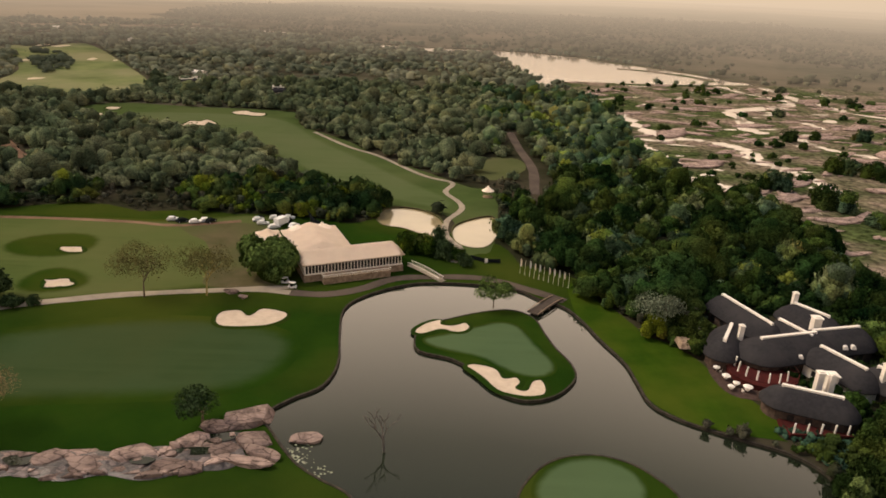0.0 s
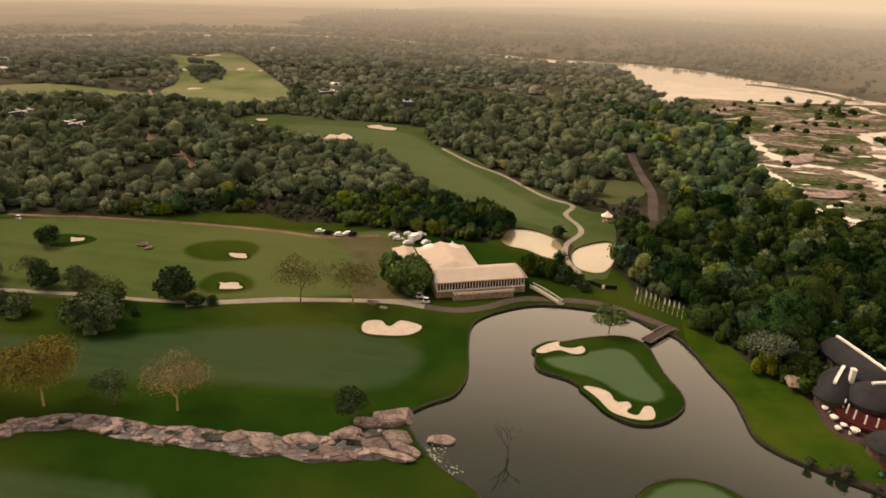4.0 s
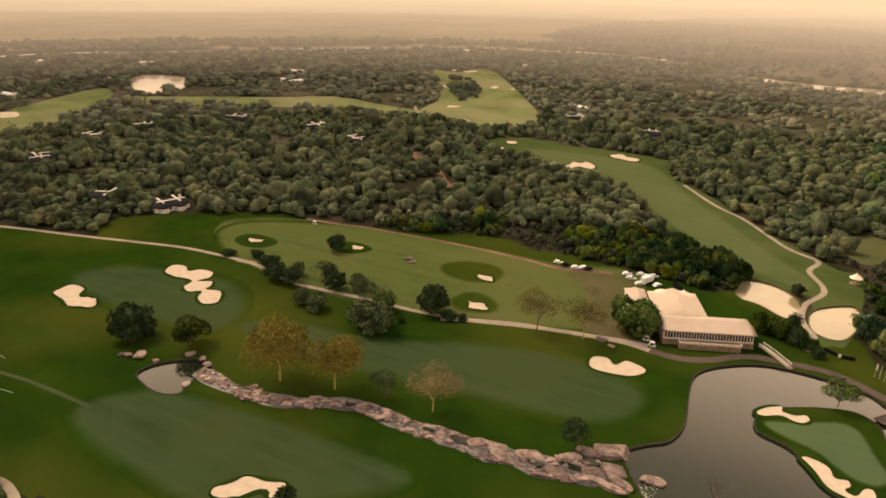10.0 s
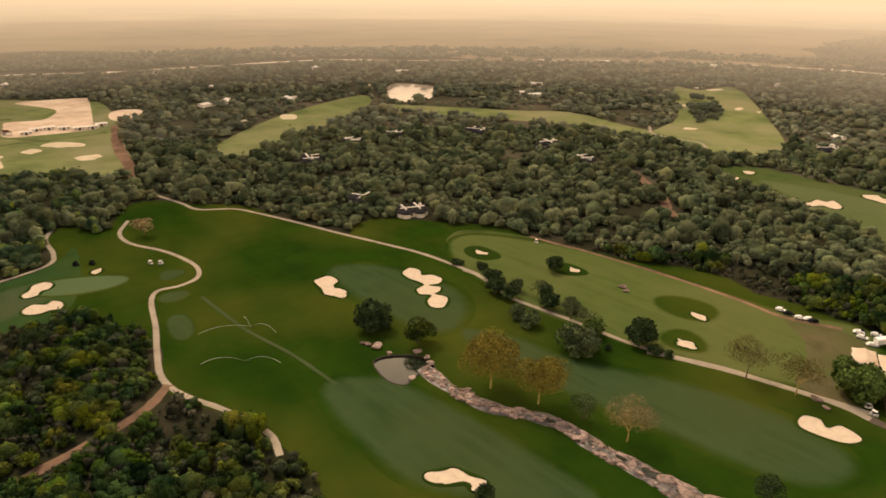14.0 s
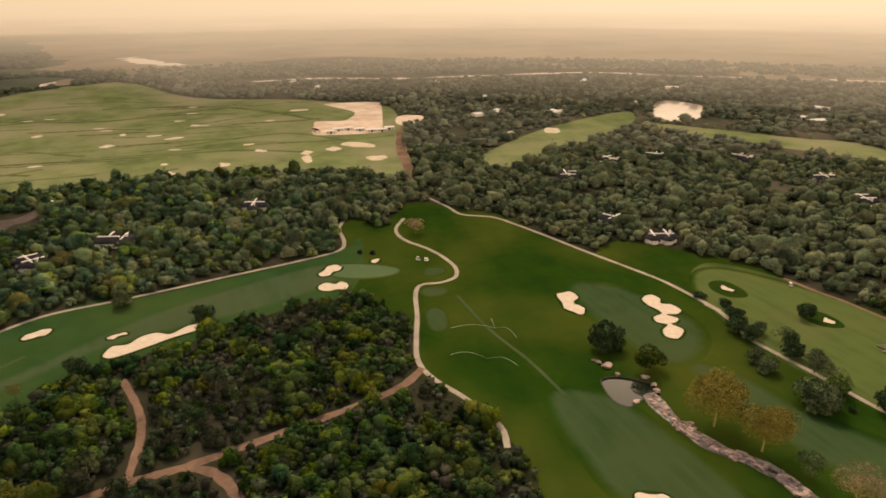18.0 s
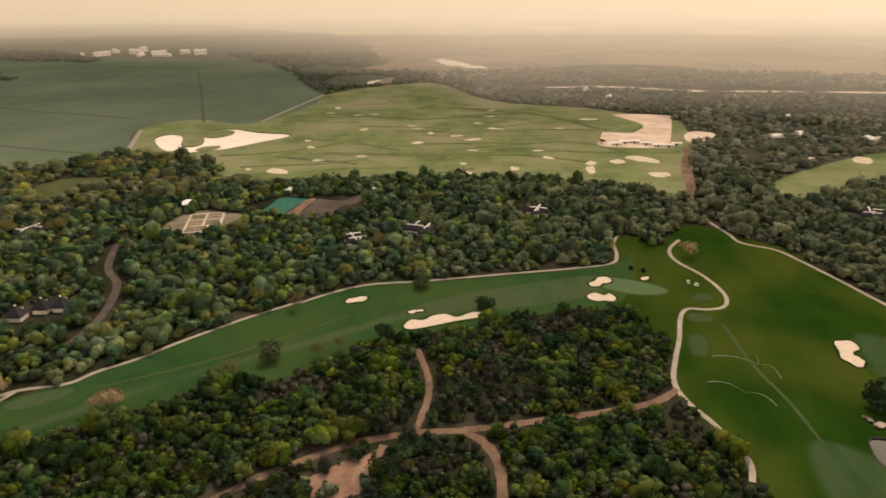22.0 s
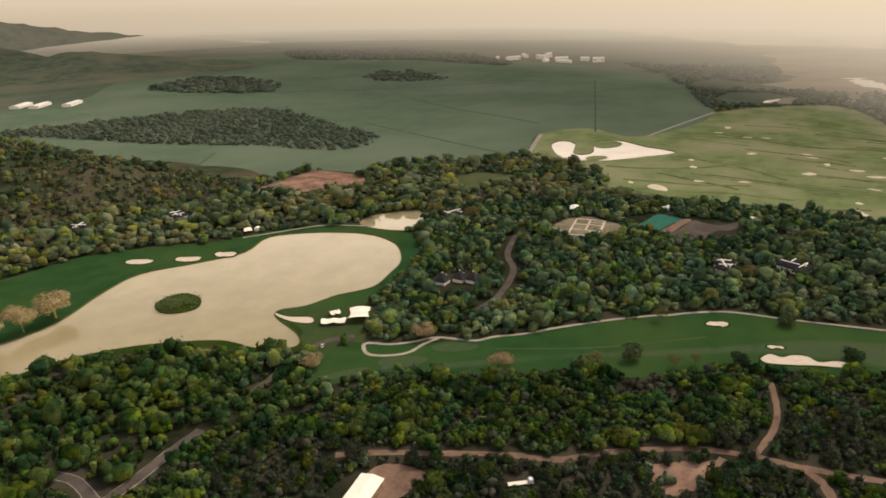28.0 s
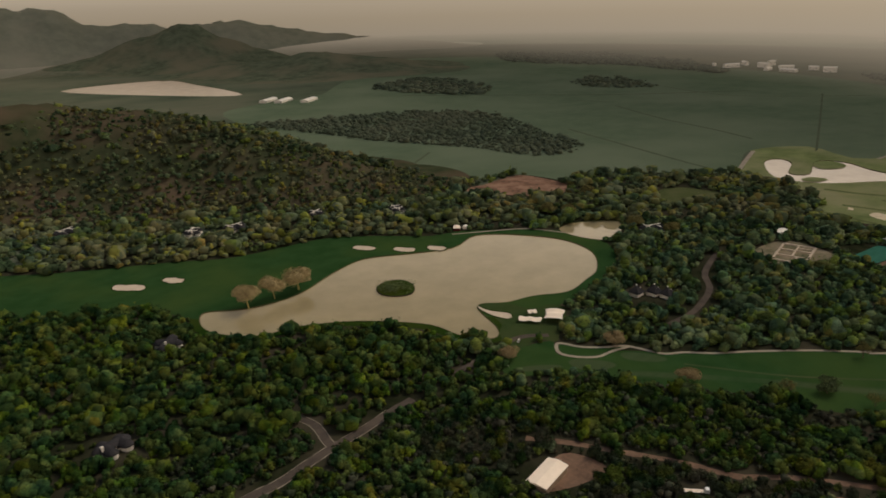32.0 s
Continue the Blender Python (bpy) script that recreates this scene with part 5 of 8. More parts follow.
for i, (n, m, kind) in enumerate(TURF):
    holes = [w for w in water_rings if inside(RINGS[n], w[:, 0], w[:, 1]).any() or inside(w, RINGS[n][:, 0], RINGS[n][:, 1]).any()]
    sheet = soft_sheet(kind, RINGS[n], holes, 0.03 + 0.0015 * i, SOFT[n][0], SOFT[n][1]) if n in SOFT else filled(kind, RINGS[n], holes, 0.03 + 0.0015 * i, m)
    structure(kind, sheet, GROUND_LABEL.get(kind, kind.replace("_", " ") + " of mown grass on the golf course"), kind.replace("_", " "))

structure("shore_grass", filled("shore_grass", grown(RINGS["lake_c"], 8.0), [RINGS["lake_c"], RINGS["pool_d"]], 0.02, M_SEMI), "rough green grass along the shore of the silty lake", "grass")
for n, lp in RINGS.items():
    if n.startswith(("bunker_", "sand_")):
        far_sand = n.startswith("sand_") or n == "bunker_v1"
        if len(AREAS[n]) == 8:
            lp = wavy(lp, 1.9 if not far_sand else 0.0, 0.16)
        if n.startswith("sand_") and np.ptp(lp[:, 0]) * np.ptp(lp[:, 1]) < 900:
            lp = lp.mean(0) + (lp - lp.mean(0)) * 0.8
        k = len(lp)
        rim = [(grown(lp, 1.3), 0.06), (grown(lp, 0.5), 0.36), (lp, 0.40), (lp + (grown(lp, -0.5) - grown(lp, 0.0)), 0.22)]
        verts = np.vstack([np.c_[p, np.full(k, z)] for p, z in rim])
        faces = [(j * k + i, j * k + (i + 1) % k, (j + 1) * k + (i + 1) % k, (j + 1) * k + i) for j in range(3) for i in range(k)]
        sand = structure("bunker", filled("bunker", lp, [], 0.23 + 0.0022 * (len(bpy.data.objects) % 17), M_DRYSAND if far_sand else M_SAND), "pale sand bunker set in the turf", "bunker")
        if not far_sand:
            part("lip", mesh("lip", verts, faces, M_SEMI, True), None, sand, "raised grass lip")

LINE_LOOK = {"path": (M_PATH, "path"), "road": (M_TAR, "road"), "dirt": (M_DIRT, "dirt_road"), "tar": (M_TAR, "road"), "lane": (M_TAR, "road"), "scar": (M_DIRT, "track"),
             "drive": (M_FAIR_LIT, "track"), "spray": (M_FAIR_LIT, "track"), "stream": (M_RIVER, "stream"), "kerb": (M_PATH, "road_shoulder"), "bar": (M_BED, "sandbar"), "far": (M_RIVER, "river"), "field": (M_FIELD_LINE, "field_track"), "mound": (M_MOUND, "grass_bank")}
for i, (n, (w, line)) in enumerate(STRANDS.items()):
    m, kind = LINE_LOOK[n.split("_")[0]]
    structure(kind, band(kind, line, w, -0.45 if kind == "sandbar" else 0.118 if kind == "road_shoulder" else 0.12 + 0.0012 * i, m, 0.6 if kind in ("stream", "river") else 0.12 if kind == "dirt_road" else 0.04), {"path": "pale concrete cart path", "stream": "shallow stream between rocks"}.get(kind, "worn " + kind.replace("_", " ") + " through the bush"), kind.replace("_", " "))

pool_rng = np.random.default_rng(31)
for _ in range(90):
    x, y = pool_rng.uniform(120, 380), pool_rng.uniform(230, 740)
    rx, ry = pool_rng.lognormal(1.5, 0.5), pool_rng.lognormal(0.6, 0.4)
    t_ = np.linspace(0, 2 * np.pi, 21)[:-1]
    q = np.c_[np.cos(t_) * rx * (1 + 0.25 * np.sin(2 * t_ + x)), np.sin(t_) * ry * (1 + 0.3 * np.sin(3 * t_ + y))]
    a_ = pool_rng.normal(0.1, 0.5)
    q = np.c_[q[:, 0] * math.cos(a_) - q[:, 1] * math.sin(a_) + x, q[:, 0] * math.sin(a_) + q[:, 1] * math.cos(a_) + y]
    if inside(RINGS["riverbed"], q[:, 0], q[:, 1]).all():
        structure("river_pool", filled("river_pool", q, [], 0.105 + 0.0007 * (_ % 20), M_RIVER), "shallow pool left among the river rocks", "water")

bank_rng = np.random.default_rng(77)
for k in range(60):
    x, y = bank_rng.uniform(-1120, -600), bank_rng.uniform(-330, 150)
    line = [(x, y)]
    turn_ = bank_rng.normal(1.5, 0.12)
    for _ in range(int(bank_rng.integers(3, 7))):
        turn_ += bank_rng.normal(0, 0.14)
        x, y = x + 26 * math.cos(turn_), y + 26 * math.sin(turn_)
        line.append((x, y))
    line = strand(line)
    if inside(RINGS["range"], line[:, 0], line[:, 1]).all() and not inside(grown(RINGS["site"], 15), line[:, 0], line[:, 1]).any() and not inside(grown(RINGS["range_pond"], 12), line[:, 0], line[:, 1]).any():
        structure("grass_bank", band("grass_bank", line, bank_rng.uniform(2.5, 6), 0.085 + 0.0004 * k, M_MOUND if k % 3 else M_FAIR_PALE, 0.3), "low grassy bank shaped into the practice ground", "bank")
        if k % 3 == 0:
            c = line[len(line) // 2] + bank_rng.normal(size=2) * 9
            t_ = np.linspace(0, 2 * np.pi, 15)[:-1]
            q = c + np.c_[np.cos(t_) * 3.2 * (1 + 0.3 * np.sin(2 * t_ + k)), np.sin(t_) * 6.5 * (1 + 0.3 * np.cos(3 * t_ + k))]
            structure("bunker", filled("bunker", q, [], 0.25, M_SAND), "small pale bunker on the practice ground", "bunker")

for n in ("isle_p", "isle_q"):
    structure("islet", filled("islet", RINGS[n], [], 0.06, M_PALE), "grassy islet in the pond of the practice ground", "island")

# ---- hills ----
HILL = [(101, -1182, 114), (15, -1175, 110), (-82, -1140, 105), (-163, -1078, 94), (-217, -1018, 89), (-274, -940, 64), (-337, -849, 34), (-386, -769, 11)]
RANGES = [
    [(158, -3753, 248), (-182, -3738, 255), (-567, -3684, 249), (-691, -3657, 244), (-873, -3610, 174), (-1120, -3530, 162)],
    [(-651, -3152, 37), (-752, -3125, 56), (-922, -3070, 122), (-1069, -3014, 166), (-1184, -2964, 114), (-1299, -2853, 56), (-1373, -2757, 24)],
    [(-1298, -3515, 132), (-1372, -3483, 152), (-1516, -3415, 158), (-1750, -3290, 104), (-2122, -3041, 47), (-2268, -2859, 24)],
    [(-1052, -2474, 30), (-1117, -2384, 38), (-1229, -2261, 62), (-1362, -2111, 39), (-1429, -1932, 6)],
]


def ridge_height(crest, width, x, y):
    """How high a hill stands at a place: it falls off to both sides of its crest line."""
    z = np.zeros(np.shape(x))
    for (x0, y0, z0), (x1, y1, z1) in zip(crest[:-1], crest[1:]):
        ux, uy = x1 - x0, y1 - y0
        s = np.clip(((x - x0) * ux + (y - y0) * uy) / (ux * ux + uy * uy), 0, 1)
        d = np.hypot(x - x0 - s * ux, y - y0 - s * uy)
        zz = z0 + s * (z1 - z0)
        w = width * (0.45 + 0.55 * zz / max(c[2] for c in crest))
        z = np.maximum(z, zz * np.exp(-((d / w) ** 2)) - zz * 0.02)
    return z


def hill_z(x, y):
    return ridge_height(HILL, 135.0, x, y)


def hill(crest, width, step, material, label, name):
    p = np.array(crest)
    lo, hi = p[:, :2].min(0) - width * 2, p[:, :2].max(0) + width * 2
    gx, gy = np.meshgrid(np.arange(lo[0], hi[0], step), np.arange(lo[1], hi[1], step))
    gz = ridge_height(crest, width, gx, gy)
    rough = np.array([noise.noise(Vector((u * 0.012, v * 0.012, 3.0))) + 0.4 * noise.noise(Vector((u * 0.05, v * 0.05, 1.0))) for u, v in zip(gx.ravel(), gy.ravel())]).reshape(gx.shape)
    gz = gz * (1 + 0.13 * rough) - 0.4
    ny, nx = gx.shape
    i = np.arange(nx * ny).reshape(ny, nx)
    f = np.stack([i[:-1, :-1], i[:-1, 1:], i[1:, 1:], i[1:, :-1]], -1).reshape(-1, 4)
    zf = gz.ravel()[f].max(1)
    me = fast_mesh(name, np.c_[gx.ravel(), gy.ravel(), gz.ravel()], f[zf > 0.0], material)
    me.shade_smooth()
    return structure(name, me, label, "hill")


hill(HILL, 135.0, 14.0, M_HILL, "steep bush-covered hill with brown earth showing", "hill")
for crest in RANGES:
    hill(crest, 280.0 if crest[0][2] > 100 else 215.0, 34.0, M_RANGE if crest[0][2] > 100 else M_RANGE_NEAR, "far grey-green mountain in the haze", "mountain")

# ---- self-lit haze sheet that lies over the far plain and rises into the sky ----
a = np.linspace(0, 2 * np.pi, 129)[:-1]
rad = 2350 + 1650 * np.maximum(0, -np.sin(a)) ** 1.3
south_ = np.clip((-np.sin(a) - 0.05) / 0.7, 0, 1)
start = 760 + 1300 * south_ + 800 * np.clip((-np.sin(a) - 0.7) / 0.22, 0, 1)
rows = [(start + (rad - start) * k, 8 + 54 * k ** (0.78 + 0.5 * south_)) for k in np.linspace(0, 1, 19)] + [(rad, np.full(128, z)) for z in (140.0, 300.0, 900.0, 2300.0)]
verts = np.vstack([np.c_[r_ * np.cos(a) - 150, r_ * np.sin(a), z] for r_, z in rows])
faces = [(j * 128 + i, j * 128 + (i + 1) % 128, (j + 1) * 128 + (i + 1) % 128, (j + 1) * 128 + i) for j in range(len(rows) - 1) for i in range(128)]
structure("backdrop", mesh("backdrop", verts, faces, M_HAZE), "self-lit sheet standing in for haze over the far plain and skyline", "backdrop")

# ---- bush ----
RNG = np.random.default_rng(7)


def crown(rng, n, r, h, low, size, lobes=7, flat=0.6):
    """Leaf clumps over the lobes of a crown: corners of n quads, and a dark core of 20 triangles."""
    th = rng.uniform(0, 2 * np.pi, lobes)
    rr = r * 0.62 * np.sqrt(rng.uniform(0.05, 1, lobes))
    lc = np.c_[rr * np.cos(th), rr * np.sin(th), low + (h - low) * (0.45 + 0.4 * rng.uniform(0, 1, lobes) - 0.25 * (rr / r))]
    lr = r * rng.uniform(0.32, 0.55, lobes)
    pick = rng.integers(0, lobes, n)
    d = rng.normal(size=(n, 3))
    d[:, 2] = np.abs(d[:, 2]) * 0.9 - 0.25
    d /= np.linalg.norm(d, axis=1)[:, None]
    c = lc[pick] + d * lr[pick, None] * np.array([1, 1, flat]) * rng.uniform(0.8, 1.08, (n, 1))
    nrm = d + rng.normal(size=(n, 3)) * 0.30
    nrm /= np.linalg.norm(nrm, axis=1)[:, None]
    u = np.cross(nrm, rng.normal(size=(n, 3)))
    u /= np.linalg.norm(u, axis=1)[:, None]
    w = np.cross(nrm, u)
    s = size * rng.uniform(0.55, 1.25, (n, 1))
    k = rng.uniform(0.6, 1.2, (n, 4, 1))
    quad = np.stack([c + u * s, c + w * s, c - u * s, c - w * s], 1)
    return (c[:, None] + (quad - c[:, None]) * k).reshape(-1, 3)


CLEAR = [RINGS[n] for n in WATERS] + [grown(RINGS["lake_c"], 8.0)] + [RINGS[n] for n in RINGS if n.startswith("turf") or n in ("north_plain", "lodge_lawn", "lawn_practice", "clearing", "range", "field", "dirt_c", "dirt_patch", "site", "yard", "riverbed", "court_green", "court_grey", "reservoir", "site_b")]
WOODS = [RINGS[n] for n in ("field_wood", "field_wood_b", "field_wood_c", "reservoir_wood", "double_wood")]
KEEP_OFF = []  # round footprints of the buildings: x, y, radius


HOUSES = [(-360, 206), (-322, 217), (-472, 233), (-503, 346), (-506, 301), (-463, 412), (-387, 426), (-331, 406), (-214, 588), (-140, 564), (-423, -157), (-442, -112), (-487, -20), (-122, -753), (-158, -733), (-246, -712), (-317, -657), (-442, -412), (-2, -516), (68, -416), (-25, -856)]
LODGE_AT = (92.0, 163.0)
KEEP_OFF += [(76, 156, 14), (72, 166, 9), (81, 139, 10), (96, 132, 9), (106, 183, 14), (110, 172, 12), (92, 176, 18), (96, 160, 20), (84, 148, 14), (92, 138, 11), (-32, 222, 24), (-84, -238, 17), (19, 305, 5)]
KEEP_OFF += [(26 + 1.45 * i, 217.5 - 1.05 * i, 6.5) for i in range(11)] + [(-284, -104, 8), (-288, -88, 8), (-294, -74, 7), (24, 262, 9), (84, 126, 9), (94, 124, 9), (104, 130, 7)]
KEEP_OFF += [(x, y, 13) for x, y in HOUSES] + [(-306, -325, 20), (-300, -318, 16)] + [(*RINGS[n].mean(0), 27) for n in ("court_green", "court_grey", "court_path")] + [ (-517, -317, 9), (-549, -156, 12), (-470, -286, 33), (-318, -558, 9), (-223, -352, 12), (-207, -362, 12), (-219, -370, 8), (-122, -183, 9)]


def is_bush(x, y, margin=2.5):
    ok = np.ones(x.shape, bool)
    for lp in CLEAR:
        ok &= ~inside(lp, x, y)
    for lp in WOODS:
        ok |= inside(lp, x, y)
    for n, (w, line) in STRANDS.items():
        ok &= ~near_line(line, x, y, w / 2 + (30 if n.startswith("far_") else 0.5 if n.startswith("lane") else 4.5 if n.startswith(("tar", "road")) else margin))
    ok &= ~inside(grown(RINGS["reservoir"], 32.0), x, y)
    for cx, cy, r in KEEP_OFF:
        ok &= (x - cx) ** 2 + (y - cy) ** 2 > r * r
    return ok


def scatter(step, near, far, box, sparse=None):
    """Places for trees on a shaken grid, between two distances from the flight line."""
    x, y = np.meshgrid(np.arange(box[0], box[1], step), np.arange(box[2], box[3], step))
    x = (x + RNG.uniform(-0.48, 0.48, x.shape) * step).ravel()
    y = (y + RNG.uniform(-0.48, 0.48, y.shape) * step).ravel()
    s = np.clip((x * 110 - y * 60) / (110**2 + 60**2), 0, 1)
    d = np.hypot(x - 110 * s * 1.2, y + 60 * s)
    yaw = np.degrees(np.arctan2(-(x - 40), y + 50))
    seen = (yaw > -42) | (yaw < -140)
    m = (d >= near) & (d < far) & seen
    x, y = x[m], y[m]
    m = is_bush(x, y)
    gap = np.array([noise.noise(Vector((u * 0.02, v * 0.02, 0.0))) + 0.6 * noise.noise(Vector((u * 0.07, v * 0.07, 5.0))) for u, v in zip(x, y)])
    m &= gap > np.where(y < -170, -0.3, 0.0) + (sparse or (-0.33 if far < 700 else -0.25)) + RNG.uniform(-0.1, 0.1, x.shape)
    m &= ~inside(RINGS["tall_wood"], x, y)
    return x[m], y[m]


def dome(sub):
    """The upper part of a small faceted ball: its points and triangles."""
    bm = bmesh.new()
    bmesh.ops.create_icosphere(bm, subdivisions=sub, radius=1.0)
    bmesh.ops.delete(bm, geom=[v for v in bm.verts if v.co.z < -0.55], context="VERTS")
    bm.verts.index_update()
    v = np.array([tuple(q.co) for q in bm.verts])
    f = np.array([[q.index for q in fc.verts] for fc in bm.faces])
    bm.free()
    return v, f


DOMES = {1: dome(1), 2: dome(2)}


def bushy(rng, lobes, sub, ragged, leaf):
    """A crown of uneven leafy lobes with loose leaf clumps round them, within a unit circle and a unit of height."""
    dv, df = DOMES[sub]
    vs, fs = [], []
    n = 0
    for k in range(lobes):
        r = 0.0 if k == 0 else 0.72 * math.sqrt(rng.uniform(0.15, 1))
        a = 2.4 * k + rng.uniform(-0.6, 0.6)
        size = rng.uniform(0.30, 0.46) * (1.2 if k == 0 else 1.0) * (1.0 if lobes > 4 else 1.25)
        c = np.array([r * math.cos(a), r * math.sin(a), 0.62 - 0.34 * r + rng.uniform(-0.14, 0.10)])
        jag = 1 + rng.normal(size=(len(dv), 1)) * 0.20
        v = dv * jag * np.array([size, size, size * rng.uniform(0.5, 0.8)]) + c
        v[:, 2] = np.where(dv[:, 2] < -0.2, v[:, 2] * 0.6, v[:, 2])
        vs.append(v)
        fs.append(df + n)
        n += len(v)
        if ragged:
            m = max(2, ragged // lobes)
            d = rng.normal(size=(m, 3))
            d[:, 2] = np.abs(d[:, 2]) - 0.35
            d /= np.linalg.norm(d, axis=1)[:, None]
            p = c + d * size * np.array([1, 1, 0.75]) * rng.uniform(0.9, 1.28, (m, 1))
            w = (p[:, None] + rng.normal(size=(m, 3, 3)) * leaf).reshape(-1, 3)
            vs.append(w)
            fs.append(np.arange(3 * m).reshape(-1, 3) + n)
            n += 3 * m
    return np.vstack(vs), np.vstack(fs)


def wood(name, places, lobes, sub, ragged, step, material, label, tall=1.0, leaf=0.075):
    """A stand of trees as one sheet of crowns."""
    x, y = places
    n = len(x)
    kinds = [bushy(RNG, lobes, sub, ragged, leaf) for _ in range(16)]
    r = step * 0.64 * RNG.lognormal(-0.05, 0.36, n).clip(0.42, 2.1)
    h = (r * RNG.uniform(0.95, 1.4, n) + 0.7) * tall
    th = RNG.uniform(0, 2 * np.pi, n)
    c, s = np.cos(th)[:, None], np.sin(th)[:, None]
    z0 = hill_z(x, y) * 0.98
    pick = np.arange(n) % 16
    vs, fs, k = [], [], 0
    for q, (bv, bf) in enumerate(kinds):
        m = pick == q
        cc, ss, rr_ = c[m], s[m], r[m][:, None]
        vx = (bv[None, :, 0] * cc - bv[None, :, 1] * ss) * rr_ + x[m][:, None]
        vy = (bv[None, :, 0] * ss + bv[None, :, 1] * cc) * rr_ + y[m][:, None]
        vz = bv[None, :, 2] * h[m][:, None] + z0[m][:, None]
        vs.append(np.stack([vx, vy, vz], -1).reshape(-1, 3))
        cnt = int(m.sum())
        fs.append((bf[None] + (np.arange(cnt) * len(bv))[:, None, None] + k).reshape(-1, 3))
        k += cnt * len(bv)
    me = fast_mesh(name, np.vstack(vs), np.vstack(fs), material)
    me.shade_smooth()
    return tagged(new(name, me), label, "trees", kind="stuff")


near_p = scatter(6.0, 0, 330, (-340, 420, -420, 340), -0.27)
stretch = [((-230.0, -60.0), (-150.0, -130.0)), ((-150.0, -130.0), (-70.0, -290.0))]
reach_ = np.full(len(near_p[0]), 1e9)
for (x0, y0), (x1, y1) in stretch:
    seg = np.clip(((near_p[0] - x0) * (x1 - x0) + (near_p[1] - y0) * (y1 - y0)) / ((x1 - x0) ** 2 + (y1 - y0) ** 2), 0, 1)
    reach_ = np.minimum(reach_, np.hypot(near_p[0] - x0 - seg * (x1 - x0), near_p[1] - y0 - seg * (y1 - y0)))
close = np.argsort(reach_)
single_p = near_p[0][close[:260]], near_p[1][close[:260]]
near_p = near_p[0][close[260:]], near_p[1][close[260:]]
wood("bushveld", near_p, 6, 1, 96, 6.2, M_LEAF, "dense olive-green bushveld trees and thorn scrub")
scrub_p = scatter(4.0, 0, 330, (-340, 420, -420, 340), -0.75)
wood("scrub", scrub_p, 1, 1, 15, 3.3, M_SCRUB, "low grey-green scrub between the trees", 0.8, 0.13)
mid_p = scatter(7.0, 330, 640, (-660, 560, -760, 660), -0.5)
green_side = (mid_p[1] + RNG.normal(0, 70, len(mid_p[1])) < 0) | (mid_p[0] + RNG.normal(0, 22, len(mid_p[0])) > 45)
# the thicket takes darker leaves, painting in dim light low on the left
thicket = (mid_p[1] < -300) & (mid_p[0] + RNG.normal(0, 15, len(mid_p[0])) > -150)
green_side &= ~thicket
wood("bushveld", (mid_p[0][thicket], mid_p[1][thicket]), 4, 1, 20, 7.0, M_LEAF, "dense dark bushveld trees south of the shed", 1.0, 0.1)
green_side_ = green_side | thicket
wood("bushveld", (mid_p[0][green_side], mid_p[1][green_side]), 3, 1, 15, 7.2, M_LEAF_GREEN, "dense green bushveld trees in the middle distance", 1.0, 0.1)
wood("bushveld", (mid_p[0][~green_side_], mid_p[1][~green_side_]), 3, 1, 15, 7.2, M_LEAF_MID, "dense olive bushveld trees in the middle distance, paled as if hazed", 1.0, 0.1)
far_p = scatter(9.0, 640, 1450, (-1500, 900, -1500, 1500))
low = hill_z(*far_p) < 2
south_side = low & (far_p[1] + RNG.normal(0, 90, len(far_p[1])) < -150)
low &= ~south_side
in_field = np.any([inside(ring_, *far_p) for ring_ in WOODS], axis=0)
south_side &= ~in_field
low &= ~in_field
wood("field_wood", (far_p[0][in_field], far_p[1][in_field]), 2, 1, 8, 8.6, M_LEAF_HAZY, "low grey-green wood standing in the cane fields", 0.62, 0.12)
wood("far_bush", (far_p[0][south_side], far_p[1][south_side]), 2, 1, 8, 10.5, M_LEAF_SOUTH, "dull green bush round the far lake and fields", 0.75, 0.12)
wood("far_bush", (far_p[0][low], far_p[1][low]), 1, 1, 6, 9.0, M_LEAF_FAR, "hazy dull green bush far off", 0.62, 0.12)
hx, hy = np.meshgrid(np.arange(-480, 420, 8.0), np.arange(-1330, -560, 8.0))
hx, hy = (hx + RNG.uniform(-3.8, 3.8, hx.shape)).ravel(), (hy + RNG.uniform(-3.8, 3.8, hy.shape)).ravel()
ok = (hill_z(hx, hy) >= 2) & is_bush(hx, hy) & (RNG.uniform(0, 1, hx.shape) < 0.93)
wood("hill_bush", (hx[ok], hy[ok]), 1, 1, 6, 8.0, M_LEAF_HILL, "fine grey-green bush covering the hillside", 0.75, 0.12)
# low scrub left standing on the bare dirt beside the road
sx, sy = RNG.uniform(-183, -146, 90), RNG.uniform(-140, -108, 90)
ok = inside(RINGS["dirt_patch"], sx, sy) & (np.array([noise.noise(Vector((u * 0.11, v * 0.11, 2.0))) for u, v in zip(sx, sy)]) > 0.02)
wood("scrub", (sx[ok], sy[ok]), 4, 1, 20, 2.6, M_LEAF_MID, "low scrub left standing on the bare red dirt", 0.9, 0.1)
# the odd tree on the plain past the river
px, py = RNG.uniform(-900, 1000, 12000), RNG.uniform(500, 2250, 12000)
ok = inside(RINGS["north_plain"], px, py) & (np.array([noise.noise(Vector((u * 0.006, v * 0.004, 7.0))) for u, v in zip(px, py)]) > RNG.uniform(-0.6, 0.4, px.shape))
wood("plain_trees", (px[ok], py[ok]), 1, 1, 6, 9.0, M_LEAF_PLAIN, "scattered dull trees on the plain past the river", 0.7, 0.12)
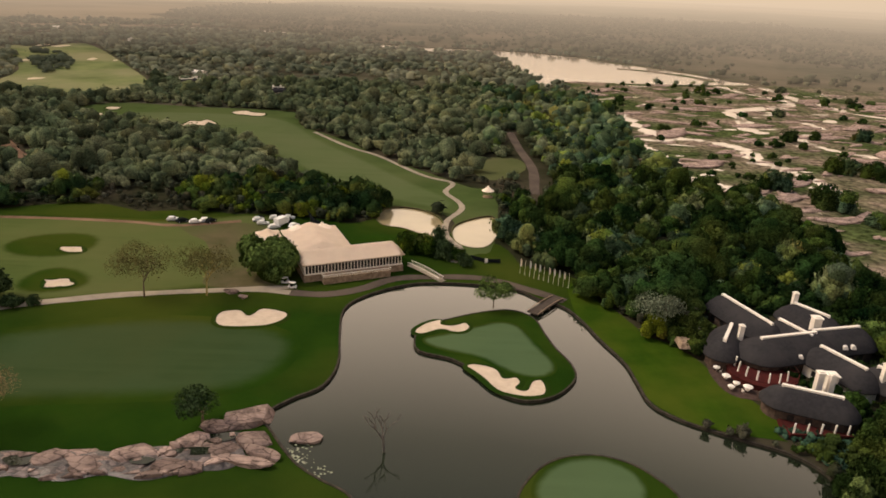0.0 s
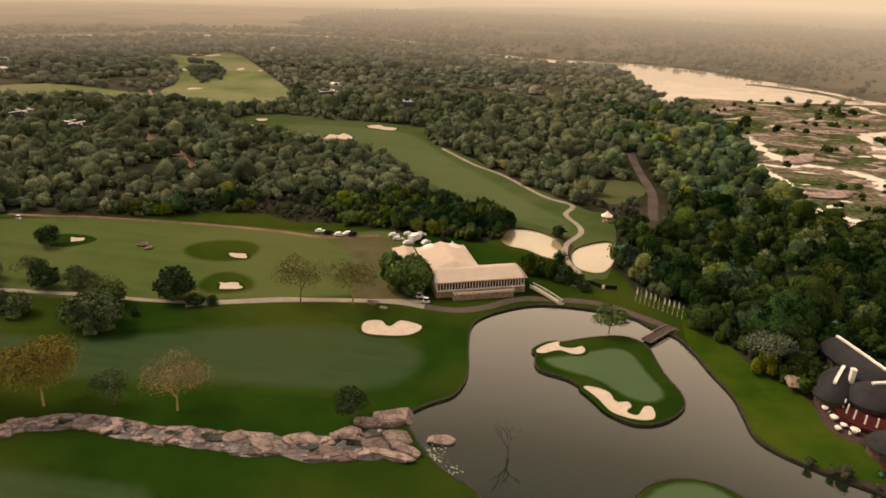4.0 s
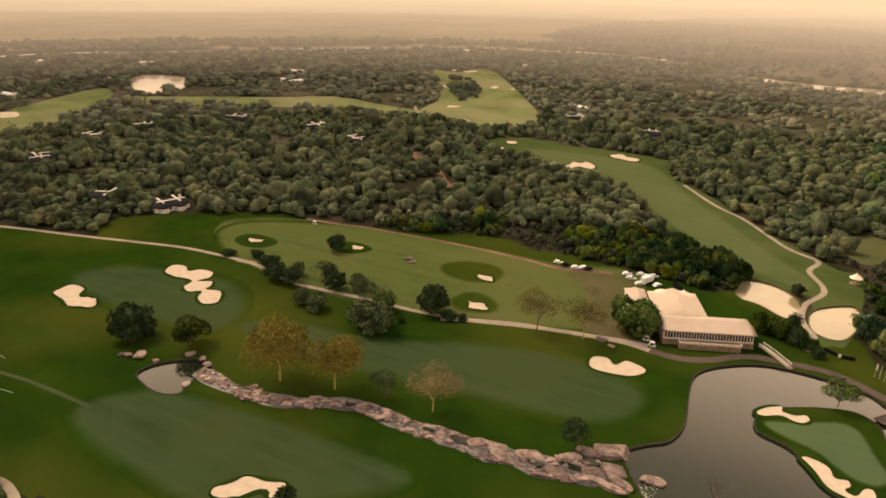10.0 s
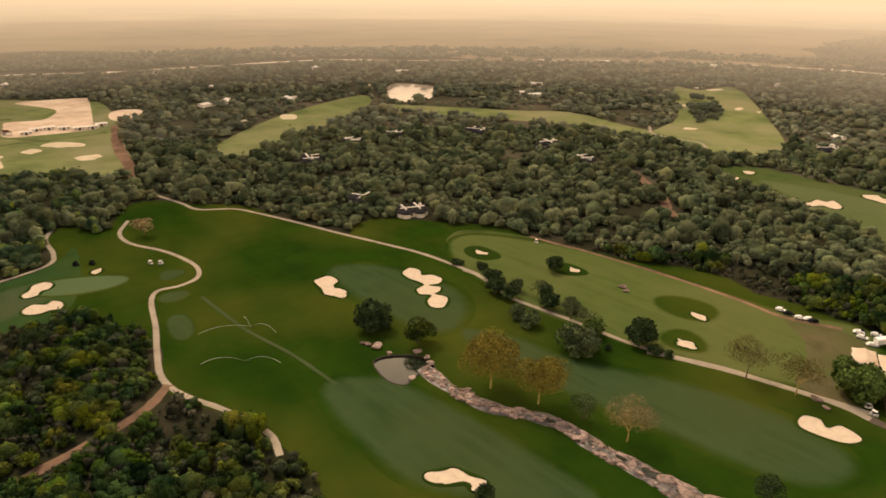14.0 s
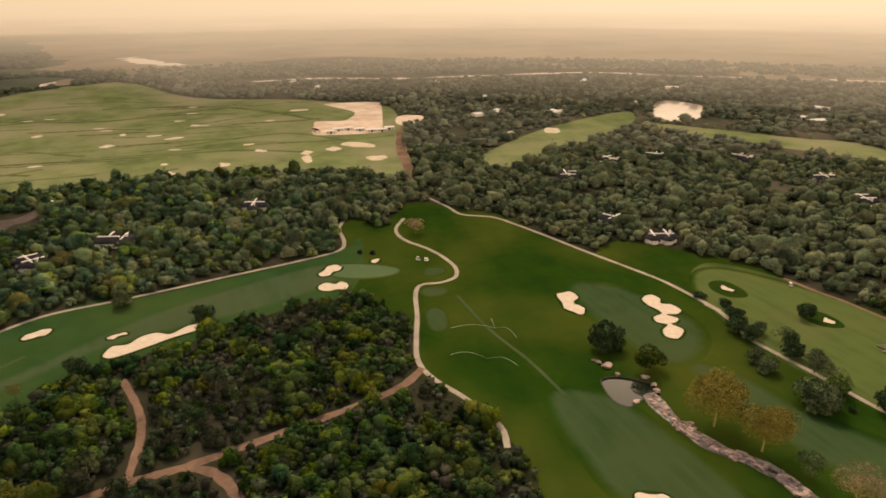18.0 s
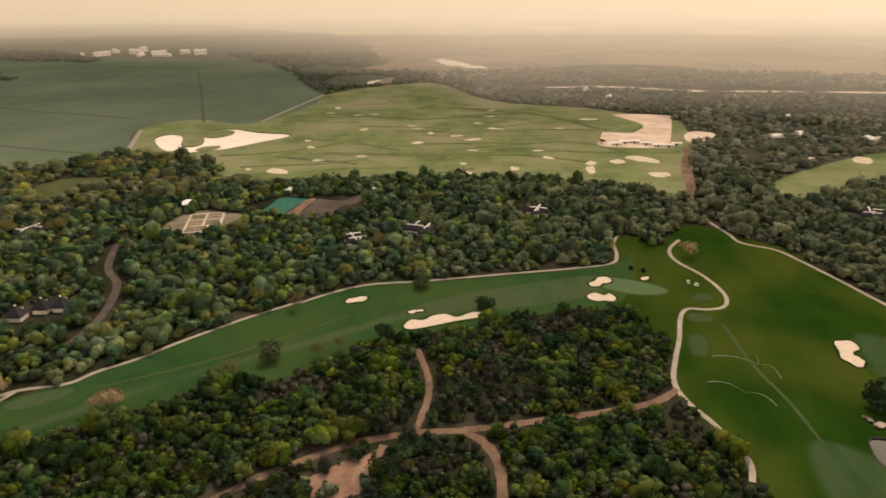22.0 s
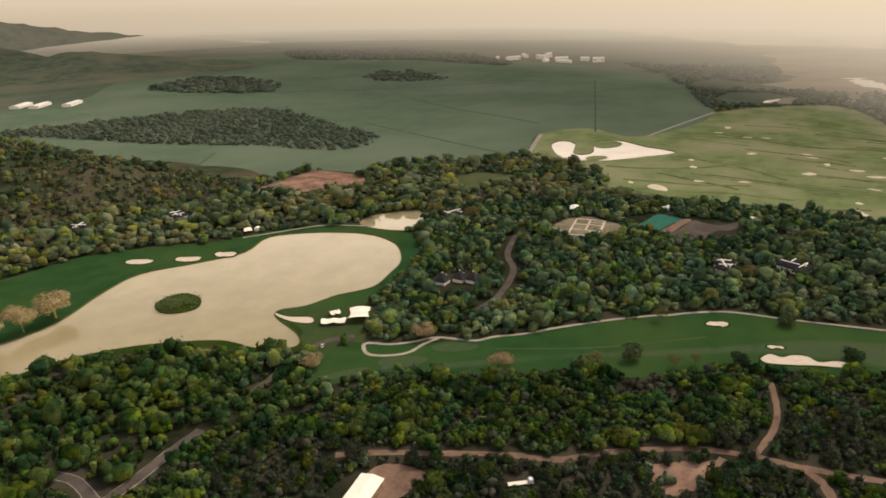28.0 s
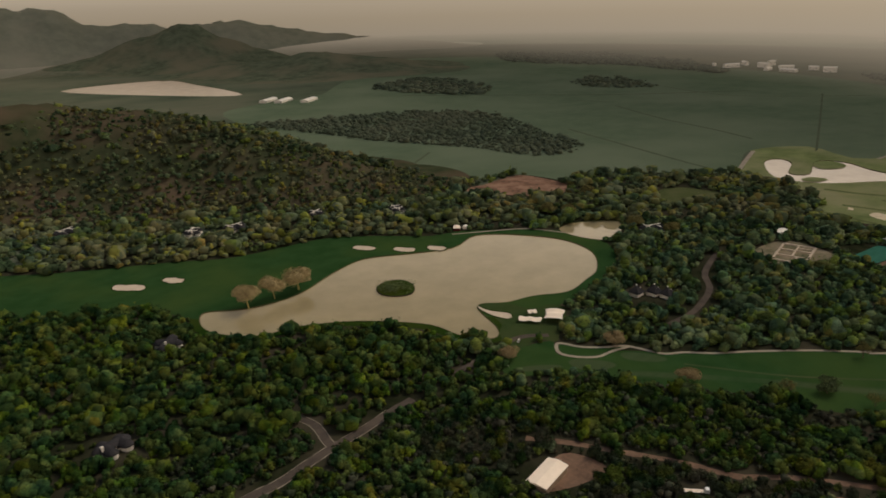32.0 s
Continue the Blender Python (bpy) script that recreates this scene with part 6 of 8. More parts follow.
# woods standing in the far fields
for n in ("field_wood_b", "field_wood_c", "reservoir_wood", "far_wood_a", "far_wood_b", "far_wood_c"):
    lp = RINGS[n]
    lo, hi = lp.min(0), lp.max(0)
    gx, gy = np.meshgrid(np.arange(lo[0], hi[0], 15.0), np.arange(lo[1], hi[1], 15.0))
    gx, gy = [(q + RNG.uniform(-7, 7, q.shape)).ravel() for q in (gx, gy)]
    ok = inside(lp, gx, gy) & (np.hypot(gx, gy) > 1450) & ~inside(RINGS["reservoir"], gx, gy)
    if ok.any():
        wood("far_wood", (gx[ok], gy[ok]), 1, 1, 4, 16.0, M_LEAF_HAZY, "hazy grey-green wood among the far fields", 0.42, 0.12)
# the tall riverine trees behind the lodge and along the river
g = np.meshgrid(np.arange(10, 260, 8.5), np.arange(80, 420, 8.5))
tx, ty = [(q + RNG.uniform(-3.5, 3.5, q.shape)).ravel() for q in g]
ok = inside(RINGS["tall_wood"], tx, ty) & is_bush(tx, ty, 3.0) & ~inside(RINGS["lodge_lawn"], tx, ty)
kind_ = RNG.uniform(0, 1, tx.shape)
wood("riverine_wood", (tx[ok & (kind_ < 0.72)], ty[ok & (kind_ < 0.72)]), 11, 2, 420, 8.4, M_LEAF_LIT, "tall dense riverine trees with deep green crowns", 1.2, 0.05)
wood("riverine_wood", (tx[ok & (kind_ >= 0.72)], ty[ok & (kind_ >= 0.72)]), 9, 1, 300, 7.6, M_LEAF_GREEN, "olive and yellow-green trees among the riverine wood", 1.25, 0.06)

# ---- small builders for things ----


def empty(name, x, y, z=0.0, yaw=0.0):
    ob = new(name)
    ob.matrix_world = pose(x, y, z, 0, 0, yaw)
    return ob


def box(bm, x0, x1, y0, y1, z0, z1, taper=0.0):
    """A box between two corners; its top may be drawn in."""
    v = [bm.verts.new(p) for p in ((x0, y0, z0), (x1, y0, z0), (x1, y1, z0), (x0, y1, z0))]
    t = taper
    u = [bm.verts.new(p) for p in ((x0 + t, y0 + t, z1), (x1 - t, y0 + t, z1), (x1 - t, y1 - t, z1), (x0 + t, y1 - t, z1))]
    bm.faces.new(v[::-1])
    bm.faces.new(u)
    for i in range(4):
        bm.faces.new((v[i], v[(i + 1) % 4], u[(i + 1) % 4], u[i]))
    return bm


def boxes(*sizes):
    bm = bmesh.new()
    for s in sizes:
        box(bm, *s)
    return bm


def tube(bm, p, q, r0, r1, n=6):
    """A tapered round bar from p to q."""
    p, q = Vector(p), Vector(q)
    d = (q - p).normalized()
    u = d.orthogonal().normalized()
    w = d.cross(u)
    rows = [[bm.verts.new(c + (u * math.cos(a) + w * math.sin(a)) * r) for a in [2 * math.pi * i / n for i in range(n)]] for c, r in ((p, r0), (q, r1))]
    for i in range(n):
        bm.faces.new((rows[0][i], rows[0][(i + 1) % n], rows[1][(i + 1) % n], rows[1][i]))
    bm.faces.new(rows[1])
    bm.faces.new(rows[0][::-1])
    return bm


def lathe(bm, x, y, rows, n=16):
    """Rings of radius r at height z round an upright axis."""
    made = [[bm.verts.new((x + r * math.cos(2 * math.pi * i / n), y + r * math.sin(2 * math.pi * i / n), z)) for i in range(n)] for r, z in rows]
    for a, b in zip(made[:-1], made[1:]):
        for i in range(n):
            bm.faces.new((a[i], a[(i + 1) % n], b[(i + 1) % n], b[i]))
    bm.faces.new(made[-1])
    bm.faces.new(made[0][::-1])
    return bm


def stadium(length, w, n=10):
    """Outline of a bar of that length with round ends, along x from 0."""
    out = [(length + w * math.sin(a), -w * math.cos(a)) for a in np.linspace(0, math.pi, n)]
    out += [(-w * math.sin(a), w * math.cos(a)) for a in np.linspace(0, math.pi, n)]
    return out


def thatch(length, half, ridge, eave, n=10):
    """A thick thatched roof, round at both ends, along x."""
    bm = bmesh.new()
    rows = []
    for s, z in ((0.90, eave - 0.1), (1.0, eave), (0.98, eave + 0.35), (0.72, eave + 0.35 + (ridge - eave) * 0.40), (0.38, eave + 0.3 + (ridge - eave) * 0.75), (0.06, ridge)):
        rows.append([bm.verts.new((x, y, z)) for x, y in stadium(length, half * s, n)])
    k = len(rows[0])
    for a, b in zip(rows[:-1], rows[1:]):
        for i in range(k):
            f = bm.faces.new((a[i], a[(i + 1) % k], b[(i + 1) % k], b[i]))
            f.smooth = True
    bm.faces.new(rows[-1])
    bm.faces.new(rows[0][::-1])
    return bm


def round_wall(length, half, z0, z1, n=10):
    bm = bmesh.new()
    rows = [[bm.verts.new((x, y, z)) for x, y in stadium(length, half, n)] for z in (z0, z1)]
    k = len(rows[0])
    for i in range(k):
        bm.faces.new((rows[0][i], rows[0][(i + 1) % k], rows[1][(i + 1) % k], rows[1][i]))
    bm.faces.new(rows[1])
    return bm


def wing(root, p0, p1, half, ridge, eave, cap=True, base=0.0, plaster=None, cap_w=0.42):
    """One wing of a thatched house between two ridge ends, in the house's own frame: walls, windows, roof and white ridge."""
    d = Vector((p1[0] - p0[0], p1[1] - p0[1], 0))
    m = pose(p0[0], p0[1], base, 0, 0, math.degrees(math.atan2(d.y, d.x)))
    length = d.length
    wall = part("wall", round_wall(length, half * 0.82, 0.0, eave + 0.15), plaster or M_WHITE, root)
    roof = part("roof", thatch(length, half, ridge, eave), M_THATCH, root, "dark grey thatch")
    obs = [wall, roof]
    for ob in obs:
        ob.matrix_basis = m
    if cap:
        bm = boxes((-0.4 - cap_w, length + 0.4 + cap_w, -cap_w, cap_w, ridge - 0.4, ridge + 0.4))
        part("ridge_cap", bm, M_WHITE, roof, "white plastered ridge")
    for side in (-1, 1):
        k = max(1, int(length / 3.2))
        for i in range(k):
            x = length * (i + 0.5) / k
            y = side * half * 0.82
            part("window", boxes((x - 0.7, x + 0.7, y - 0.06, y + 0.06, 0.8, min(2.3, eave - 0.2))), M_GLASS, wall, "dark window")
    return roof


def chimney(root, x, y, z0, z1, w=1.0):
    bm = boxes((x - w / 2, x + w / 2, y - w / 2, y + w / 2, z0, z1 - 0.5), (x - w * 0.62, x + w * 0.62, y - w * 0.62, y + w * 0.62, z1 - 0.5, z1 - 0.25), (x - w * 0.35, x + w * 0.35, y - w * 0.35, y + w * 0.35, z1 - 0.25, z1))
    return part("chimney", bm, M_WHITE, root, "white plastered chimney")


# ---- the lodge by the lake ----
LX, LY = LODGE_AT
lodge = tagged(empty("lodge", LX, LY), "rambling white lodge with dark thatched roofs and white ridges", "lodge")
WINGS = [((83.2, 189.8), (89.5, 172.5), 5.2, 7.4, 3.2), ((78.6, 171.5), (73.8, 162.8), 5.0, 6.9, 3.0), ((83.4, 162.3), (98.3, 166.7), 7.0, 8.0, 3.6),
         ((93.2, 174.1), (97.0, 166.0), 4.5, 7.7, 3.4), ((102.6, 185.4), (107.6, 178.2), 5.6, 7.6, 3.2), ((99.7, 168.4), (112.3, 171.5), 6.2, 7.8, 3.2),
         ((97.6, 159.6), (102.5, 149.7), 5.0, 7.5, 3.4), ((79.9, 140.9), (90.2, 136.7), 5.2, 7.0, 3.3), ((107.2, 150.6), (113.7, 143.5), 5.2, 7.3, 3.1)]
for k, (p0, p1, half, ridge, eave) in enumerate(WINGS):
    wing(lodge, (p0[0] - LX, p0[1] - LY), (p1[0] - LX, p1[1] - LY), half, ridge, eave - 0.3, plaster=M_WHITE if k == 6 else M_DARK_WALL)
for x, y, z0, z1, w in ((102.9, 187.8, 2, 10.4, 1.3), (101.3, 171.8, 3, 10.4, 2.1), (79.3, 166.6, 2, 9.6, 1.2), (106.4, 147.6, 1, 10.2, 1.3), (90.0, 145.6, 0, 8.6, 1.5), (92.6, 144.9, 0, 8.4, 1.2), (94.5, 148.5, 0, 6.5, 2.4)):
    chimney(lodge, x - LX, y - LY, z0, z1, w)
# dormers like low brows in the thatch
for x, y in ((92.0, 159.3), (94.6, 159.9), (106.5, 165.2), (108.8, 165.6)):
    part("dormer", boxes((x - LX - 0.7, x - LX + 0.7, y - LY - 0.8, y - LY + 0.8, 4.4, 5.3, 0.25)), M_WHITE, lodge, "white dormer window")
# curved timber deck with posts under the main roof, and a terrace under the near roof
bm = bmesh.new()
lathe(bm, 82.0 - LX, 157.0 - LY, [(8.4, 0.0), (8.4, 1.5), (8.7, 1.5), (8.7, 1.75)], 28)
deck = part("deck", bm, M_DECK, lodge, "dark red timber deck, rounded")
bm = bmesh.new()
for i in range(28):
    a = 2 * math.pi * i / 28
    tube(bm, (82 - LX + 8.5 * math.cos(a), 157 - LY + 8.5 * math.sin(a), 1.7), (82 - LX + 8.5 * math.cos(a), 157 - LY + 8.5 * math.sin(a), 2.7), 0.05, 0.05, 4)
lathe(bm, 82 - LX, 157 - LY, [(8.55, 2.65), (8.55, 2.75), (8.4, 2.75), (8.4, 2.65)], 28).faces.ensure_lookup_table()
bmesh.ops.delete(bm, geom=[f for f in bm.faces if len(f.verts) > 20], context="FACES_ONLY")
part("railing", bm, M_DECK, deck, "dark red railing")
for i in range(7):
    a = math.radians(165 + i * 24)
    part("column", tube(bmesh.new(), (82 - LX + 6.6 * math.cos(a), 157 - LY + 6.6 * math.sin(a), 1.7), (82 - LX + 6.4 * math.cos(a), 157 - LY + 6.4 * math.sin(a), 4.4), 0.22, 0.2, 8), M_WHITE, lodge, "white column")
terrace = part("terrace", boxes((-14.5, -1.0, -32.6, -26.0, 0.0, 0.7)), M_DECK, lodge, "dark red terrace floor")
terrace.rotation_euler = (0, 0, radians(0))
part("terrace_wall", boxes((-14.8, -0.7, -33.0, -32.6, 0.0, 1.5), (-14.8, -14.5, -32.6, -27.0, 0.0, 1.5)), M_DECK, lodge, "low dark red terrace wall")
for i in range(5):
    part("column", tube(bmesh.new(), (-13.6 + 3 * i, -32.0, 0.6), (-13.6 + 3 * i, -32.0, 3.6), 0.24, 0.2, 8), M_WHITE, lodge, "white column")
part("tiled_roof", boxes((63.6 - LX, 68.2 - LX, 165.5 - LY, 171.5 - LY, 2.2, 3.4, 0.9)), M_STONE, lodge, "small red-brown tiled roof")


def parasol(x, y, s=1.0):
    ob = tagged(empty("parasol", x, y), "white garden parasol standing over a cafe table", "parasol", "parasols on the lodge terrace")
    part("pole", tube(bmesh.new(), (0, 0, 0), (0, 0, 2.5 * s), 0.05, 0.04, 6), M_WHITE, ob)
    part("canopy", lathe(bmesh.new(), 0, 0, [(1.6 * s, 2.05 * s), (1.65 * s, 2.15 * s), (0.9 * s, 2.5 * s), (0.05, 2.75 * s)], 8), M_WHITE, ob, "white canvas canopy")
    part("table", lathe(bmesh.new(), 0, 0, [(0.08, 0.0), (0.08, 0.68), (0.6, 0.7), (0.6, 0.75)], 10), M_WHITE, ob)
    return ob


for x, y, s in ((72.0, 154.1, 1.1), (75.4, 148.9, 1.2), (71.2, 158.6, 0.9), (71.6, 149.5, 0.9), (73.5, 151.2, 0.9), (78.6, 147.4, 0.8)):
    parasol(x, y, s * 0.62)


def garden_chair(x, y, yaw):
    ob = tagged(empty("garden_chair", x, y, 0, yaw), "white garden chair on the lodge terrace", "chair", "chairs on the lodge terrace")
    part("seat", boxes((-0.26, 0.26, -0.26, 0.26, 0.40, 0.46)), M_WHITE, ob)
    part("backrest", boxes((-0.26, 0.26, 0.22, 0.27, 0.46, 0.95)), M_WHITE, ob)
    for sx in (-0.22, 0.22):
        for sy in (-0.22, 0.22):
            part("leg", boxes((sx - 0.025, sx + 0.025, sy - 0.025, sy + 0.025, 0.0, 0.4)), M_WHITE, ob)
    return ob


first = garden_chair(72.9, 155.0, 20)
for i in range(17):
    c = ((72.0, 154.1), (75.4, 148.9), (71.2, 158.6), (71.6, 149.5), (73.5, 151.2), (78.6, 147.4))[i % 6]
    a = 1.3 + i * 2.1
    copy_thing(first, pose(c[0] + 1.15 * math.cos(a), c[1] + 1.15 * math.sin(a), 0, 0, 0, math.degrees(a) - 90))
structure("paving", filled("paving", ring([(69, 157), (71, 147), (80, 145), (86, 148), (80, 165), (72, 166)], 4), [], 0.14, M_PAVING), "brown stone paving of the lodge terrace", "paving")

# ---- the clubhouse marquee ----
club = tagged(empty("marquee", -43.2, 202.6, 0, 23.5), "long cream marquee clubhouse on a stone base beside the lake", "marquee")
part("stone_base", boxes((0, 33, 0.4, 13, 0, 2.3), (0, 18, 13, 34, 0, 1.8)), M_STONE, club, "rough brown stone base")
part("terrace", boxes((5.5, 27.5, -3.0, 0.4, 0, 2.3)), M_STONE, club, "stone terrace wall")
part("inner_wall", boxes((0.9, 32.2, 1.6, 12.4, 2.3, 5.9), (0.9, 17, 12.4, 33, 1.8, 6.1)), M_GLASS, club, "dark glazing")
for i in range(31):
    x = 0.5 + i * 32 / 30
    part("post", boxes((x - 0.12, x + 0.12, 0.7, 0.95, 2.3, 5.8)), M_WHITE, club)
for i in range(26):
    y = 1.5 + i * 1.2
    part("post", boxes((0.45, 0.68, y - 0.1, y + 0.1, 2.1, 5.8)), M_WHITE, club)
part("sill", boxes((0.3, 32.9, 0.55, 0.69, 2.3, 2.75), (0.3, 32.9, 0.52, 0.69, 5.45, 5.85), (0.28, 0.44, 0.7, 32, 2.1, 2.5)), M_WHITE, club, "white rails along the front")
bm = boxes((5.3, 27.7, -3.15, -3.0, 3.05, 3.25), (5.3, 5.45, -3.0, 0.4, 3.05, 3.25), (27.55, 27.7, -3.0, 0.4, 3.05, 3.25))
for i in range(41):
    box(bm, 5.4 + i * 0.55, 5.52 + i * 0.55, -3.12, -3.04, 2.3, 3.05)
part("balustrade", bm, M_WHITE, club, "white balustrade")


def tent_roof(x0, x1, y0, y1, eave, ridge, along_x, sag=0.35, n=8, hips=2.0):
    """A canvas roof over a rectangle: it sweeps up to a ridge, hipped at its ends."""
    bm = bmesh.new()
    half = (y1 - y0) / 2 if along_x else (x1 - x0) / 2
    length = (x1 - x0) if along_x else (y1 - y0)
    grid = []
    for i in range(n * 2 + 1):
        row = []
        v = -1 + i / n
        for j in range(17):
            u = j / 16 * length
            end = min(u, length - u) / hips
            h = (1 - abs(v)) ** 1.15 * min(1.0, 0.25 + end) * (ridge - eave)
            h += 0.12 * math.sin(u * 2.0) * (1 - abs(v)) * sag
            p = (x0 + u, (y0 + y1) / 2 + v * half, eave + h) if along_x else ((x0 + x1) / 2 + v * half, y0 + u, eave + h)
            row.append(bm.verts.new(p))
        grid.append(row)
    for a, b in zip(grid[:-1], grid[1:]):
        for j in range(16):
            bm.faces.new((a[j], a[j + 1], b[j + 1], b[j])).smooth = True
    bmesh.ops.solidify(bm, geom=bm.faces[:], thickness=0.12)
    return bm


part("roof", tent_roof(-0.5, 33.6, -0.3, 14.0, 5.8, 8.3, True), M_TENT, club, "cream canvas roof of the front wing")
part("roof", tent_roof(-0.8, 19.0, 10.5, 35.0, 5.9, 8.5, False), M_TENT, club, "cream canvas roof of the rear wing")
for px_, py_, top_ in ((5.0, 32.5, 8.3), (13.5, 32.0, 8.8)):
    part("peak", lathe(bmesh.new(), px_, py_, [(3.4, 6.6), (1.7, 7.5), (0.7, 8.0), (0.12, top_)], 12), M_TENT, club, "pointed canvas peak")
part("annexe_roof", tent_roof(-9.0, -0.5, 28.0, 41.0, 4.0, 5.6, False), M_TENT, club, "lower cream canvas annexe")
part("annexe", boxes((-8.6, -0.9, 28.4, 40.6, 0, 4.1)), M_WHITE, club, "white annexe wall")

spire = tagged(empty("conifer", -44.8, 248.0), "narrow nearly black conifer behind the marquee", "tree")
part("trunk", tube(bmesh.new(), (0, 0, 0), (0, 0, 3), 0.25, 0.2, 8), M_BARK, spire)
cv, cf = bushy(np.random.default_rng(3), 8, 2, 160, 0.05)
cone = np.clip(1.12 - cv[:, 2:3], 0.06, 1.0)
part("crown", fast_mesh("crown", np.c_[cv[:, 0] * cone[:, 0] * 3.4 - cv[:, 2] * 6.2, cv[:, 1] * cone[:, 0] * 3.4 - cv[:, 2] * 0.0, cv[:, 2] * 9.4], cf, M_BLACK), None, spire, "dense nearly black needles")

# footbridge with white rails from the marquee to the path
fb = tagged(empty("footbridge", -11.0, 217.5, 0, -38), "arched footbridge with white rails", "footbridge")
bm = bmesh.new()
for i in range(14):
    z = 1.9 - 1.75 * (i / 13) ** 1.6
    box(bm, i * 1.05, i * 1.05 + 1.02, -1.1, 1.1, max(0.02, z - 0.35), z)
part("deck", bm, M_PATH, fb, "stepped pale deck")
for y in (-1.1, 1.1):
    bm = bmesh.new()
    for i in range(13):
        z = 1.9 - 1.75 * (i / 13) ** 1.6
        z2 = 1.9 - 1.75 * ((i + 1) / 13) ** 1.6
        tube(bm, (i * 1.05, y, z + 1.05), (i * 1.05 + 1.05, y, z2 + 1.05), 0.11, 0.11, 5)
        tube(bm, (i * 1.05 + 0.5, y, z - 0.1), (i * 1.05 + 0.5, y, z + 0.95), 0.06, 0.06, 4)
    part("railing", bm, M_WHITE, fb, "white timber railing")

# low bridge to the island
ib = tagged(empty("island_bridge", 31.6, 193.2, 0, 53), "low dark bridge between the island and the bank", "bridge")
part("deck", boxes((-7.5, 7.5, -1.7, 1.7, 0.1, 0.45)), M_TAR, ib, "dark deck")
for y in (-1.75, 1.75):
    bm = bmesh.new()
    for i in range(12):
        z = 0.5 + 0.5 * math.sin(math.pi * i / 12)
        z2 = 0.5 + 0.5 * math.sin(math.pi * (i + 1) / 12)
        tube(bm, (-7.5 + i * 1.25, y, z), (-6.25 + i * 1.25, y, z2), 0.17, 0.17, 5)
    part("parapet", bm, M_STONE, ib, "low stone parapet")
for x in (-4, 0, 4):
    part("pier", boxes((x - 0.4, x + 0.4, -1.5, 1.5, -1.2, 0.1)), M_STONE, ib)

# black sign wall on the lawn, bent in the middle, with a white emblem block
sw = tagged(empty("sign_wall", 15.0, 226.0), "black bent sign wall on the lawn with a white emblem", "sign")
w1 = part("panel", boxes((-6.2, 0.0, -0.15, 0.15, 0.2, 1.5)), M_BLACK, sw)
w1.matrix_basis = pose(0, 0, 0, 0, 0, -32)
w2 = part("panel", boxes((0.0, 5.0, -0.15, 0.15, 0.2, 1.5)), M_BLACK, sw)
w2.matrix_basis = pose(0, 0, 0, 0, 0, 4)
part("emblem", boxes((-0.5, 0.5, -0.45, -0.17, 0.25, 1.7)), M_WHITE, sw, "plain white emblem block")

# flagpoles along the lake road
for i in range(11):
    s = i / 10
    x, y = 26.0 + 14.5 * s, 217.5 - 10.5 * s
    fp = tagged(empty("flagpole", x, y), "white flagpole with a drooping pale flag beside the road", "flagpole", "flagpoles along the lake road")
    part("pole", tube(bmesh.new(), (0, 0, 0), (0, 0, 5.6), 0.06, 0.04, 6), M_WHITE, fp)
    if i not in (1, 5, 10):
        bm = bmesh.new()
        rows = []
        for k in range(6):
            z = 5.4 - k * 0.42
            rows.append([bm.verts.new((0.06 + j * 0.13, 0.09 * math.sin(j * 1.9 + k * 0.5 + i), z - j * 0.22)) for j in range(4)])
        for a, b in zip(rows[:-1], rows[1:]):
            for j in range(3):
                bm.faces.new((a[j], a[j + 1], b[j + 1], b[j]))
        part("flag", bm, M_CAR if i % 3 else M_TENT, fp, "pale cloth flag hanging limp")

# thatched gazebo by the upper pond
gz = tagged(empty("gazebo", 19.1, 306.0), "small open gazebo with a cream pointed roof", "gazebo")
for a in range(6):
    t = math.pi / 3 * a
    part("post", tube(bmesh.new(), (1.9 * math.cos(t), 1.9 * math.sin(t), 0), (1.9 * math.cos(t), 1.9 * math.sin(t), 2.9), 0.12, 0.12, 6), M_BARK, gz)
part("roof", lathe(bmesh.new(), 0, 0, [(2.7, 2.8), (2.8, 2.95), (1.5, 3.9), (0.9, 4.3), (0.1, 5.3)], 14), M_TENT, gz, "cream pointed roof")
part("floor", lathe(bmesh.new(), 0, 0, [(2.4, 0.0), (2.4, 0.25)], 14), M_STONE, gz)

# ---- vehicles ----


def car_mesh():
    prof = [(-2.2, 0.35), (-2.25, 0.75), (-1.9, 0.98), (-1.75, 1.0), (-1.35, 1.62), (0.55, 1.66), (1.15, 1.08), (2.05, 0.92), (2.25, 0.7), (2.2, 0.35)]
    return prof


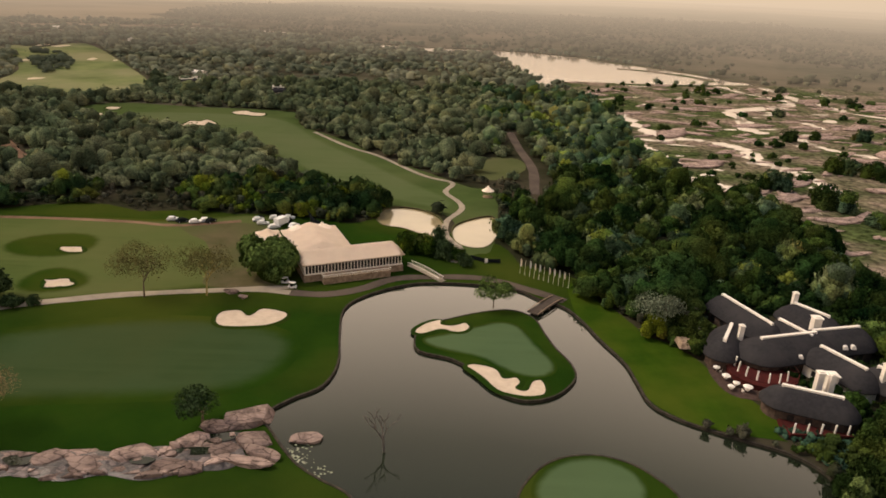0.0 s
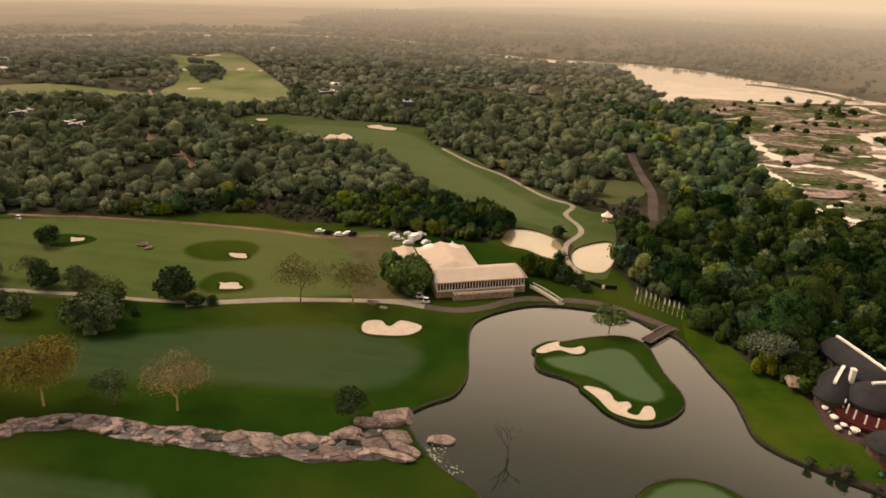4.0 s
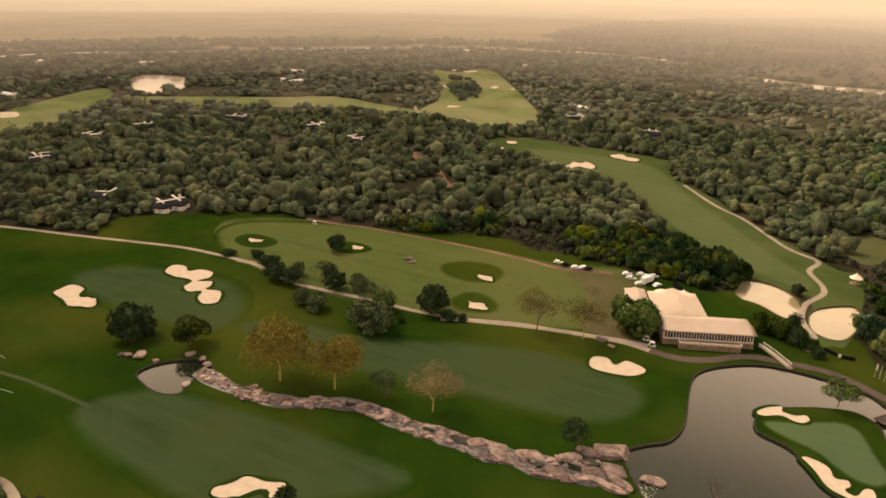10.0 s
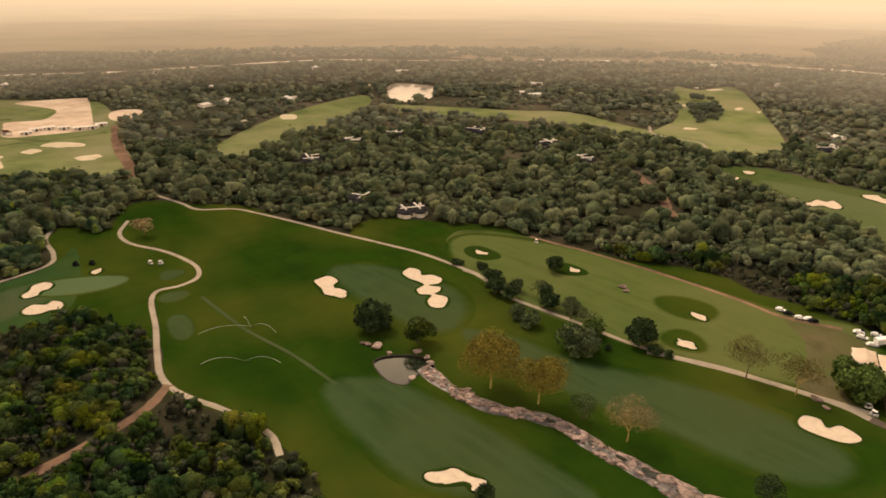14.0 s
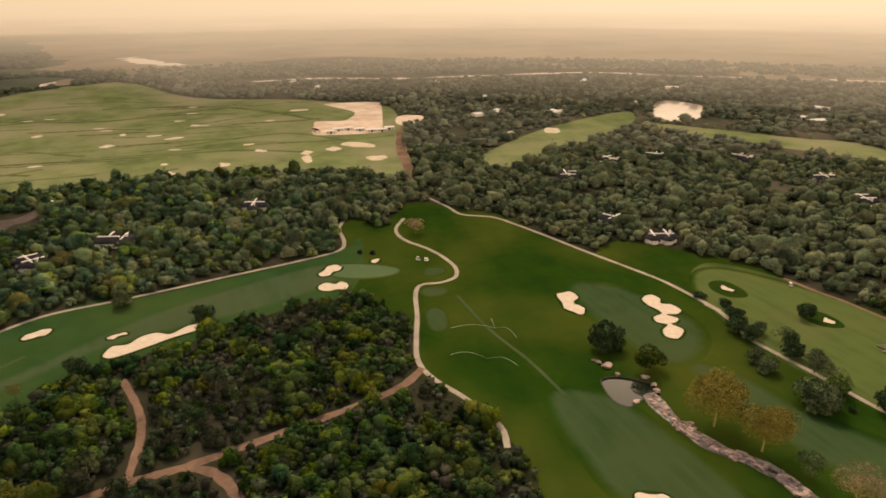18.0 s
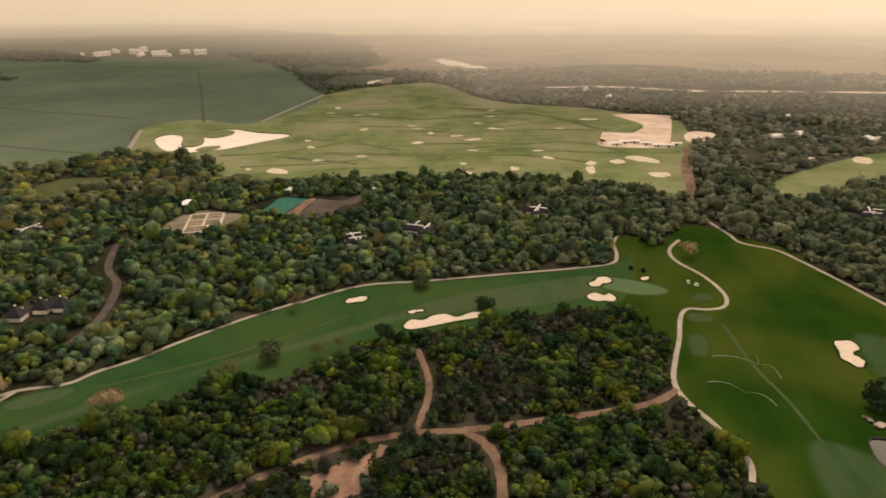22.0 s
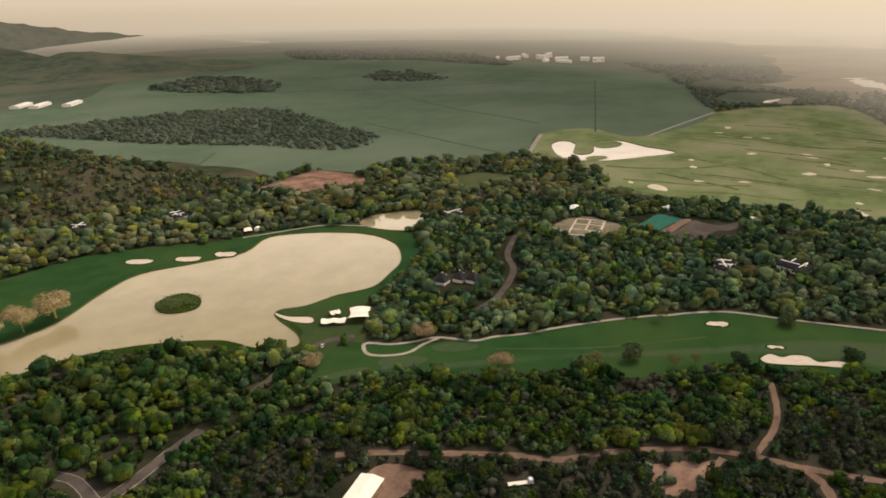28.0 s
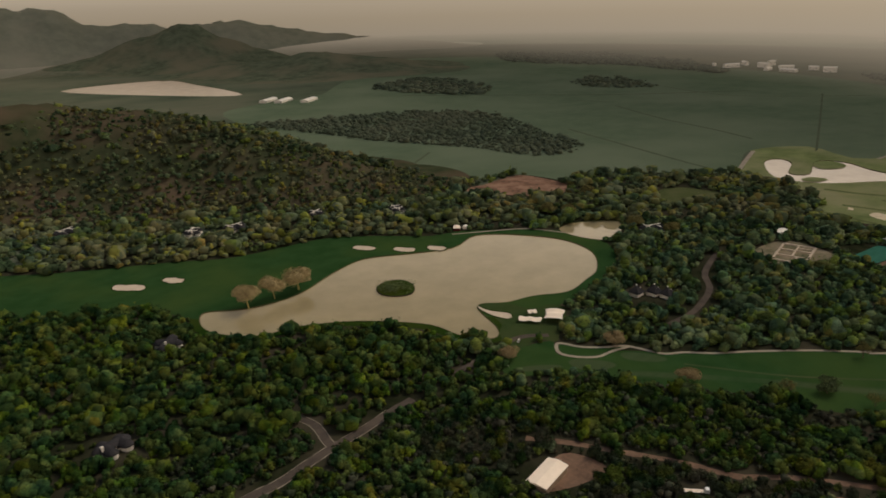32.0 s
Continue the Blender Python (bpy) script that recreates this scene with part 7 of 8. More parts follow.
def car(x, y, yaw, material, label, proto=[]):
    ob = tagged(empty("car", x, y, 0.13, yaw), label, "car", "vehicles parked by the clubhouse")
    bm = bmesh.new()
    sides = []
    for s in (-0.9, 0.9):
        sides.append([bm.verts.new((px, s * (0.86 if pz > 1.2 else 1.0), pz)) for px, pz in car_mesh()])
    k = len(sides[0])
    for i in range(k):
        bm.faces.new((sides[0][i], sides[0][(i + 1) % k], sides[1][(i + 1) % k], sides[1][i]))
    bm.faces.new(sides[0][::-1])
    bm.faces.new(sides[1])
    bmesh.ops.recalc_face_normals(bm, faces=bm.faces)
    part("body", bm, material, ob)
    part("window", boxes((-1.45, 0.7, -0.80, -0.785, 1.05, 1.5), (-1.45, 0.7, 0.785, 0.80, 1.05, 1.5)), M_GLASS, ob, "dark side windows")
    wb = bmesh.new()
    v = [wb.verts.new(p) for p in ((0.62, -0.72, 1.62), (0.62, 0.72, 1.62), (1.16, 0.8, 1.11), (1.16, -0.8, 1.11))]
    wb.faces.new(v[::-1])
    bmesh.ops.solidify(wb, geom=wb.faces[:], thickness=0.03)
    part("windscreen", wb, M_GLASS, ob, "dark windscreen")
    for wx in (-1.4, 1.4):
        for wy in (-0.86, 0.86):
            tyre = part("wheel", tube(bmesh.new(), (wx, wy - 0.11, 0.33), (wx, wy + 0.11, 0.33), 0.34, 0.34, 12), M_TYRE, ob, "black wheel")
            part("rim", tube(bmesh.new(), (wx, wy - 0.12, 0.33), (wx, wy + 0.12, 0.33), 0.19, 0.19, 8), M_CAR, tyre)
    return ob


c0 = car(-104.7, 256.4, 12, M_CAR, "white off-road car parked on the gravel track")
for x, y, yaw in ((-95.4, 254.6, 20), (-92.0, 256.6, 35), (-66.7, 262.9, 15), (-69.8, 256.2, 5), (-72.6, 260.0, 25), (-61.4, 264.0, 10), (-57.6, 254.8, 60), (-64.6, 252.2, 30)):
    copy_thing(c0, pose(x, y, 0.13, 0, 0, yaw))
k0 = car(-100.6, 255.2, 40, M_BLACK, "black car parked on the gravel track")
for x, y, yaw in ((-90.0, 256.3, 60), (-72.5, 261.6, 80), (-60.8, 260.4, 100)):
    copy_thing(k0, pose(x, y, 0.13, 0, 0, yaw))

truck = tagged(empty("catering_truck", -62.4, 256.5, 0.09, 65), "white box truck parked behind the marquee", "truck")
part("box", boxes((-3.6, 1.6, -1.2, 1.2, 0.8, 3.4)), M_CAR, truck, "white cargo box")
part("cab", boxes((1.7, 3.4, -1.1, 1.1, 0.5, 2.5, 0.15)), M_CAR, truck)
for wx in (-2.4, 2.5):
    for wy in (-1.0, 1.0):
        part("wheel", tube(bmesh.new(), (wx, wy - 0.15, 0.45), (wx, wy + 0.15, 0.45), 0.45, 0.45, 12), M_TYRE, truck)


def golf_cart(x, y, yaw):
    ob = tagged(empty("golf_cart", x, y, 0.14, yaw), "golf cart with a pale canopy standing on the path", "golf cart", "golf carts")
    part("body", boxes((-1.2, 1.2, -0.6, 0.6, 0.25, 0.62, 0.05), (0.75, 1.25, -0.55, 0.55, 0.6, 1.0, 0.1), (-1.2, -0.5, -0.55, 0.55, 0.6, 0.85)), M_CAR, ob)
    part("seat", boxes((-0.55, 0.05, -0.55, 0.55, 0.62, 0.8), (-0.62, -0.45, -0.55, 0.55, 0.8, 1.25)), M_TYRE, ob, "dark seat")
    part("canopy", boxes((-1.1, 0.9, -0.62, 0.62, 1.85, 1.95, 0.03)), M_WHITE, ob, "pale canopy")
    for px in (-1.0, 0.8):
        for py in (-0.55, 0.55):
            part("post", boxes((px - 0.03, px + 0.03, py - 0.03, py + 0.03, 0.6, 1.86)), M_TYRE, ob)
    for wx in (-0.8, 0.85):
        for wy in (-0.55, 0.55):
            part("wheel", tube(bmesh.new(), (wx, wy - 0.09, 0.23), (wx, wy + 0.09, 0.23), 0.23, 0.23, 10), M_TYRE, ob)
    return ob


g0 = golf_cart(-49.0, 201.9, 30)
for x, y, yaw in ((-46.0, 198.4, -10), (-236.5, 238.0, -20), (-345.0, 64.0, 70), (-348.5, 60.0, 20), (-178.0, -346.0, 20), (-148.5, -329.0, 70)):
    copy_thing(g0, pose(x, y, 0.14, 0, 0, yaw))

# ---- boulders and slabs of the rocky creek ----


def rock_mesh(seed, flat=0.5):
    """A block of granite: a ball cut flat by cleavage planes, its top the flattest."""
    bm = bmesh.new()
    bmesh.ops.create_icosphere(bm, subdivisions=2, radius=1.0)
    rng = np.random.default_rng(900 + seed)
    cuts = [(Vector((rng.normal() * 0.12, rng.normal() * 0.12, 1)).normalized(), rng.uniform(0.35, 0.6))]
    for _ in range(9):
        cuts.append((Vector((rng.normal(), rng.normal(), rng.normal() * 0.45)).normalized(), rng.uniform(0.5, 0.85)))
    off = Vector((seed * 7.3, seed * 3.1, seed * 1.7))
    for v in bm.verts:
        p = v.co
        for n, d in cuts:
            k = p.dot(n) - d
            if k > 0:
                p -= n * k * 0.94
        p *= 1.25 * (1 + 0.05 * noise.noise(p * 3 + off))
        v.co = Vector((p.x, p.y, p.z * flat * 1.7))
    me = bpy.data.meshes.new("boulder")
    bm.to_mesh(me)
    bm.free()
    me.materials.append(M_ROCK)
    return me


ROCKS = [rock_mesh(i, 0.32 + 0.05 * (i % 4)) for i in range(10)]
CREEK = strand([(-174.6, 100.1), (-155.1, 98.0), (-136.2, 101.6), (-123.5, 108.8), (-112.0, 111.4), (-98.6, 110.4), (-85.2, 111.4), (-75.7, 111.4), (-65.4, 112.6), (-55.0, 113.6), (-45.9, 116.6), (-40.0, 120.0)], 8)
rr = np.random.default_rng(21)


def boulder(x, y, z, sx, sy, sz, yaw, label="weathered pinkish grey granite boulder of the creek"):
    ob = new("boulder", ROCKS[int(rr.integers(0, 10))])
    ob.matrix_world = pose(x, y, z, rr.uniform(-9, 9), rr.uniform(-9, 9), yaw) @ Matrix.Diagonal((sx, sy, sz, 1))
    return tagged(ob, label, "boulder", "boulders of the creek")


# one broken granite bed under the loose boulders
bed_d = np.gradient(CREEK, axis=0)
bed_d /= np.linalg.norm(bed_d, axis=1)[:, None]
bed_n = np.c_[-bed_d[:, 1], bed_d[:, 0]]
bed = []
for i, (c, nn) in enumerate(zip(CREEK, bed_n)):
    half = 3.0 + 0.7 * math.sin(i * 0.55) + 1.2 * min(1, max(0, (i - 44) / 16)) + 1.6 * max(0, (i - 66) / 22)
    for j in range(13):
        v = -1 + j / 6
        p = c + nn * v * half
        e = 1 - abs(v) ** 3
        z = 0.24 + e * (0.55 + 0.9 * noise.noise(Vector((p[0] * 0.35, p[1] * 0.35, 2))) + 0.5 * noise.noise(Vector((p[0] * 0.9, p[1] * 0.9, 4))))
        z = 0.24 + round(max(0, z - 0.24) / 0.3) * 0.24 + 0.3 * max(0, z - 0.24) if abs(v) < 0.99 else 0.1
        bed.append((p[0], p[1], 0.1 + (z - 0.1) * 0.55))
bf = [(13 * i + j, 13 * i + j + 1, 13 * i + 14 + j, 13 * i + 13 + j) for i in range(len(CREEK) - 1) for j in range(12)]
structure("creek_bed", mesh("creek_bed", bed, bf, M_WET_ROCK), "dark wet granite bed of a rocky creek", "rock")
# slabs of fractured granite that lock into one another, with open cracks between them
arc = np.r_[0, np.cumsum(np.linalg.norm(np.diff(CREEK, axis=0), axis=1))]


def creek_at(u, v):
    c = np.array([np.interp(u, arc, CREEK[:, k]) for k in (0, 1)])
    n = np.array([np.interp(u, arc, bed_n[:, k]) for k in (0, 1)])
    return c + n * v


def creek_half(u):
    return 2.4 + 0.6 * math.sin(u * 0.31) + 0.5 * math.sin(u * 0.83 + 1) + 1.0 * min(1.0, max(0.0, (u / arc[-1] - 0.5) / 0.18)) + 1.6 * max(0.0, (u - 0.75 * arc[-1]) / (0.25 * arc[-1]))


def cut(poly, px, py, nx, ny):
    """The part of a convex outline on the near side of a line."""
    out = []
    for (x0, y0), (x1, y1) in zip(poly, poly[1:] + poly[:1]):
        d0, d1 = (x0 - px) * nx + (y0 - py) * ny, (x1 - px) * nx + (y1 - py) * ny
        if d0 <= 0:
            out.append((x0, y0))
        if d0 * d1 < 0:
            k = d0 / (d0 - d1)
            out.append((x0 + (x1 - x0) * k, y0 + (y1 - y0) * k))
    return out


SLABS = 190
su = (np.arange(SLABS) + rr.uniform(0, 1, SLABS)) / SLABS * arc[-1]
sv = np.array([creek_half(u) * rr.uniform(-1, 1) for u in su])
sq = np.c_[su / 1.35, sv]
for i in range(SLABS):
    middle = abs(sv[i]) < 0.55 * creek_half(su[i])
    washed = middle and su[i] > 0.45 * arc[-1]
    if rr.uniform() < 0.1:
        continue
    h_ = creek_half(su[i])
    poly = [(su[i] - 9, -h_), (su[i] + 9, -h_), (su[i] + 9, h_), (su[i] - 9, h_)]
    poly = [(x / 1.35, y) for x, y in poly]
    near_i = np.argsort(np.hypot(*(sq - sq[i]).T))[1:16]
    for j in near_i:
        m_, d_ = (sq[i] + sq[j]) / 2, sq[j] - sq[i]
        poly = cut(poly, m_[0], m_[1], d_[0], d_[1])
        if len(poly) < 3:
            break
    if len(poly) < 3:
        continue
    edge = []
    for (x0, y0), (x1, y1) in zip(poly, poly[1:] + poly[:1]):
        k_ = max(1, int(math.hypot((x1 - x0) * 1.35, y1 - y0) / 0.7))
        for q in range(k_):
            f_ = q / k_
            edge.append((x0 * 1.35 + (x1 - x0) * 1.35 * f_ + rr.normal() * 0.09, y0 + (y1 - y0) * f_ + rr.normal() * 0.09))
    pts = np.array([creek_at(u, v) for u, v in edge])
    c = pts.mean(0)
    pts = (pts - c) * 0.95
    hgt = 0.34 + 0.28 * noise.noise(Vector((c[0] * 0.25, c[1] * 0.25, 1))) + rr.uniform(-0.1, 0.5)
    hgt = 0.2 + 0.1 * rr.uniform() if washed else hgt
    tx_, ty_ = rr.normal(0, 0.07, 2)
    top = lambda p, s_, z_: np.c_[p * s_, z_ + p[:, 0] * tx_ + p[:, 1] * ty_ + rr.normal(size=len(p)) * 0.04]
    k = len(pts)
    vv = np.vstack([np.c_[pts * 1.06, np.full(k, -0.1)], top(pts, 1.0, hgt - 0.16), top(pts, 0.86, hgt), top(pts, 0.45, hgt + 0.05), [[0, 0, hgt + 0.06]]])
    ff = [(r_ * k + q, r_ * k + (q + 1) % k, (r_ + 1) * k + (q + 1) % k, (r_ + 1) * k + q) for r_ in range(3) for q in range(k)] + [(3 * k + q, 3 * k + (q + 1) % k, 4 * k) for q in range(k)]
    ob = new("slab", mesh("slab", vv, ff, M_SHEET if washed else M_ROCK))
    ob.matrix_world = pose(c[0], c[1], 0.15)
    tagged(ob, "flat washed grey granite of the creek bed" if washed else "fractured pinkish granite slab of the creek bed", "slab", "slabs of the creek")
for i in range(90):
    u = rr.uniform(0, arc[-1] * (0.6 if i % 3 else 1.0))
    p = creek_at(u, creek_half(u) * rr.uniform(-1, 1))
    r = rr.lognormal(-0.25, 0.35)
    boulder(p[0], p[1], 0.45 + 0.10 * r, 1.5 * r, 0.95 * r, 0.7 * r, rr.uniform(0, 360))
for x, y, sx, sy, sz, yaw in ((-40.8, 129.6, 6.6, 3.2, 3.4, 25), (-46.3, 125.6, 4.0, 2.2, 2.4, 10), (-38.0, 121.6, 4.6, 2.5, 2.6, -10), (-50.5, 120.6, 4.2, 2.2, 2.2, 15), (-60.8, 115.8, 5.5, 2.6, 1.8, 5),
                              (-66.8, 111.9, 4.5, 2.2, 1.6, 0), (-76.2, 113.2, 3.8, 2.2, 1.8, 10), (-37.9, 115.0, 6.5, 1.8, 1.8, -12), (-51.5, 112.6, 4.0, 1.7, 1.5, 5), (-43.0, 118.0, 4.0, 2.0, 1.6, 5), (-34.6, 117.4, 4.4, 1.5, 1.5, -25)):
    boulder(x, y, 0.3, sx, sy, sz, yaw, "large flat granite slab where the creek meets the lake")
boulder(-27.1, 124.0, -0.8, 3.2, 2.2, 3.6, 10, "single rounded granite boulder standing in the lake")
for x, y, s in ((-176, 104.5, 1.6), (-179.5, 106.2, 1.3), (-186, 106.5, 1.5), (-192.5, 97.0, 1.2), (-200.0, 96.6, 2.2), (-204.0, 95.0, 1.4), (-206.2, 94.2, 1.2), (-172.0, 92.5, 1.4), (-63.8, 193.8, 1.6), (-168.0, 223.5, 1.8), (-164.0, 221.0, 1.4), (-59, 190.5, 1.1)):
    boulder(x, y, 0.35, s * 1.3, s, s * 0.8, rr.uniform(0, 360), "low pale boulder lying in the mown grass")
shelf_v, shelf_f, shelf_n = [], [], 0
for i in range(520):
    x, y = rr.uniform(120, 400), rr.uniform(190, 720)
    if inside(RINGS["riverbed"], [x], [y])[0]:
        q = ROCKS[int(rr.integers(0, 10))]
        co = np.array([tuple(v.co) for v in q.vertices])
        size, a_ = rr.lognormal(0.75, 0.5), rr.normal(0.2, 0.5)
        co = co * np.array([size * 2.8, size, size * 0.26])
        shelf_v.append(np.c_[co[:, 0] * math.cos(a_) - co[:, 1] * math.sin(a_) + x, co[:, 0] * math.sin(a_) + co[:, 1] * math.cos(a_) + y, co[:, 2] + 0.2])
        shelf_f.append(np.array([tuple(f.vertices) for f in q.polygons]) + shelf_n)
        shelf_n += len(co)
tagged(new("rock_shelves", fast_mesh("rock_shelves", np.vstack(shelf_v), np.vstack(shelf_f), M_ROCK)), "low pinkish granite shelves of the river bed", "rocks", kind="stuff")

# still water lying between the slabs
for x, y, rx, ry, yaw in ((-80.5, 112.0, 3.2, 1.7, 5), (-44.5, 121.6, 4.2, 1.5, 20), (-47.5, 117.0, 4.5, 1.3, 5), (-101.0, 110.3, 2.4, 1.2, -5), (-119.0, 109.5, 2.2, 1.1, 20), (-57.5, 113.4, 2.6, 1.2, 0), (-91.0, 111.2, 2.0, 1.0, 5)):
    a_ = np.linspace(0, 2 * np.pi, 25)[:-1]
    q = np.c_[np.cos(a_) * rx * (1 + 0.15 * np.sin(3 * a_)), np.sin(a_) * ry]
    c_, s_ = math.cos(radians(yaw)), math.sin(radians(yaw))
    q = np.c_[q[:, 0] * c_ - q[:, 1] * s_ + x, q[:, 0] * s_ + q[:, 1] * c_ + y]
    structure("rock_pool", filled("rock_pool", q, [], 0.72, M_LAKE), "dark still pool between the slabs", "water")

# lily pads by the rocks
pads = []
pf = []
for i in range(170):
    cx, cy = (-29, 117) if i % 3 else (-24, 111.5)
    x, y, r = cx + rr.normal() * 2.2, cy + rr.normal() * 2.4, rr.uniform(0.12, 0.32)
    if not inside(RINGS["lake_a"], [x], [y])[0]:
        continue
    k = len(pads)
    pads += [(x + r * math.cos(t), y + r * math.sin(t), -0.47 + 0.02 * rr.uniform()) for t in np.linspace(0, 5.6, 7)]
    pf.append(tuple(range(k, k + 7)))
tagged(new("lily_pads", mesh("lily_pads", pads, pf, M_PAD)), "pale lily pads floating beside the rocks", "water lilies", kind="stuff")

# ---- single trees ----


def limbs(bm, rng, base, top, r, depth, spread):
    tube(bm, base, top, r, r * 0.62, 6 if depth > 1 else 4)
    if depth == 0:
        return
    d = Vector(top) - Vector(base)
    for _ in range(3 if depth > 1 else 2):
        s = d.length * rng.uniform(0.6, 0.85)
        turn = Vector((rng.normal(), rng.normal(), rng.normal() * 0.4)).normalized() * spread
        n = (d.normalized() + turn).normalized() * s
        limbs(bm, rng, top, Vector(top) + n, r * 0.58, depth - 1, spread)


def tree(x, y, wide, high, leaf, bark, label, seed, quads=360, size=0.085, low=0.3, flat=0.62, lobes=9, depth=3, z=0.2, category="tree", airy=False):
    rng = np.random.default_rng(seed)
    ob = tagged(empty("tree", x, y, z), label, category)
    bm = bmesh.new()
    limbs(bm, rng, Vector((0, 0, -0.2)), Vector((wide * 0.02, 0, high * (low + 0.08))), wide * 0.026 + 0.05, depth, 0.62)
    k = max(v.co.z for v in bm.verts) or 1
    wmax = max(math.hypot(v.co.x, v.co.y) for v in bm.verts)
    sx = min(1.0, wide * 0.42 / wmax)
    for v in bm.verts:
        v.co = Vector((v.co.x * sx, v.co.y * sx, v.co.z * min(1.0, high * 0.9 / k)))
    part("trunk", bm, bark, ob)
    if quads:
        if airy or leaf in (M_TAN_LEAF, M_YELLOW_LEAF, M_DRY_LEAF, M_GOLD_LEAF):
            v = crown(rng, quads, 1.0, 1.0, low, size, lobes, flat) * np.array([wide / 2 * 1.12, wide / 2 * 1.12, high])
            me = fast_mesh("crown", v, np.arange(quads * 4).reshape(-1, 4), leaf)
        else:
            v, f = bushy(rng, 7, 1, quads, 0.07)
            v[:, 2] = low + 0.04 + (v[:, 2] - 0.25) * (0.86 - low) / 0.72
            q = crown(rng, quads * 2, 0.98, 1.0, low, 0.062, 9, 0.66)
            i4 = np.arange(len(q)).reshape(-1, 4) + len(v)
            f = np.vstack([f, i4[:, :3], i4[:, [0, 2, 3]]])
            v = np.vstack([v * np.array([0.88, 0.88, 0.94]), q])
            me = fast_mesh("crown", v * np.array([wide / 2 * 1.05, wide / 2 * 1.05, high]), f, leaf)
            me.shade_smooth()
        part("crown", me, None, ob)
    return ob


FEVER = "fever tree with a thin yellow-brown crown and a pale yellow trunk"
tree(-147.4, 109.7, 23, 20.0, M_YELLOW_LEAF, M_PALE_BARK, FEVER, 1, 11000, 0.020, 0.34, 0.6, 18, 4)
tree(-128.8, 115.1, 19, 18.0, M_YELLOW_LEAF, M_PALE_BARK, FEVER, 2, 9500, 0.021, 0.36, 0.6, 16, 4)
tree(-95.0, 120.7, 17, 14.0, M_TAN_LEAF, M_PALE_BARK, "nearly bare tan tree with pale spreading branches", 3, 4600, 0.016, 0.34, 0.6, 14, 5)
tree(-112.2, 119.8, 10.5, 8.0, M_PALE_LEAF, M_BARK, "small thin grey-green tree beside the creek", 4, 2200, 0.03, 0.3, airy=True)
tree(-50.1, 127.2, 12.5, 7.5, M_DEEP_LEAF, M_BARK, "small thin dark tree beside the rocks", 5, 2600, 0.032, 0.42, airy=True)
tree(-130.6, 181.5, 14.5, 10.5, M_DEEP_LEAF, M_BARK, "broad dark round-crowned tree on the practice green", 6, 900, 0.06, 0.22)
tree(-142.4, 155.2, 18.2, 11.4, M_PALE_LEAF, M_BARK, "round pale green tree beside the cart path", 7, 900, 0.06, 0.12)
tree(-147.5, 171.0, 11.1, 7.8, M_FRESH_LEAF, M_BARK, "fresh green round tree beside the cart path", 8, 480, 0.08, 0.15)
tree(-163.0, 176.5, 11.7, 8.4, M_PALE_LEAF, M_BARK, "thin grey-green tree beside the cart path", 9, 900, 0.04, 0.3, airy=True)
tree(-155.0, 176.0, 10.4, 7.8, M_PALE_LEAF, M_BARK, "thin grey-green tree beside the cart path", 10, 900, 0.04, 0.3, airy=True)
tree(-177.0, 178.0, 10.4, 7.2, M_DEEP_LEAF, M_BARK, "dark green tree beside the cart path", 11, 460, 0.08)
tree(-190.0, 185.5, 10.4, 7.2, M_PALE_LEAF, M_BARK, "thin grey tree on the practice green", 12, 900, 0.04, 0.3, airy=True)
tree(-204.0, 171.0, 11.7, 7.2, M_DEEP_LEAF, M_BARK, "dark spreading tree beside the cart path", 13, 460, 0.08)
tree(-195.5, 172.5, 10.4, 6.6, M_DEEP_LEAF, M_BARK, "dark spreading tree beside the cart path", 14, 460, 0.08)
tree(-217.0, 181.5, 10.4, 6.0, M_DEEP_LEAF, M_BARK, "dark spreading tree beside the cart path", 15, 460, 0.08)
tree(-230.0, 187.0, 7.0, 4.0, M_DEEP_LEAF, M_BARK, "low dark shrub on the practice green", 16, 360, 0.08, 0.1)
tree(-203.5, 213.5, 10.5, 7.5, M_DEEP_LEAF, M_BARK, "dark round tree beside a bunker", 17, 600, 0.07)
tree(-214.2, 104.3, 17.0, 12.0, M_DEEP_LEAF, M_BARK, "large dark tree on the fairway beside the creek pool", 18, 1100, 0.06, 0.12)
tree(-192.0, 111.6, 16.0, 10.0, M_LEAF_LIT, M_BARK, "thin olive-green tree above the creek pool", 19, 4200, 0.034, 0.22, airy=True)
for k, (x, y, wd, hg, leaf) in enumerate(((-168, 183, 9, 6.5, M_PALE_LEAF), (-180, 160, 9, 6, M_PALE_LEAF), (-171, 158, 10, 6.5, M_PALE_LEAF), (-186, 186, 8, 6, M_DEEP_LEAF), (-209, 177, 9, 6, M_DEEP_LEAF), (-200, 181, 8, 6, M_PALE_LEAF), (-243, 182, 8, 3, M_DEEP_LEAF))):
    tree(x, y, wd, hg, leaf, M_BARK, "small round green tree beside the cart path", 130 + k, 460, 0.06, 0.15)
tree(-121.3, 178.3, 7.5, 3.6, M_DEEP_LEAF, M_BARK, "low dark shrub beside the cart path", 20, 360, 0.09, 0.05)
tree(-116.0, 180.3, 4.5, 3.0, M_DEEP_LEAF, M_BARK, "low green shrub beside the cart path", 21, 260, 0.11, 0.05)
tree(-135.5, 166.5, 3.5, 2.6, M_DEEP_LEAF, M_BARK, "low green shrub beside the cart path", 22, 220, 0.12, 0.05)
tree(-87.6, 188.0, 17.0, 15.0, M_DRY_LEAF, M_BARK, "tall thin tan-leaved tree beside the cart path", 23, 3600, 0.018, 0.40, 0.6, 12, 4)
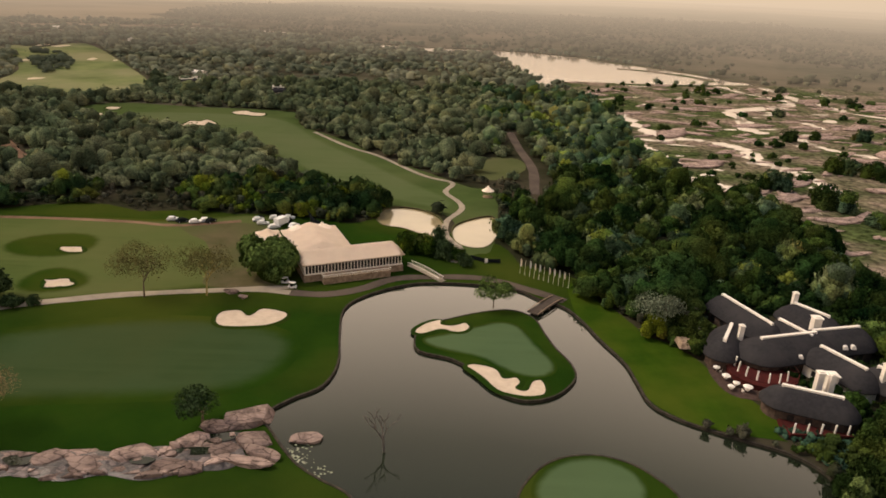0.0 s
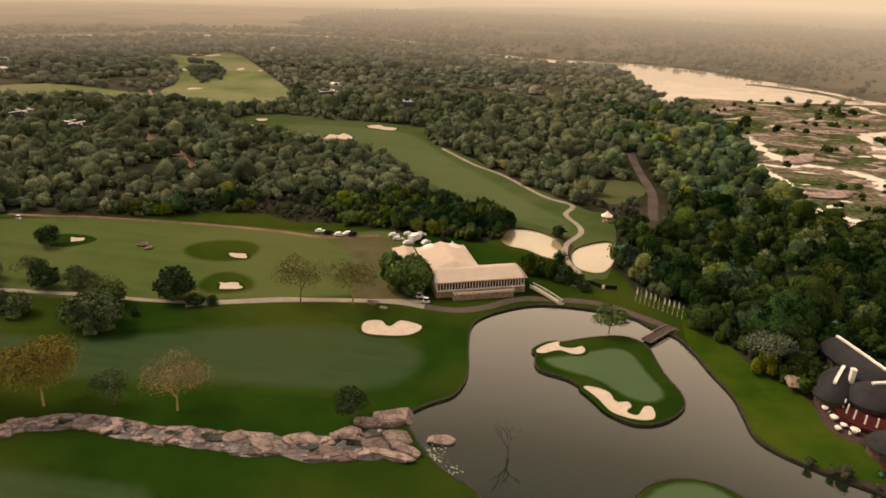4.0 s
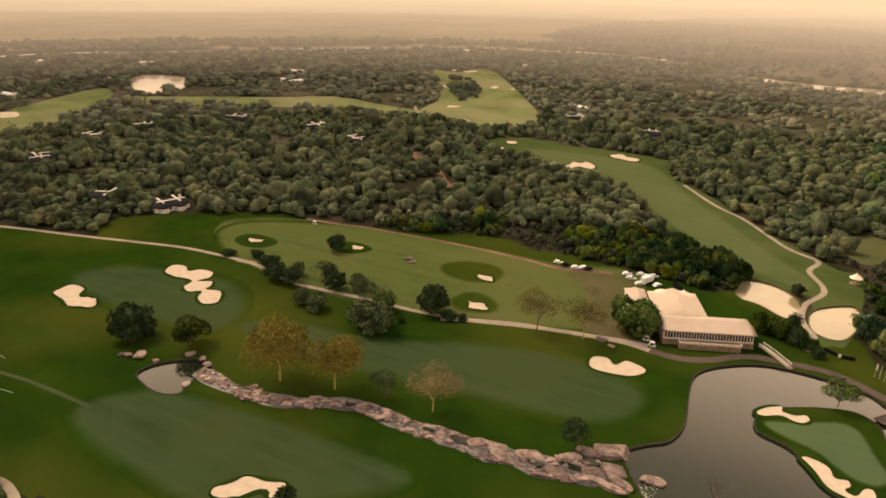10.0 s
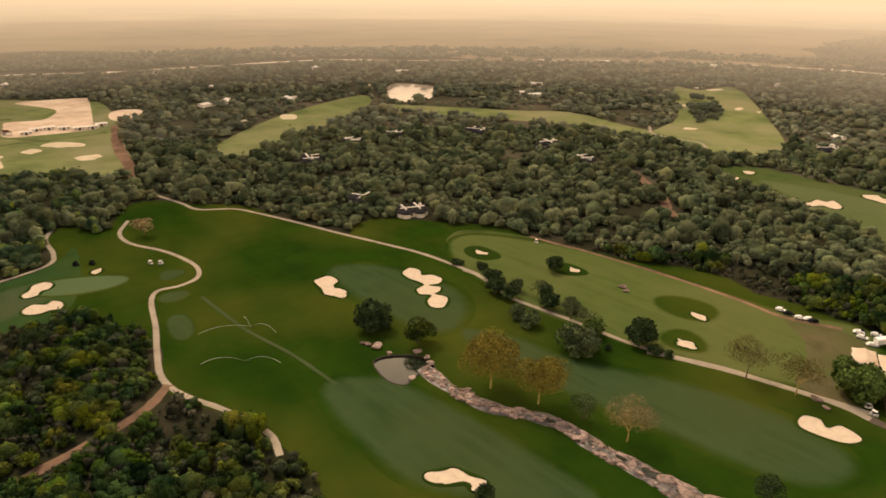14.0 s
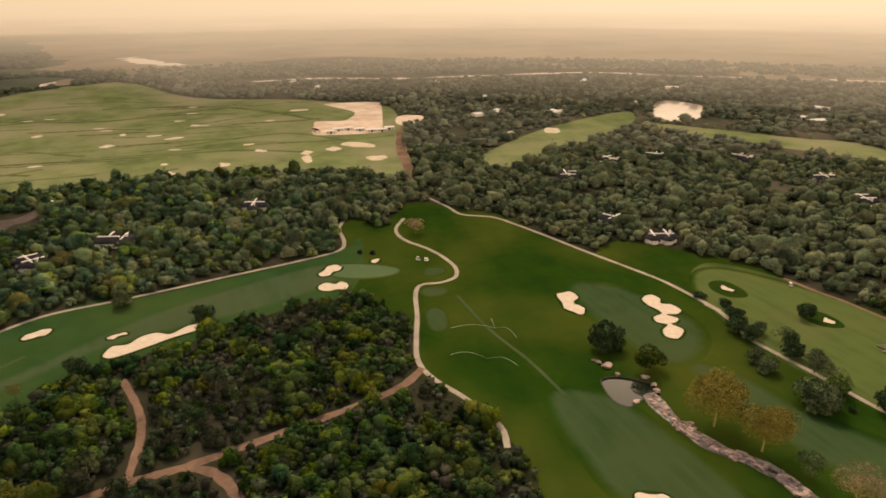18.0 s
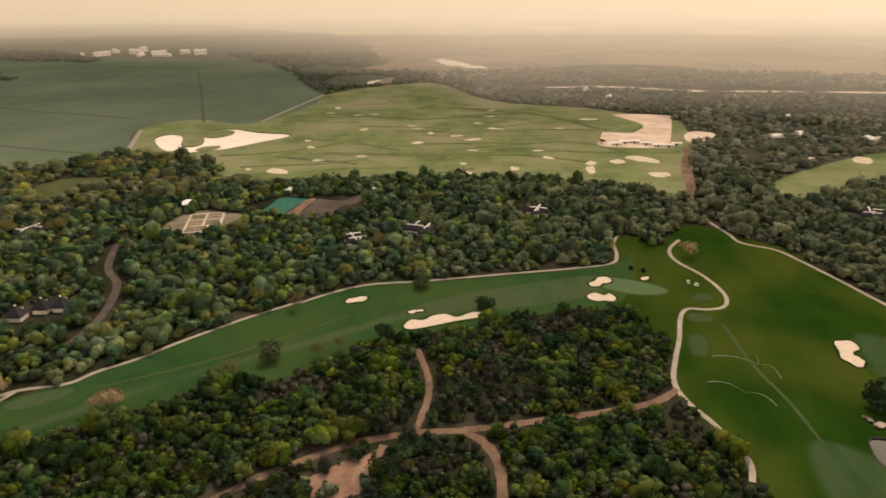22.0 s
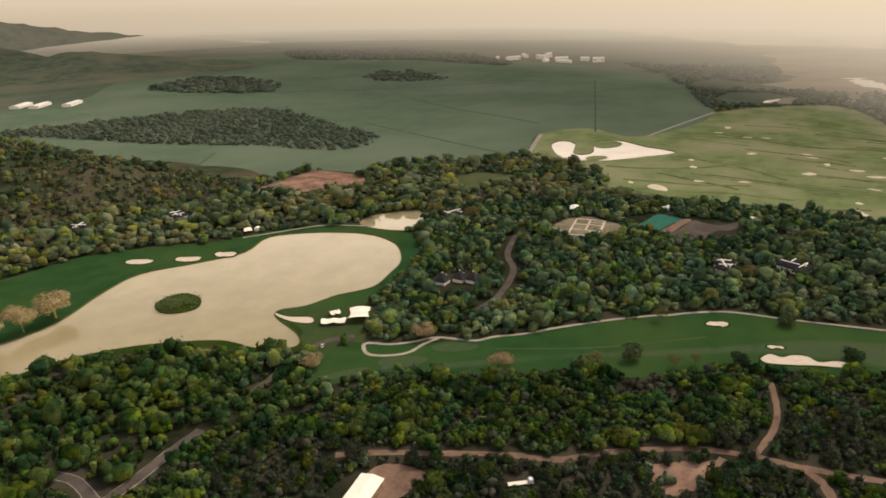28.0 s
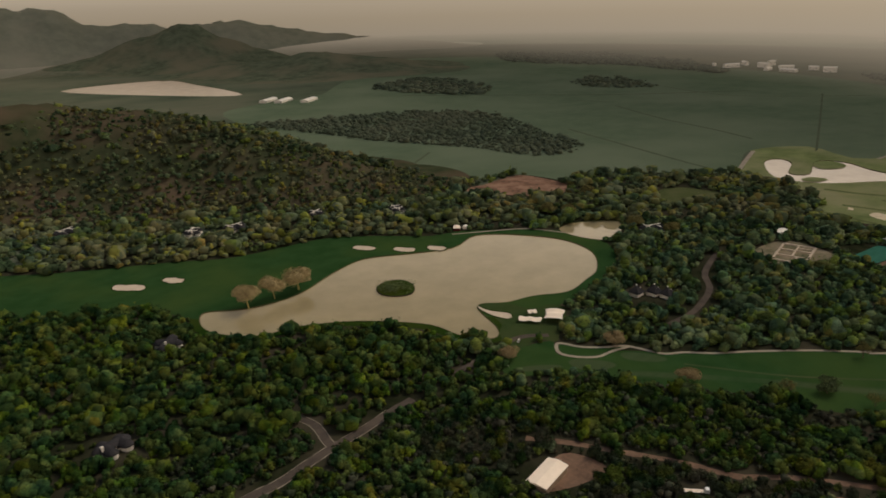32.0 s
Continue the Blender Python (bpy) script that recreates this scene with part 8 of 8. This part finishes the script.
tree(-70.0, 190.8, 17.0, 15.0, M_DRY_LEAF, M_PALE_BARK, "tall thin tan-leaved tree beside a rock", 24, 3600, 0.018, 0.40, 0.6, 12, 4)
tree(-55.5, 208.0, 19.0, 15.0, M_FRESH_LEAF, M_BARK, "large leafy bright green tree beside the marquee", 25, 1800, 0.05, 0.12, 0.7, 14)
tree(-106.6, 65.6, 7.0, 5.5, M_DEEP_LEAF, M_BARK, "small dark tree at the edge of a bunker", 26, 460, 0.08, 0.1)
tree(-394.6, 74.0, 16.0, 9.0, M_TAN_LEAF, M_BARK, "broad pale tan acacia beside the path", 27, 620, 0.06)
tree(15.6, 190.0, 10.5, 8.0, M_FRESH_LEAF, M_BARK, "small spreading light green tree on the island", 28, 3000, 0.040, 0.45, airy=True)
tree(61.6, 178.2, 14.5, 13.0, M_SILVER_LEAF, M_BARK, "tall silvery green tree beside the lodge lawn", 29, 2200, 0.03, 0.25, airy=True)
for k, (x, y, wd) in enumerate(((-73.5, -535.5, 22), (-97.6, -538.0, 20), (-121.3, -540.0, 25))):
    tree(x, y, wd, 18, M_GOLD_LEAF, M_PALE_BARK, "pale yellow-tan fever tree on the lake shore", 40 + k, 5200, 0.034, 0.3, 0.6, 14)
for k, (x, y, wd, hg) in enumerate(((-6, 232, 10, 7.5), (0.5, 229.5, 9, 7), (-12, 233.5, 9, 7.5), (-1.5, 235, 7, 9), (5, 228, 6, 4.5), (7.5, 222.5, 6, 4), (23.5, 258, 5, 6), (26, 246, 7, 5))):
    tree(x, y, wd, hg, M_DEEP_LEAF if k % 2 else M_LEAF, M_BARK, "dark green garden tree below the ponds", 50 + k, 480, 0.075, 0.1)
for k, (x, y, wd, hg) in enumerate(((-45, 275, 14, 10), (-33, 279, 15, 11), (-58, 277, 12, 9), (-27, 285, 10, 8))):
    tree(x, y, wd, hg, M_LEAF, M_BARK, "tall dense olive tree behind the marquee", 60 + k, 900, 0.06, 0.1)
for k, (x, y, wd, hg) in enumerate(((-294, -8, 12, 7), (-312, -176, 10, 10), (-254, -175, 12, 10), (-277, -120, 11, 8), (-233, -190, 12, 10), (-345, -105, 13, 9), (-314, -66, 12, 7), (-258, -151, 9, 8), (-196, -228, 12, 9), (-176, -246, 11, 8), (-266, -142, 7, 7), (-373, -92, 13, 8))):
    tree(x, y, wd, hg, (M_DEEP_LEAF, M_DRY_LEAF, M_PALE_LEAF)[k % 3], M_BARK, ("dark tree standing at the fairway edge", "dry tan tree standing at the fairway edge", "pale grey-green tree standing at the fairway edge")[k % 3], 70 + k, 1500 if k % 3 == 1 else 420, 0.03, 0.2)
for k, (x, y, wd, hg) in enumerate(((-210, -238, 14, 9), (-219, -298, 14, 10), (-156, -335, 13, 8), (-441, -430, 17, 12), (-447, -394, 17, 12), (-420, -524, 18, 13), (-429, -503, 17, 13), (-404, -540, 15, 12), (-416, -139, 14, 9), (-510, -541, 16, 11))):
    tree(x, y, wd, hg, M_DRY_LEAF if k > 2 else M_TAN_LEAF, M_BARK, "broad pale olive-tan tree rising above the bush", 150 + k, 2600, 0.045, 0.18, 0.62, 11, 3)

# dark trees beside the lodge and over the lake bank
for k, (x, y, wd, hg) in enumerate(((98, 128, 9.5, 8), (93, 119.5, 10, 8.5), (103.5, 133, 9, 8), (86.5, 114, 9, 7), (100, 119, 11, 10), (110, 139, 10, 9), (107, 127, 11, 10), (92.5, 127, 6.5, 5), (80.5, 111.5, 7, 5), (116, 151, 11, 9.5), (66.5, 172, 6, 5), (68.5, 178, 7, 6.5), (64.5, 184, 7, 6))):
    tree(x, y, wd, hg, M_LEAF_LIT, M_BARK, "dense dark green garden tree beside the lodge", 90 + k, 900, 0.06, 0.08)
# shrubs close round the lodge
gx, gy = np.meshgrid(np.arange(58, 132, 3.2), np.arange(112, 206, 3.2))
gx, gy = [(q + RNG.uniform(-1.4, 1.4, q.shape)).ravel() for q in (gx, gy)]
ok = ~inside(RINGS["lodge_lawn"], gx, gy) & ~inside(RINGS["lake_a"], gx, gy) & ~inside(ring([(68, 158), (70, 146), (80, 143), (88, 147), (84, 162), (74, 168)]), gx, gy)
ok &= ~((gx > 74) & (gx < 93) & (gy > 127) & (gy < 137)) & (gy > 260 - 1.75 * gx) & (gx > 62)
for p0, p1, half, _, _ in WINGS:
    ok &= ~near_line(np.array([p0, p1]), gx, gy, half + 1.6)
wood("shrubbery", (gx[ok], gy[ok]), 3, 1, 40, 3.8, M_LEAF_LIT, "dark green shrubs planted close round the lodge", 1.0, 0.1)
# low planting between the terrace and the lake
px, py = RNG.uniform(70, 94, 420), RNG.uniform(116, 134, 420)
bed_ = ring([(75.5, 131.5), (78.5, 133.2), (83, 131), (90, 130.5), (92, 124), (86, 119.5), (81.5, 121), (80.5, 126)], 4)
ok = inside(bed_, px, py)
structure("flower_bed", filled("flower_bed", grown(bed_, 0.8), [], 0.14, M_FLOOR), "dark soil of a planted bed above the lake", "flower bed")
wood("low_planting", (px[ok], py[ok]), 1, 1, 14, 1.6, M_SUCCULENT, "low blue-green plants in a bed below the terrace", 0.6, 0.16)
# large dark trees standing in the river bed
for k, (x, y, wd, hg) in enumerate(((164, 337, 15, 10), (174, 311, 17, 11), (180, 305, 13, 10), (212, 379, 14, 9), (219, 376, 13, 9), (229, 369, 15, 10), (278, 472, 13, 8), (224, 461, 11, 8), (183, 284, 11, 7), (158, 341, 10, 7), (260, 560, 10, 6), (245, 470, 8, 6))):
    tree(x, y, wd, hg, M_LEAF_LIT if k % 2 else M_LEAF_GREEN, M_BARK, "broad dark green tree standing in the river bed", 110 + k, 420, 0.07, 0.05)

# the dead tree in the lake
dead = tagged(empty("dead_tree", -10.4, 120.6, -1.0), "bare grey dead tree standing in the lake", "tree")
bm = bmesh.new()
limbs(bm, np.random.default_rng(12), Vector((0, 0, 0)), Vector((-0.3, 0.2, 3.4)), 0.34, 4, 0.5)
part("trunk", bm, M_GREY_BARK, dead)

# the bushveld trees that the drone passes nearest
protos = []
for k in range(9):
    leaf, word = ((M_LEAF, "olive"), (M_SCRUB, "grey-green"), (M_LEAF_GREEN, "dark green"))[k % 3]
    protos.append(tree(single_p[0][k], single_p[1][k], 6.4, 5.0, leaf, M_BARK, f"leafy bushveld tree with a rounded {word} crown", 200 + k, 230, 0.06, 0.16, z=0.0))
    protos[-1]["group"] = "bushveld trees in the near thicket"
for k in range(9, 260):
    s = min(1.8, max(0.5, float(RNG.lognormal(-0.05, 0.3)))) if k % 4 else 1.1
    copy_thing(protos[k % 9], pose(single_p[0][k], single_p[1][k], 0.0, 0, 0, float(RNG.uniform(0, 360))) @ Matrix.Diagonal((s, s, s * float(RNG.uniform(0.85, 1.2)), 1)))

# reeds on the far island
v = crown(np.random.default_rng(5), 1500, 1.0, 1.0, 0.02, 0.04, 16, 0.7)
reed_c = RINGS["island_c"].mean(0)
m = np.array([(RINGS["island_c"][:, 0].max() - RINGS["island_c"][:, 0].min()) * 0.52, (RINGS["island_c"][:, 1].max() - RINGS["island_c"][:, 1].min()) * 0.52, 4.5])
tagged(new("reeds", fast_mesh("reeds", v * m + np.array([*reed_c, 0.1]), np.arange(6000).reshape(-1, 4), M_REED)), "dense green reeds covering the small island", "reeds", kind="stuff")
# scattered bushes of the river bed and the double fairway
sx, sy = RNG.uniform(115, 380, 420), RNG.uniform(190, 740, 420)
ok = inside(RINGS["riverbed"], sx, sy) & (np.array([noise.noise(Vector((u * 0.02, w * 0.02, 9))) for u, w in zip(sx, sy)]) > 0.05)
wood("river_bush", (sx[ok], sy[ok]), 4, 1, 40, 4.0, M_LEAF_LIT, "dark green bushes scattered over the river bed")

# ---- thatched houses in the bush ----


def house(x, y, yaw, s=1.0, kind=0, ridges=True):
    ob = tagged(empty("house", x, y, float(hill_z(np.array([x]), np.array([y]))[0])), "white thatched bush house with white ridges crossing its dark roof" if ridges else "brown house with a plain low roof half hidden by trees", "house", "houses in the bush")
    rot = lambda p: (p[0] * math.cos(radians(yaw)) - p[1] * math.sin(radians(yaw)), p[0] * math.sin(radians(yaw)) + p[1] * math.cos(radians(yaw)))
    plans = (
        (((-8, 0), (8, 0)), ((0, -6), (0, 7))),
        (((-9, -2), (7, -2)), ((3, -6), (3, 6)), ((-7, -5), (-7, 5))),
        (((-9, 0), (2, 0)), ((5, -4), (5, 6)), ((-4, 3), (-4, 8))),
    )
    for a, b in plans[kind]:
        wing(ob, rot((a[0] * s, a[1] * s)), rot((b[0] * s, b[1] * s)), 4.0 * s, 6.2 * s, 3.0 * s, cap=ridges, cap_w=0.42)
    q = rot((6 * s, 1.5 * s))
    chimney(ob, q[0], q[1], 2.5 * s, 7.6 * s, 1.3 * s)
    return ob


for i, (x, y) in enumerate(HOUSES):
    house(x, y, (25, 70, -20, 45, 10)[i % 5], (1.0, 0.9, 1.1)[i % 3], i % 3, i not in (18, 19))

for i, (x, y) in enumerate(((-299.9, -334.0), (-310.1, -325.0), (-312.8, -315.0))):
    hut = tagged(empty("hut", x, y), "square hut with a steep pointed grey thatched roof", "hut", "pointed huts above the lake")
    part("wall", boxes((-4, 4, -4, 4, 0, 3.0)), M_WHITE, hut)
    part("roof", boxes((-5, 5, -5, 5, 2.9, 8.6, 4.85)), M_THATCH, hut, "steep grey thatch")
    part("ridge_cap", boxes((-0.35, 0.35, -0.35, 0.35, 8.3, 9.2)), M_WHITE, hut)
    part("gable", boxes((-5.2, -4.6, -1.2, 1.2, 2.8, 5.5, 0.25)), M_WHITE, hut, "white gable")


def block(x, y, yaw, lx, ly, h, name, label, category, roof=M_WHITE, wall=M_WHITE, pitch=0.8, group=""):
    """A plain building: walls, door, windows and a low pitched roof."""
    ob = tagged(empty(name, x, y, 0, yaw), label, category, group)
    part("wall", boxes((-lx / 2, lx / 2, -ly / 2, ly / 2, 0, h)), wall, ob)
    bm = bmesh.new()
    e = 0.5
    pts = [(-lx / 2 - e, -ly / 2 - e, h - 0.05), (lx / 2 + e, -ly / 2 - e, h - 0.05), (lx / 2 + e, ly / 2 + e, h - 0.05), (-lx / 2 - e, ly / 2 + e, h - 0.05), (-lx / 2 - e, 0, h + pitch), (lx / 2 + e, 0, h + pitch)]
    v = [bm.verts.new(p) for p in pts]
    for f in ((0, 1, 5, 4), (2, 3, 4, 5), (1, 2, 5), (3, 0, 4), (3, 2, 1, 0)):
        bm.faces.new([v[i] for i in f])
    part("roof", bm, roof, ob)
    part("door", boxes((-1.2, 1.2, -ly / 2 - 0.06, -ly / 2 + 0.02, 0, min(2.4, h * 0.8))), M_GLASS, ob, "dark doorway")
    for sx in (-0.32, 0.32):
        part("window", boxes((lx * sx - 0.7, lx * sx + 0.7, -ly / 2 - 0.06, -ly / 2 + 0.02, h * 0.35, h * 0.75)), M_GLASS, ob, "dark window")
    return ob


block(-79.7, -237.5, 11.3, 21.4, 10.6, 4.2, "shed", "large shed with a plain cream sheet roof in a dirt yard", "shed", M_TENT, M_STONE, 1.0)
block(-517, -317, 20, 13, 8, 3.2, "outbuilding", "small outbuilding with a pale roof among trees", "outbuilding")
block(-549, -156, 60, 20, 10, 3.5, "outbuilding", "long outbuilding with a pale roof beside the court", "outbuilding", M_TENT, M_STONE)
block(-559, -240, 10, 10, 7, 3.0, "outbuilding", "small white outbuilding behind the green court", "outbuilding")
block(-318, -559, 50, 9, 6, 3.0, "boathouse", "small red-walled boathouse on the lake shore", "boathouse", M_TENT, M_DECK)
block(-327, -556, 30, 5, 4, 2.6, "boathouse", "small white boathouse on the lake shore", "boathouse")

# low stretched canopy beside the lake tent
def canopy(x, y, yaw, lx, ly, high):
    ob = tagged(empty("stretch_canopy", x, y, 0.15, yaw), "cream stretched canvas canopy on poles beside the lake", "canopy", "canopies by the lake")
    gx, gy = np.meshgrid(np.linspace(-1, 1, 13), np.linspace(-1, 1, 9))
    z = high * (0.86 + 0.10 * np.cos(gx * 6.3)) - 0.9 * gy**2 - 0.3 * gx**2
    bm = bmesh.new()
    v = [bm.verts.new((a_ * lx / 2 * (1 - 0.08 * b_ * b_), b_ * ly / 2 * (1 - 0.10 * math.cos(a_ * 3.1)), c_)) for a_, b_, c_ in zip(gx.ravel(), gy.ravel(), z.ravel())]
    for j in range(8):
        for i in range(12):
            bm.faces.new((v[13 * j + i], v[13 * j + i + 1], v[13 * j + 14 + i], v[13 * j + 13 + i])).smooth = True
    part("canvas", bm, M_TENT, ob)
    for px in (-0.9, 0.0, 0.9):
        for py in (-0.85, 0.85):
            part("pole", tube(bmesh.new(), (px * lx / 2, py * ly / 2, 0), (px * lx / 2, py * ly / 2, high * 0.6), 0.06, 0.05, 6), M_BARK, ob)


canopy(-207.7, -361.9, 125, 16.7, 7.5, 3.4)
canopy(-223.0, -352.0, 35, 17.0, 13.0, 5.2)
canopy(-218.6, -369.9, 145, 7.0, 6.0, 3.2)
# flatbed trailer and odds and ends of the yard
tr = tagged(empty("trailer", -121.8, -183.0, 0.05, 130), "white flatbed trailer standing in the dirt yard", "trailer")
part("bed", boxes((-5, 4, -1.2, 1.2, 0.9, 1.2)), M_TENT, tr)
part("cab", boxes((4.3, 6.4, -1.2, 1.2, 0.5, 2.8, 0.15)), M_CAR, tr)
for wx in (-3.5, -2.3, 5.3):
    for wy in (-1.1, 1.1):
        part("wheel", tube(bmesh.new(), (wx, wy - 0.15, 0.48), (wx, wy + 0.15, 0.48), 0.48, 0.48, 10), M_TYRE, tr)

# foundations of a building being laid out beside the court
fd = tagged(empty("foundations", -470.0, -286.0, 0, 12), "pale bare foundations and low walls of a new building", "foundations")
for x0, x1, y0, y1 in ((-24, 24, -14, -12.5), (-24, -22, -14, 14), (-24, 20, 12, 14), (22, 24, -14, 6), (-8, -6.5, -14, 12), (8, 9.5, -12, 10), (-22, 8, -1, 0.5), (9.5, 22, 3, 4.5), (-16, -15, 0, 12)):
    part("wall", boxes((x0, x1, y0, y1, 0.0, 1.1)), M_SAND, fd)
structure("bare_ground", filled("bare_ground", ring([(-502, -305), (-492, -262), (-465, -255), (-440, -268), (-436, -300), (-460, -316)], 4), [], 0.115, M_DRYGROUND), "bare pale ground of a building plot", "bare ground")

# long white site sheds at the head of the practice ground
for i in range(7):
    s = i / 6
    block(-738 - 12 * math.sin(i), 92 + 66 * s, 82, 10.5, 6, 3.0, "site_shed", "low white shed in a row on the building site", "shed", M_WHITE, M_WHITE, 0.5, "sheds of the building site")
block(-748, 78, 10, 12, 5, 3.4, "site_shed", "red and white shed at the end of the row", "shed", M_DECK, M_WHITE, 0.5, "sheds of the building site")
WIN = (( -1928, -1146), (-1988, -1080), (-1938, -1000), (-1868, -898), (-1932, -858), (-1900, -804), (-1950, -940), (-1905, -1080), (-2010, -1010), (-1880, -960))
for i, (x, y) in enumerate(WIN):
    block(x, y, 30 + 17 * i, 24 + 8 * (i % 4), 11, 6 + 3 * (i % 3), "factory", "pale industrial building far off among the fields", "factory", M_WHITE, M_WHITE, 3.0, "industrial buildings past the fields")
for i, (x, y) in enumerate(((-720, -1612), (-763, -1564), (-700, -1650))):
    block(x, y, 35, 60, 20, 5, "greenhouse", "long white farm shed below the dam", "farm shed", M_WHITE, M_WHITE, 2.0, "farm sheds below the dam")
for i, (x, y) in enumerate(((-789, 755), (-601, 630), (-581, 628), (-216, 609), (-234, 661), (-585, 1092), (-731, 1000), (-772, 285), (-780, 311), (-749, 380), (-1062, 345), (-893, 354), (-1152, 123), (-1077, 147), (-640, 700), (-860, 640), (-420, 960), (-980, 560))):
    block(x, y, 40 * i, 18, 9, 3.2, "far_house", "pale house roof half hidden in the bush", "house", M_WHITE, M_WHITE, 1.4, "houses half hidden in the bush")


def jet(x, y, yaw, reach, high):
    ob = tagged(empty("sprinkler", x, y, 0.1, yaw), "lawn sprinkler throwing a thin white arc of water", "sprinkler", "sprinklers on the fairway")
    part("head", tube(bmesh.new(), (0, 0, 0), (0, 0, 0.5), 0.12, 0.1, 8), M_TYRE, ob)
    bm = bmesh.new()
    last = None
    for i in range(15):
        s = i / 14
        p = Vector((reach * s, 0.6 * math.sin(s * 2.2), 0.5 + 4 * high * s * (1 - s)))
        if last:
            tube(bm, last, p, 0.03 + 0.07 * s, 0.03 + 0.07 * (s + 0.07), 5)
        last = p
    part("water_arc", bm, M_SPRAY, ob, "thin white arc of water")


for x, y, yaw, reach, high in ((-224.0, 50.0, 234, 17, 2.6), (-224.4, 50.6, 40, 14, 2.2), (-249.0, 66.0, 245, 22, 2.2), (-249.4, 66.6, 18, 13, 2.4), (-249.2, 65.4, 165, 10, 1.8)):
    jet(x, y, yaw, reach, high)
# mowing gang and utility carts on the far green
for x, y in ((-372.0, 30.0), (-368.0, 37.0)):
    mw = tagged(empty("mower", x, y, 0.09, 20), "dark green ride-on mower on the green", "mower", "mowers on the green")
    part("body", boxes((-1.6, 1.6, -0.9, 0.9, 0.4, 1.2, 0.1)), M_BLACK, mw)
    part("cab", boxes((-0.8, 0.8, -0.8, 0.8, 1.2, 2.4, 0.1)), M_BLACK, mw)
    for wx in (-1.1, 1.1):
        for wy in (-0.9, 0.9):
            part("wheel", tube(bmesh.new(), (wx, wy - 0.15, 0.4), (wx, wy + 0.15, 0.4), 0.4, 0.4, 10), M_TYRE, mw)
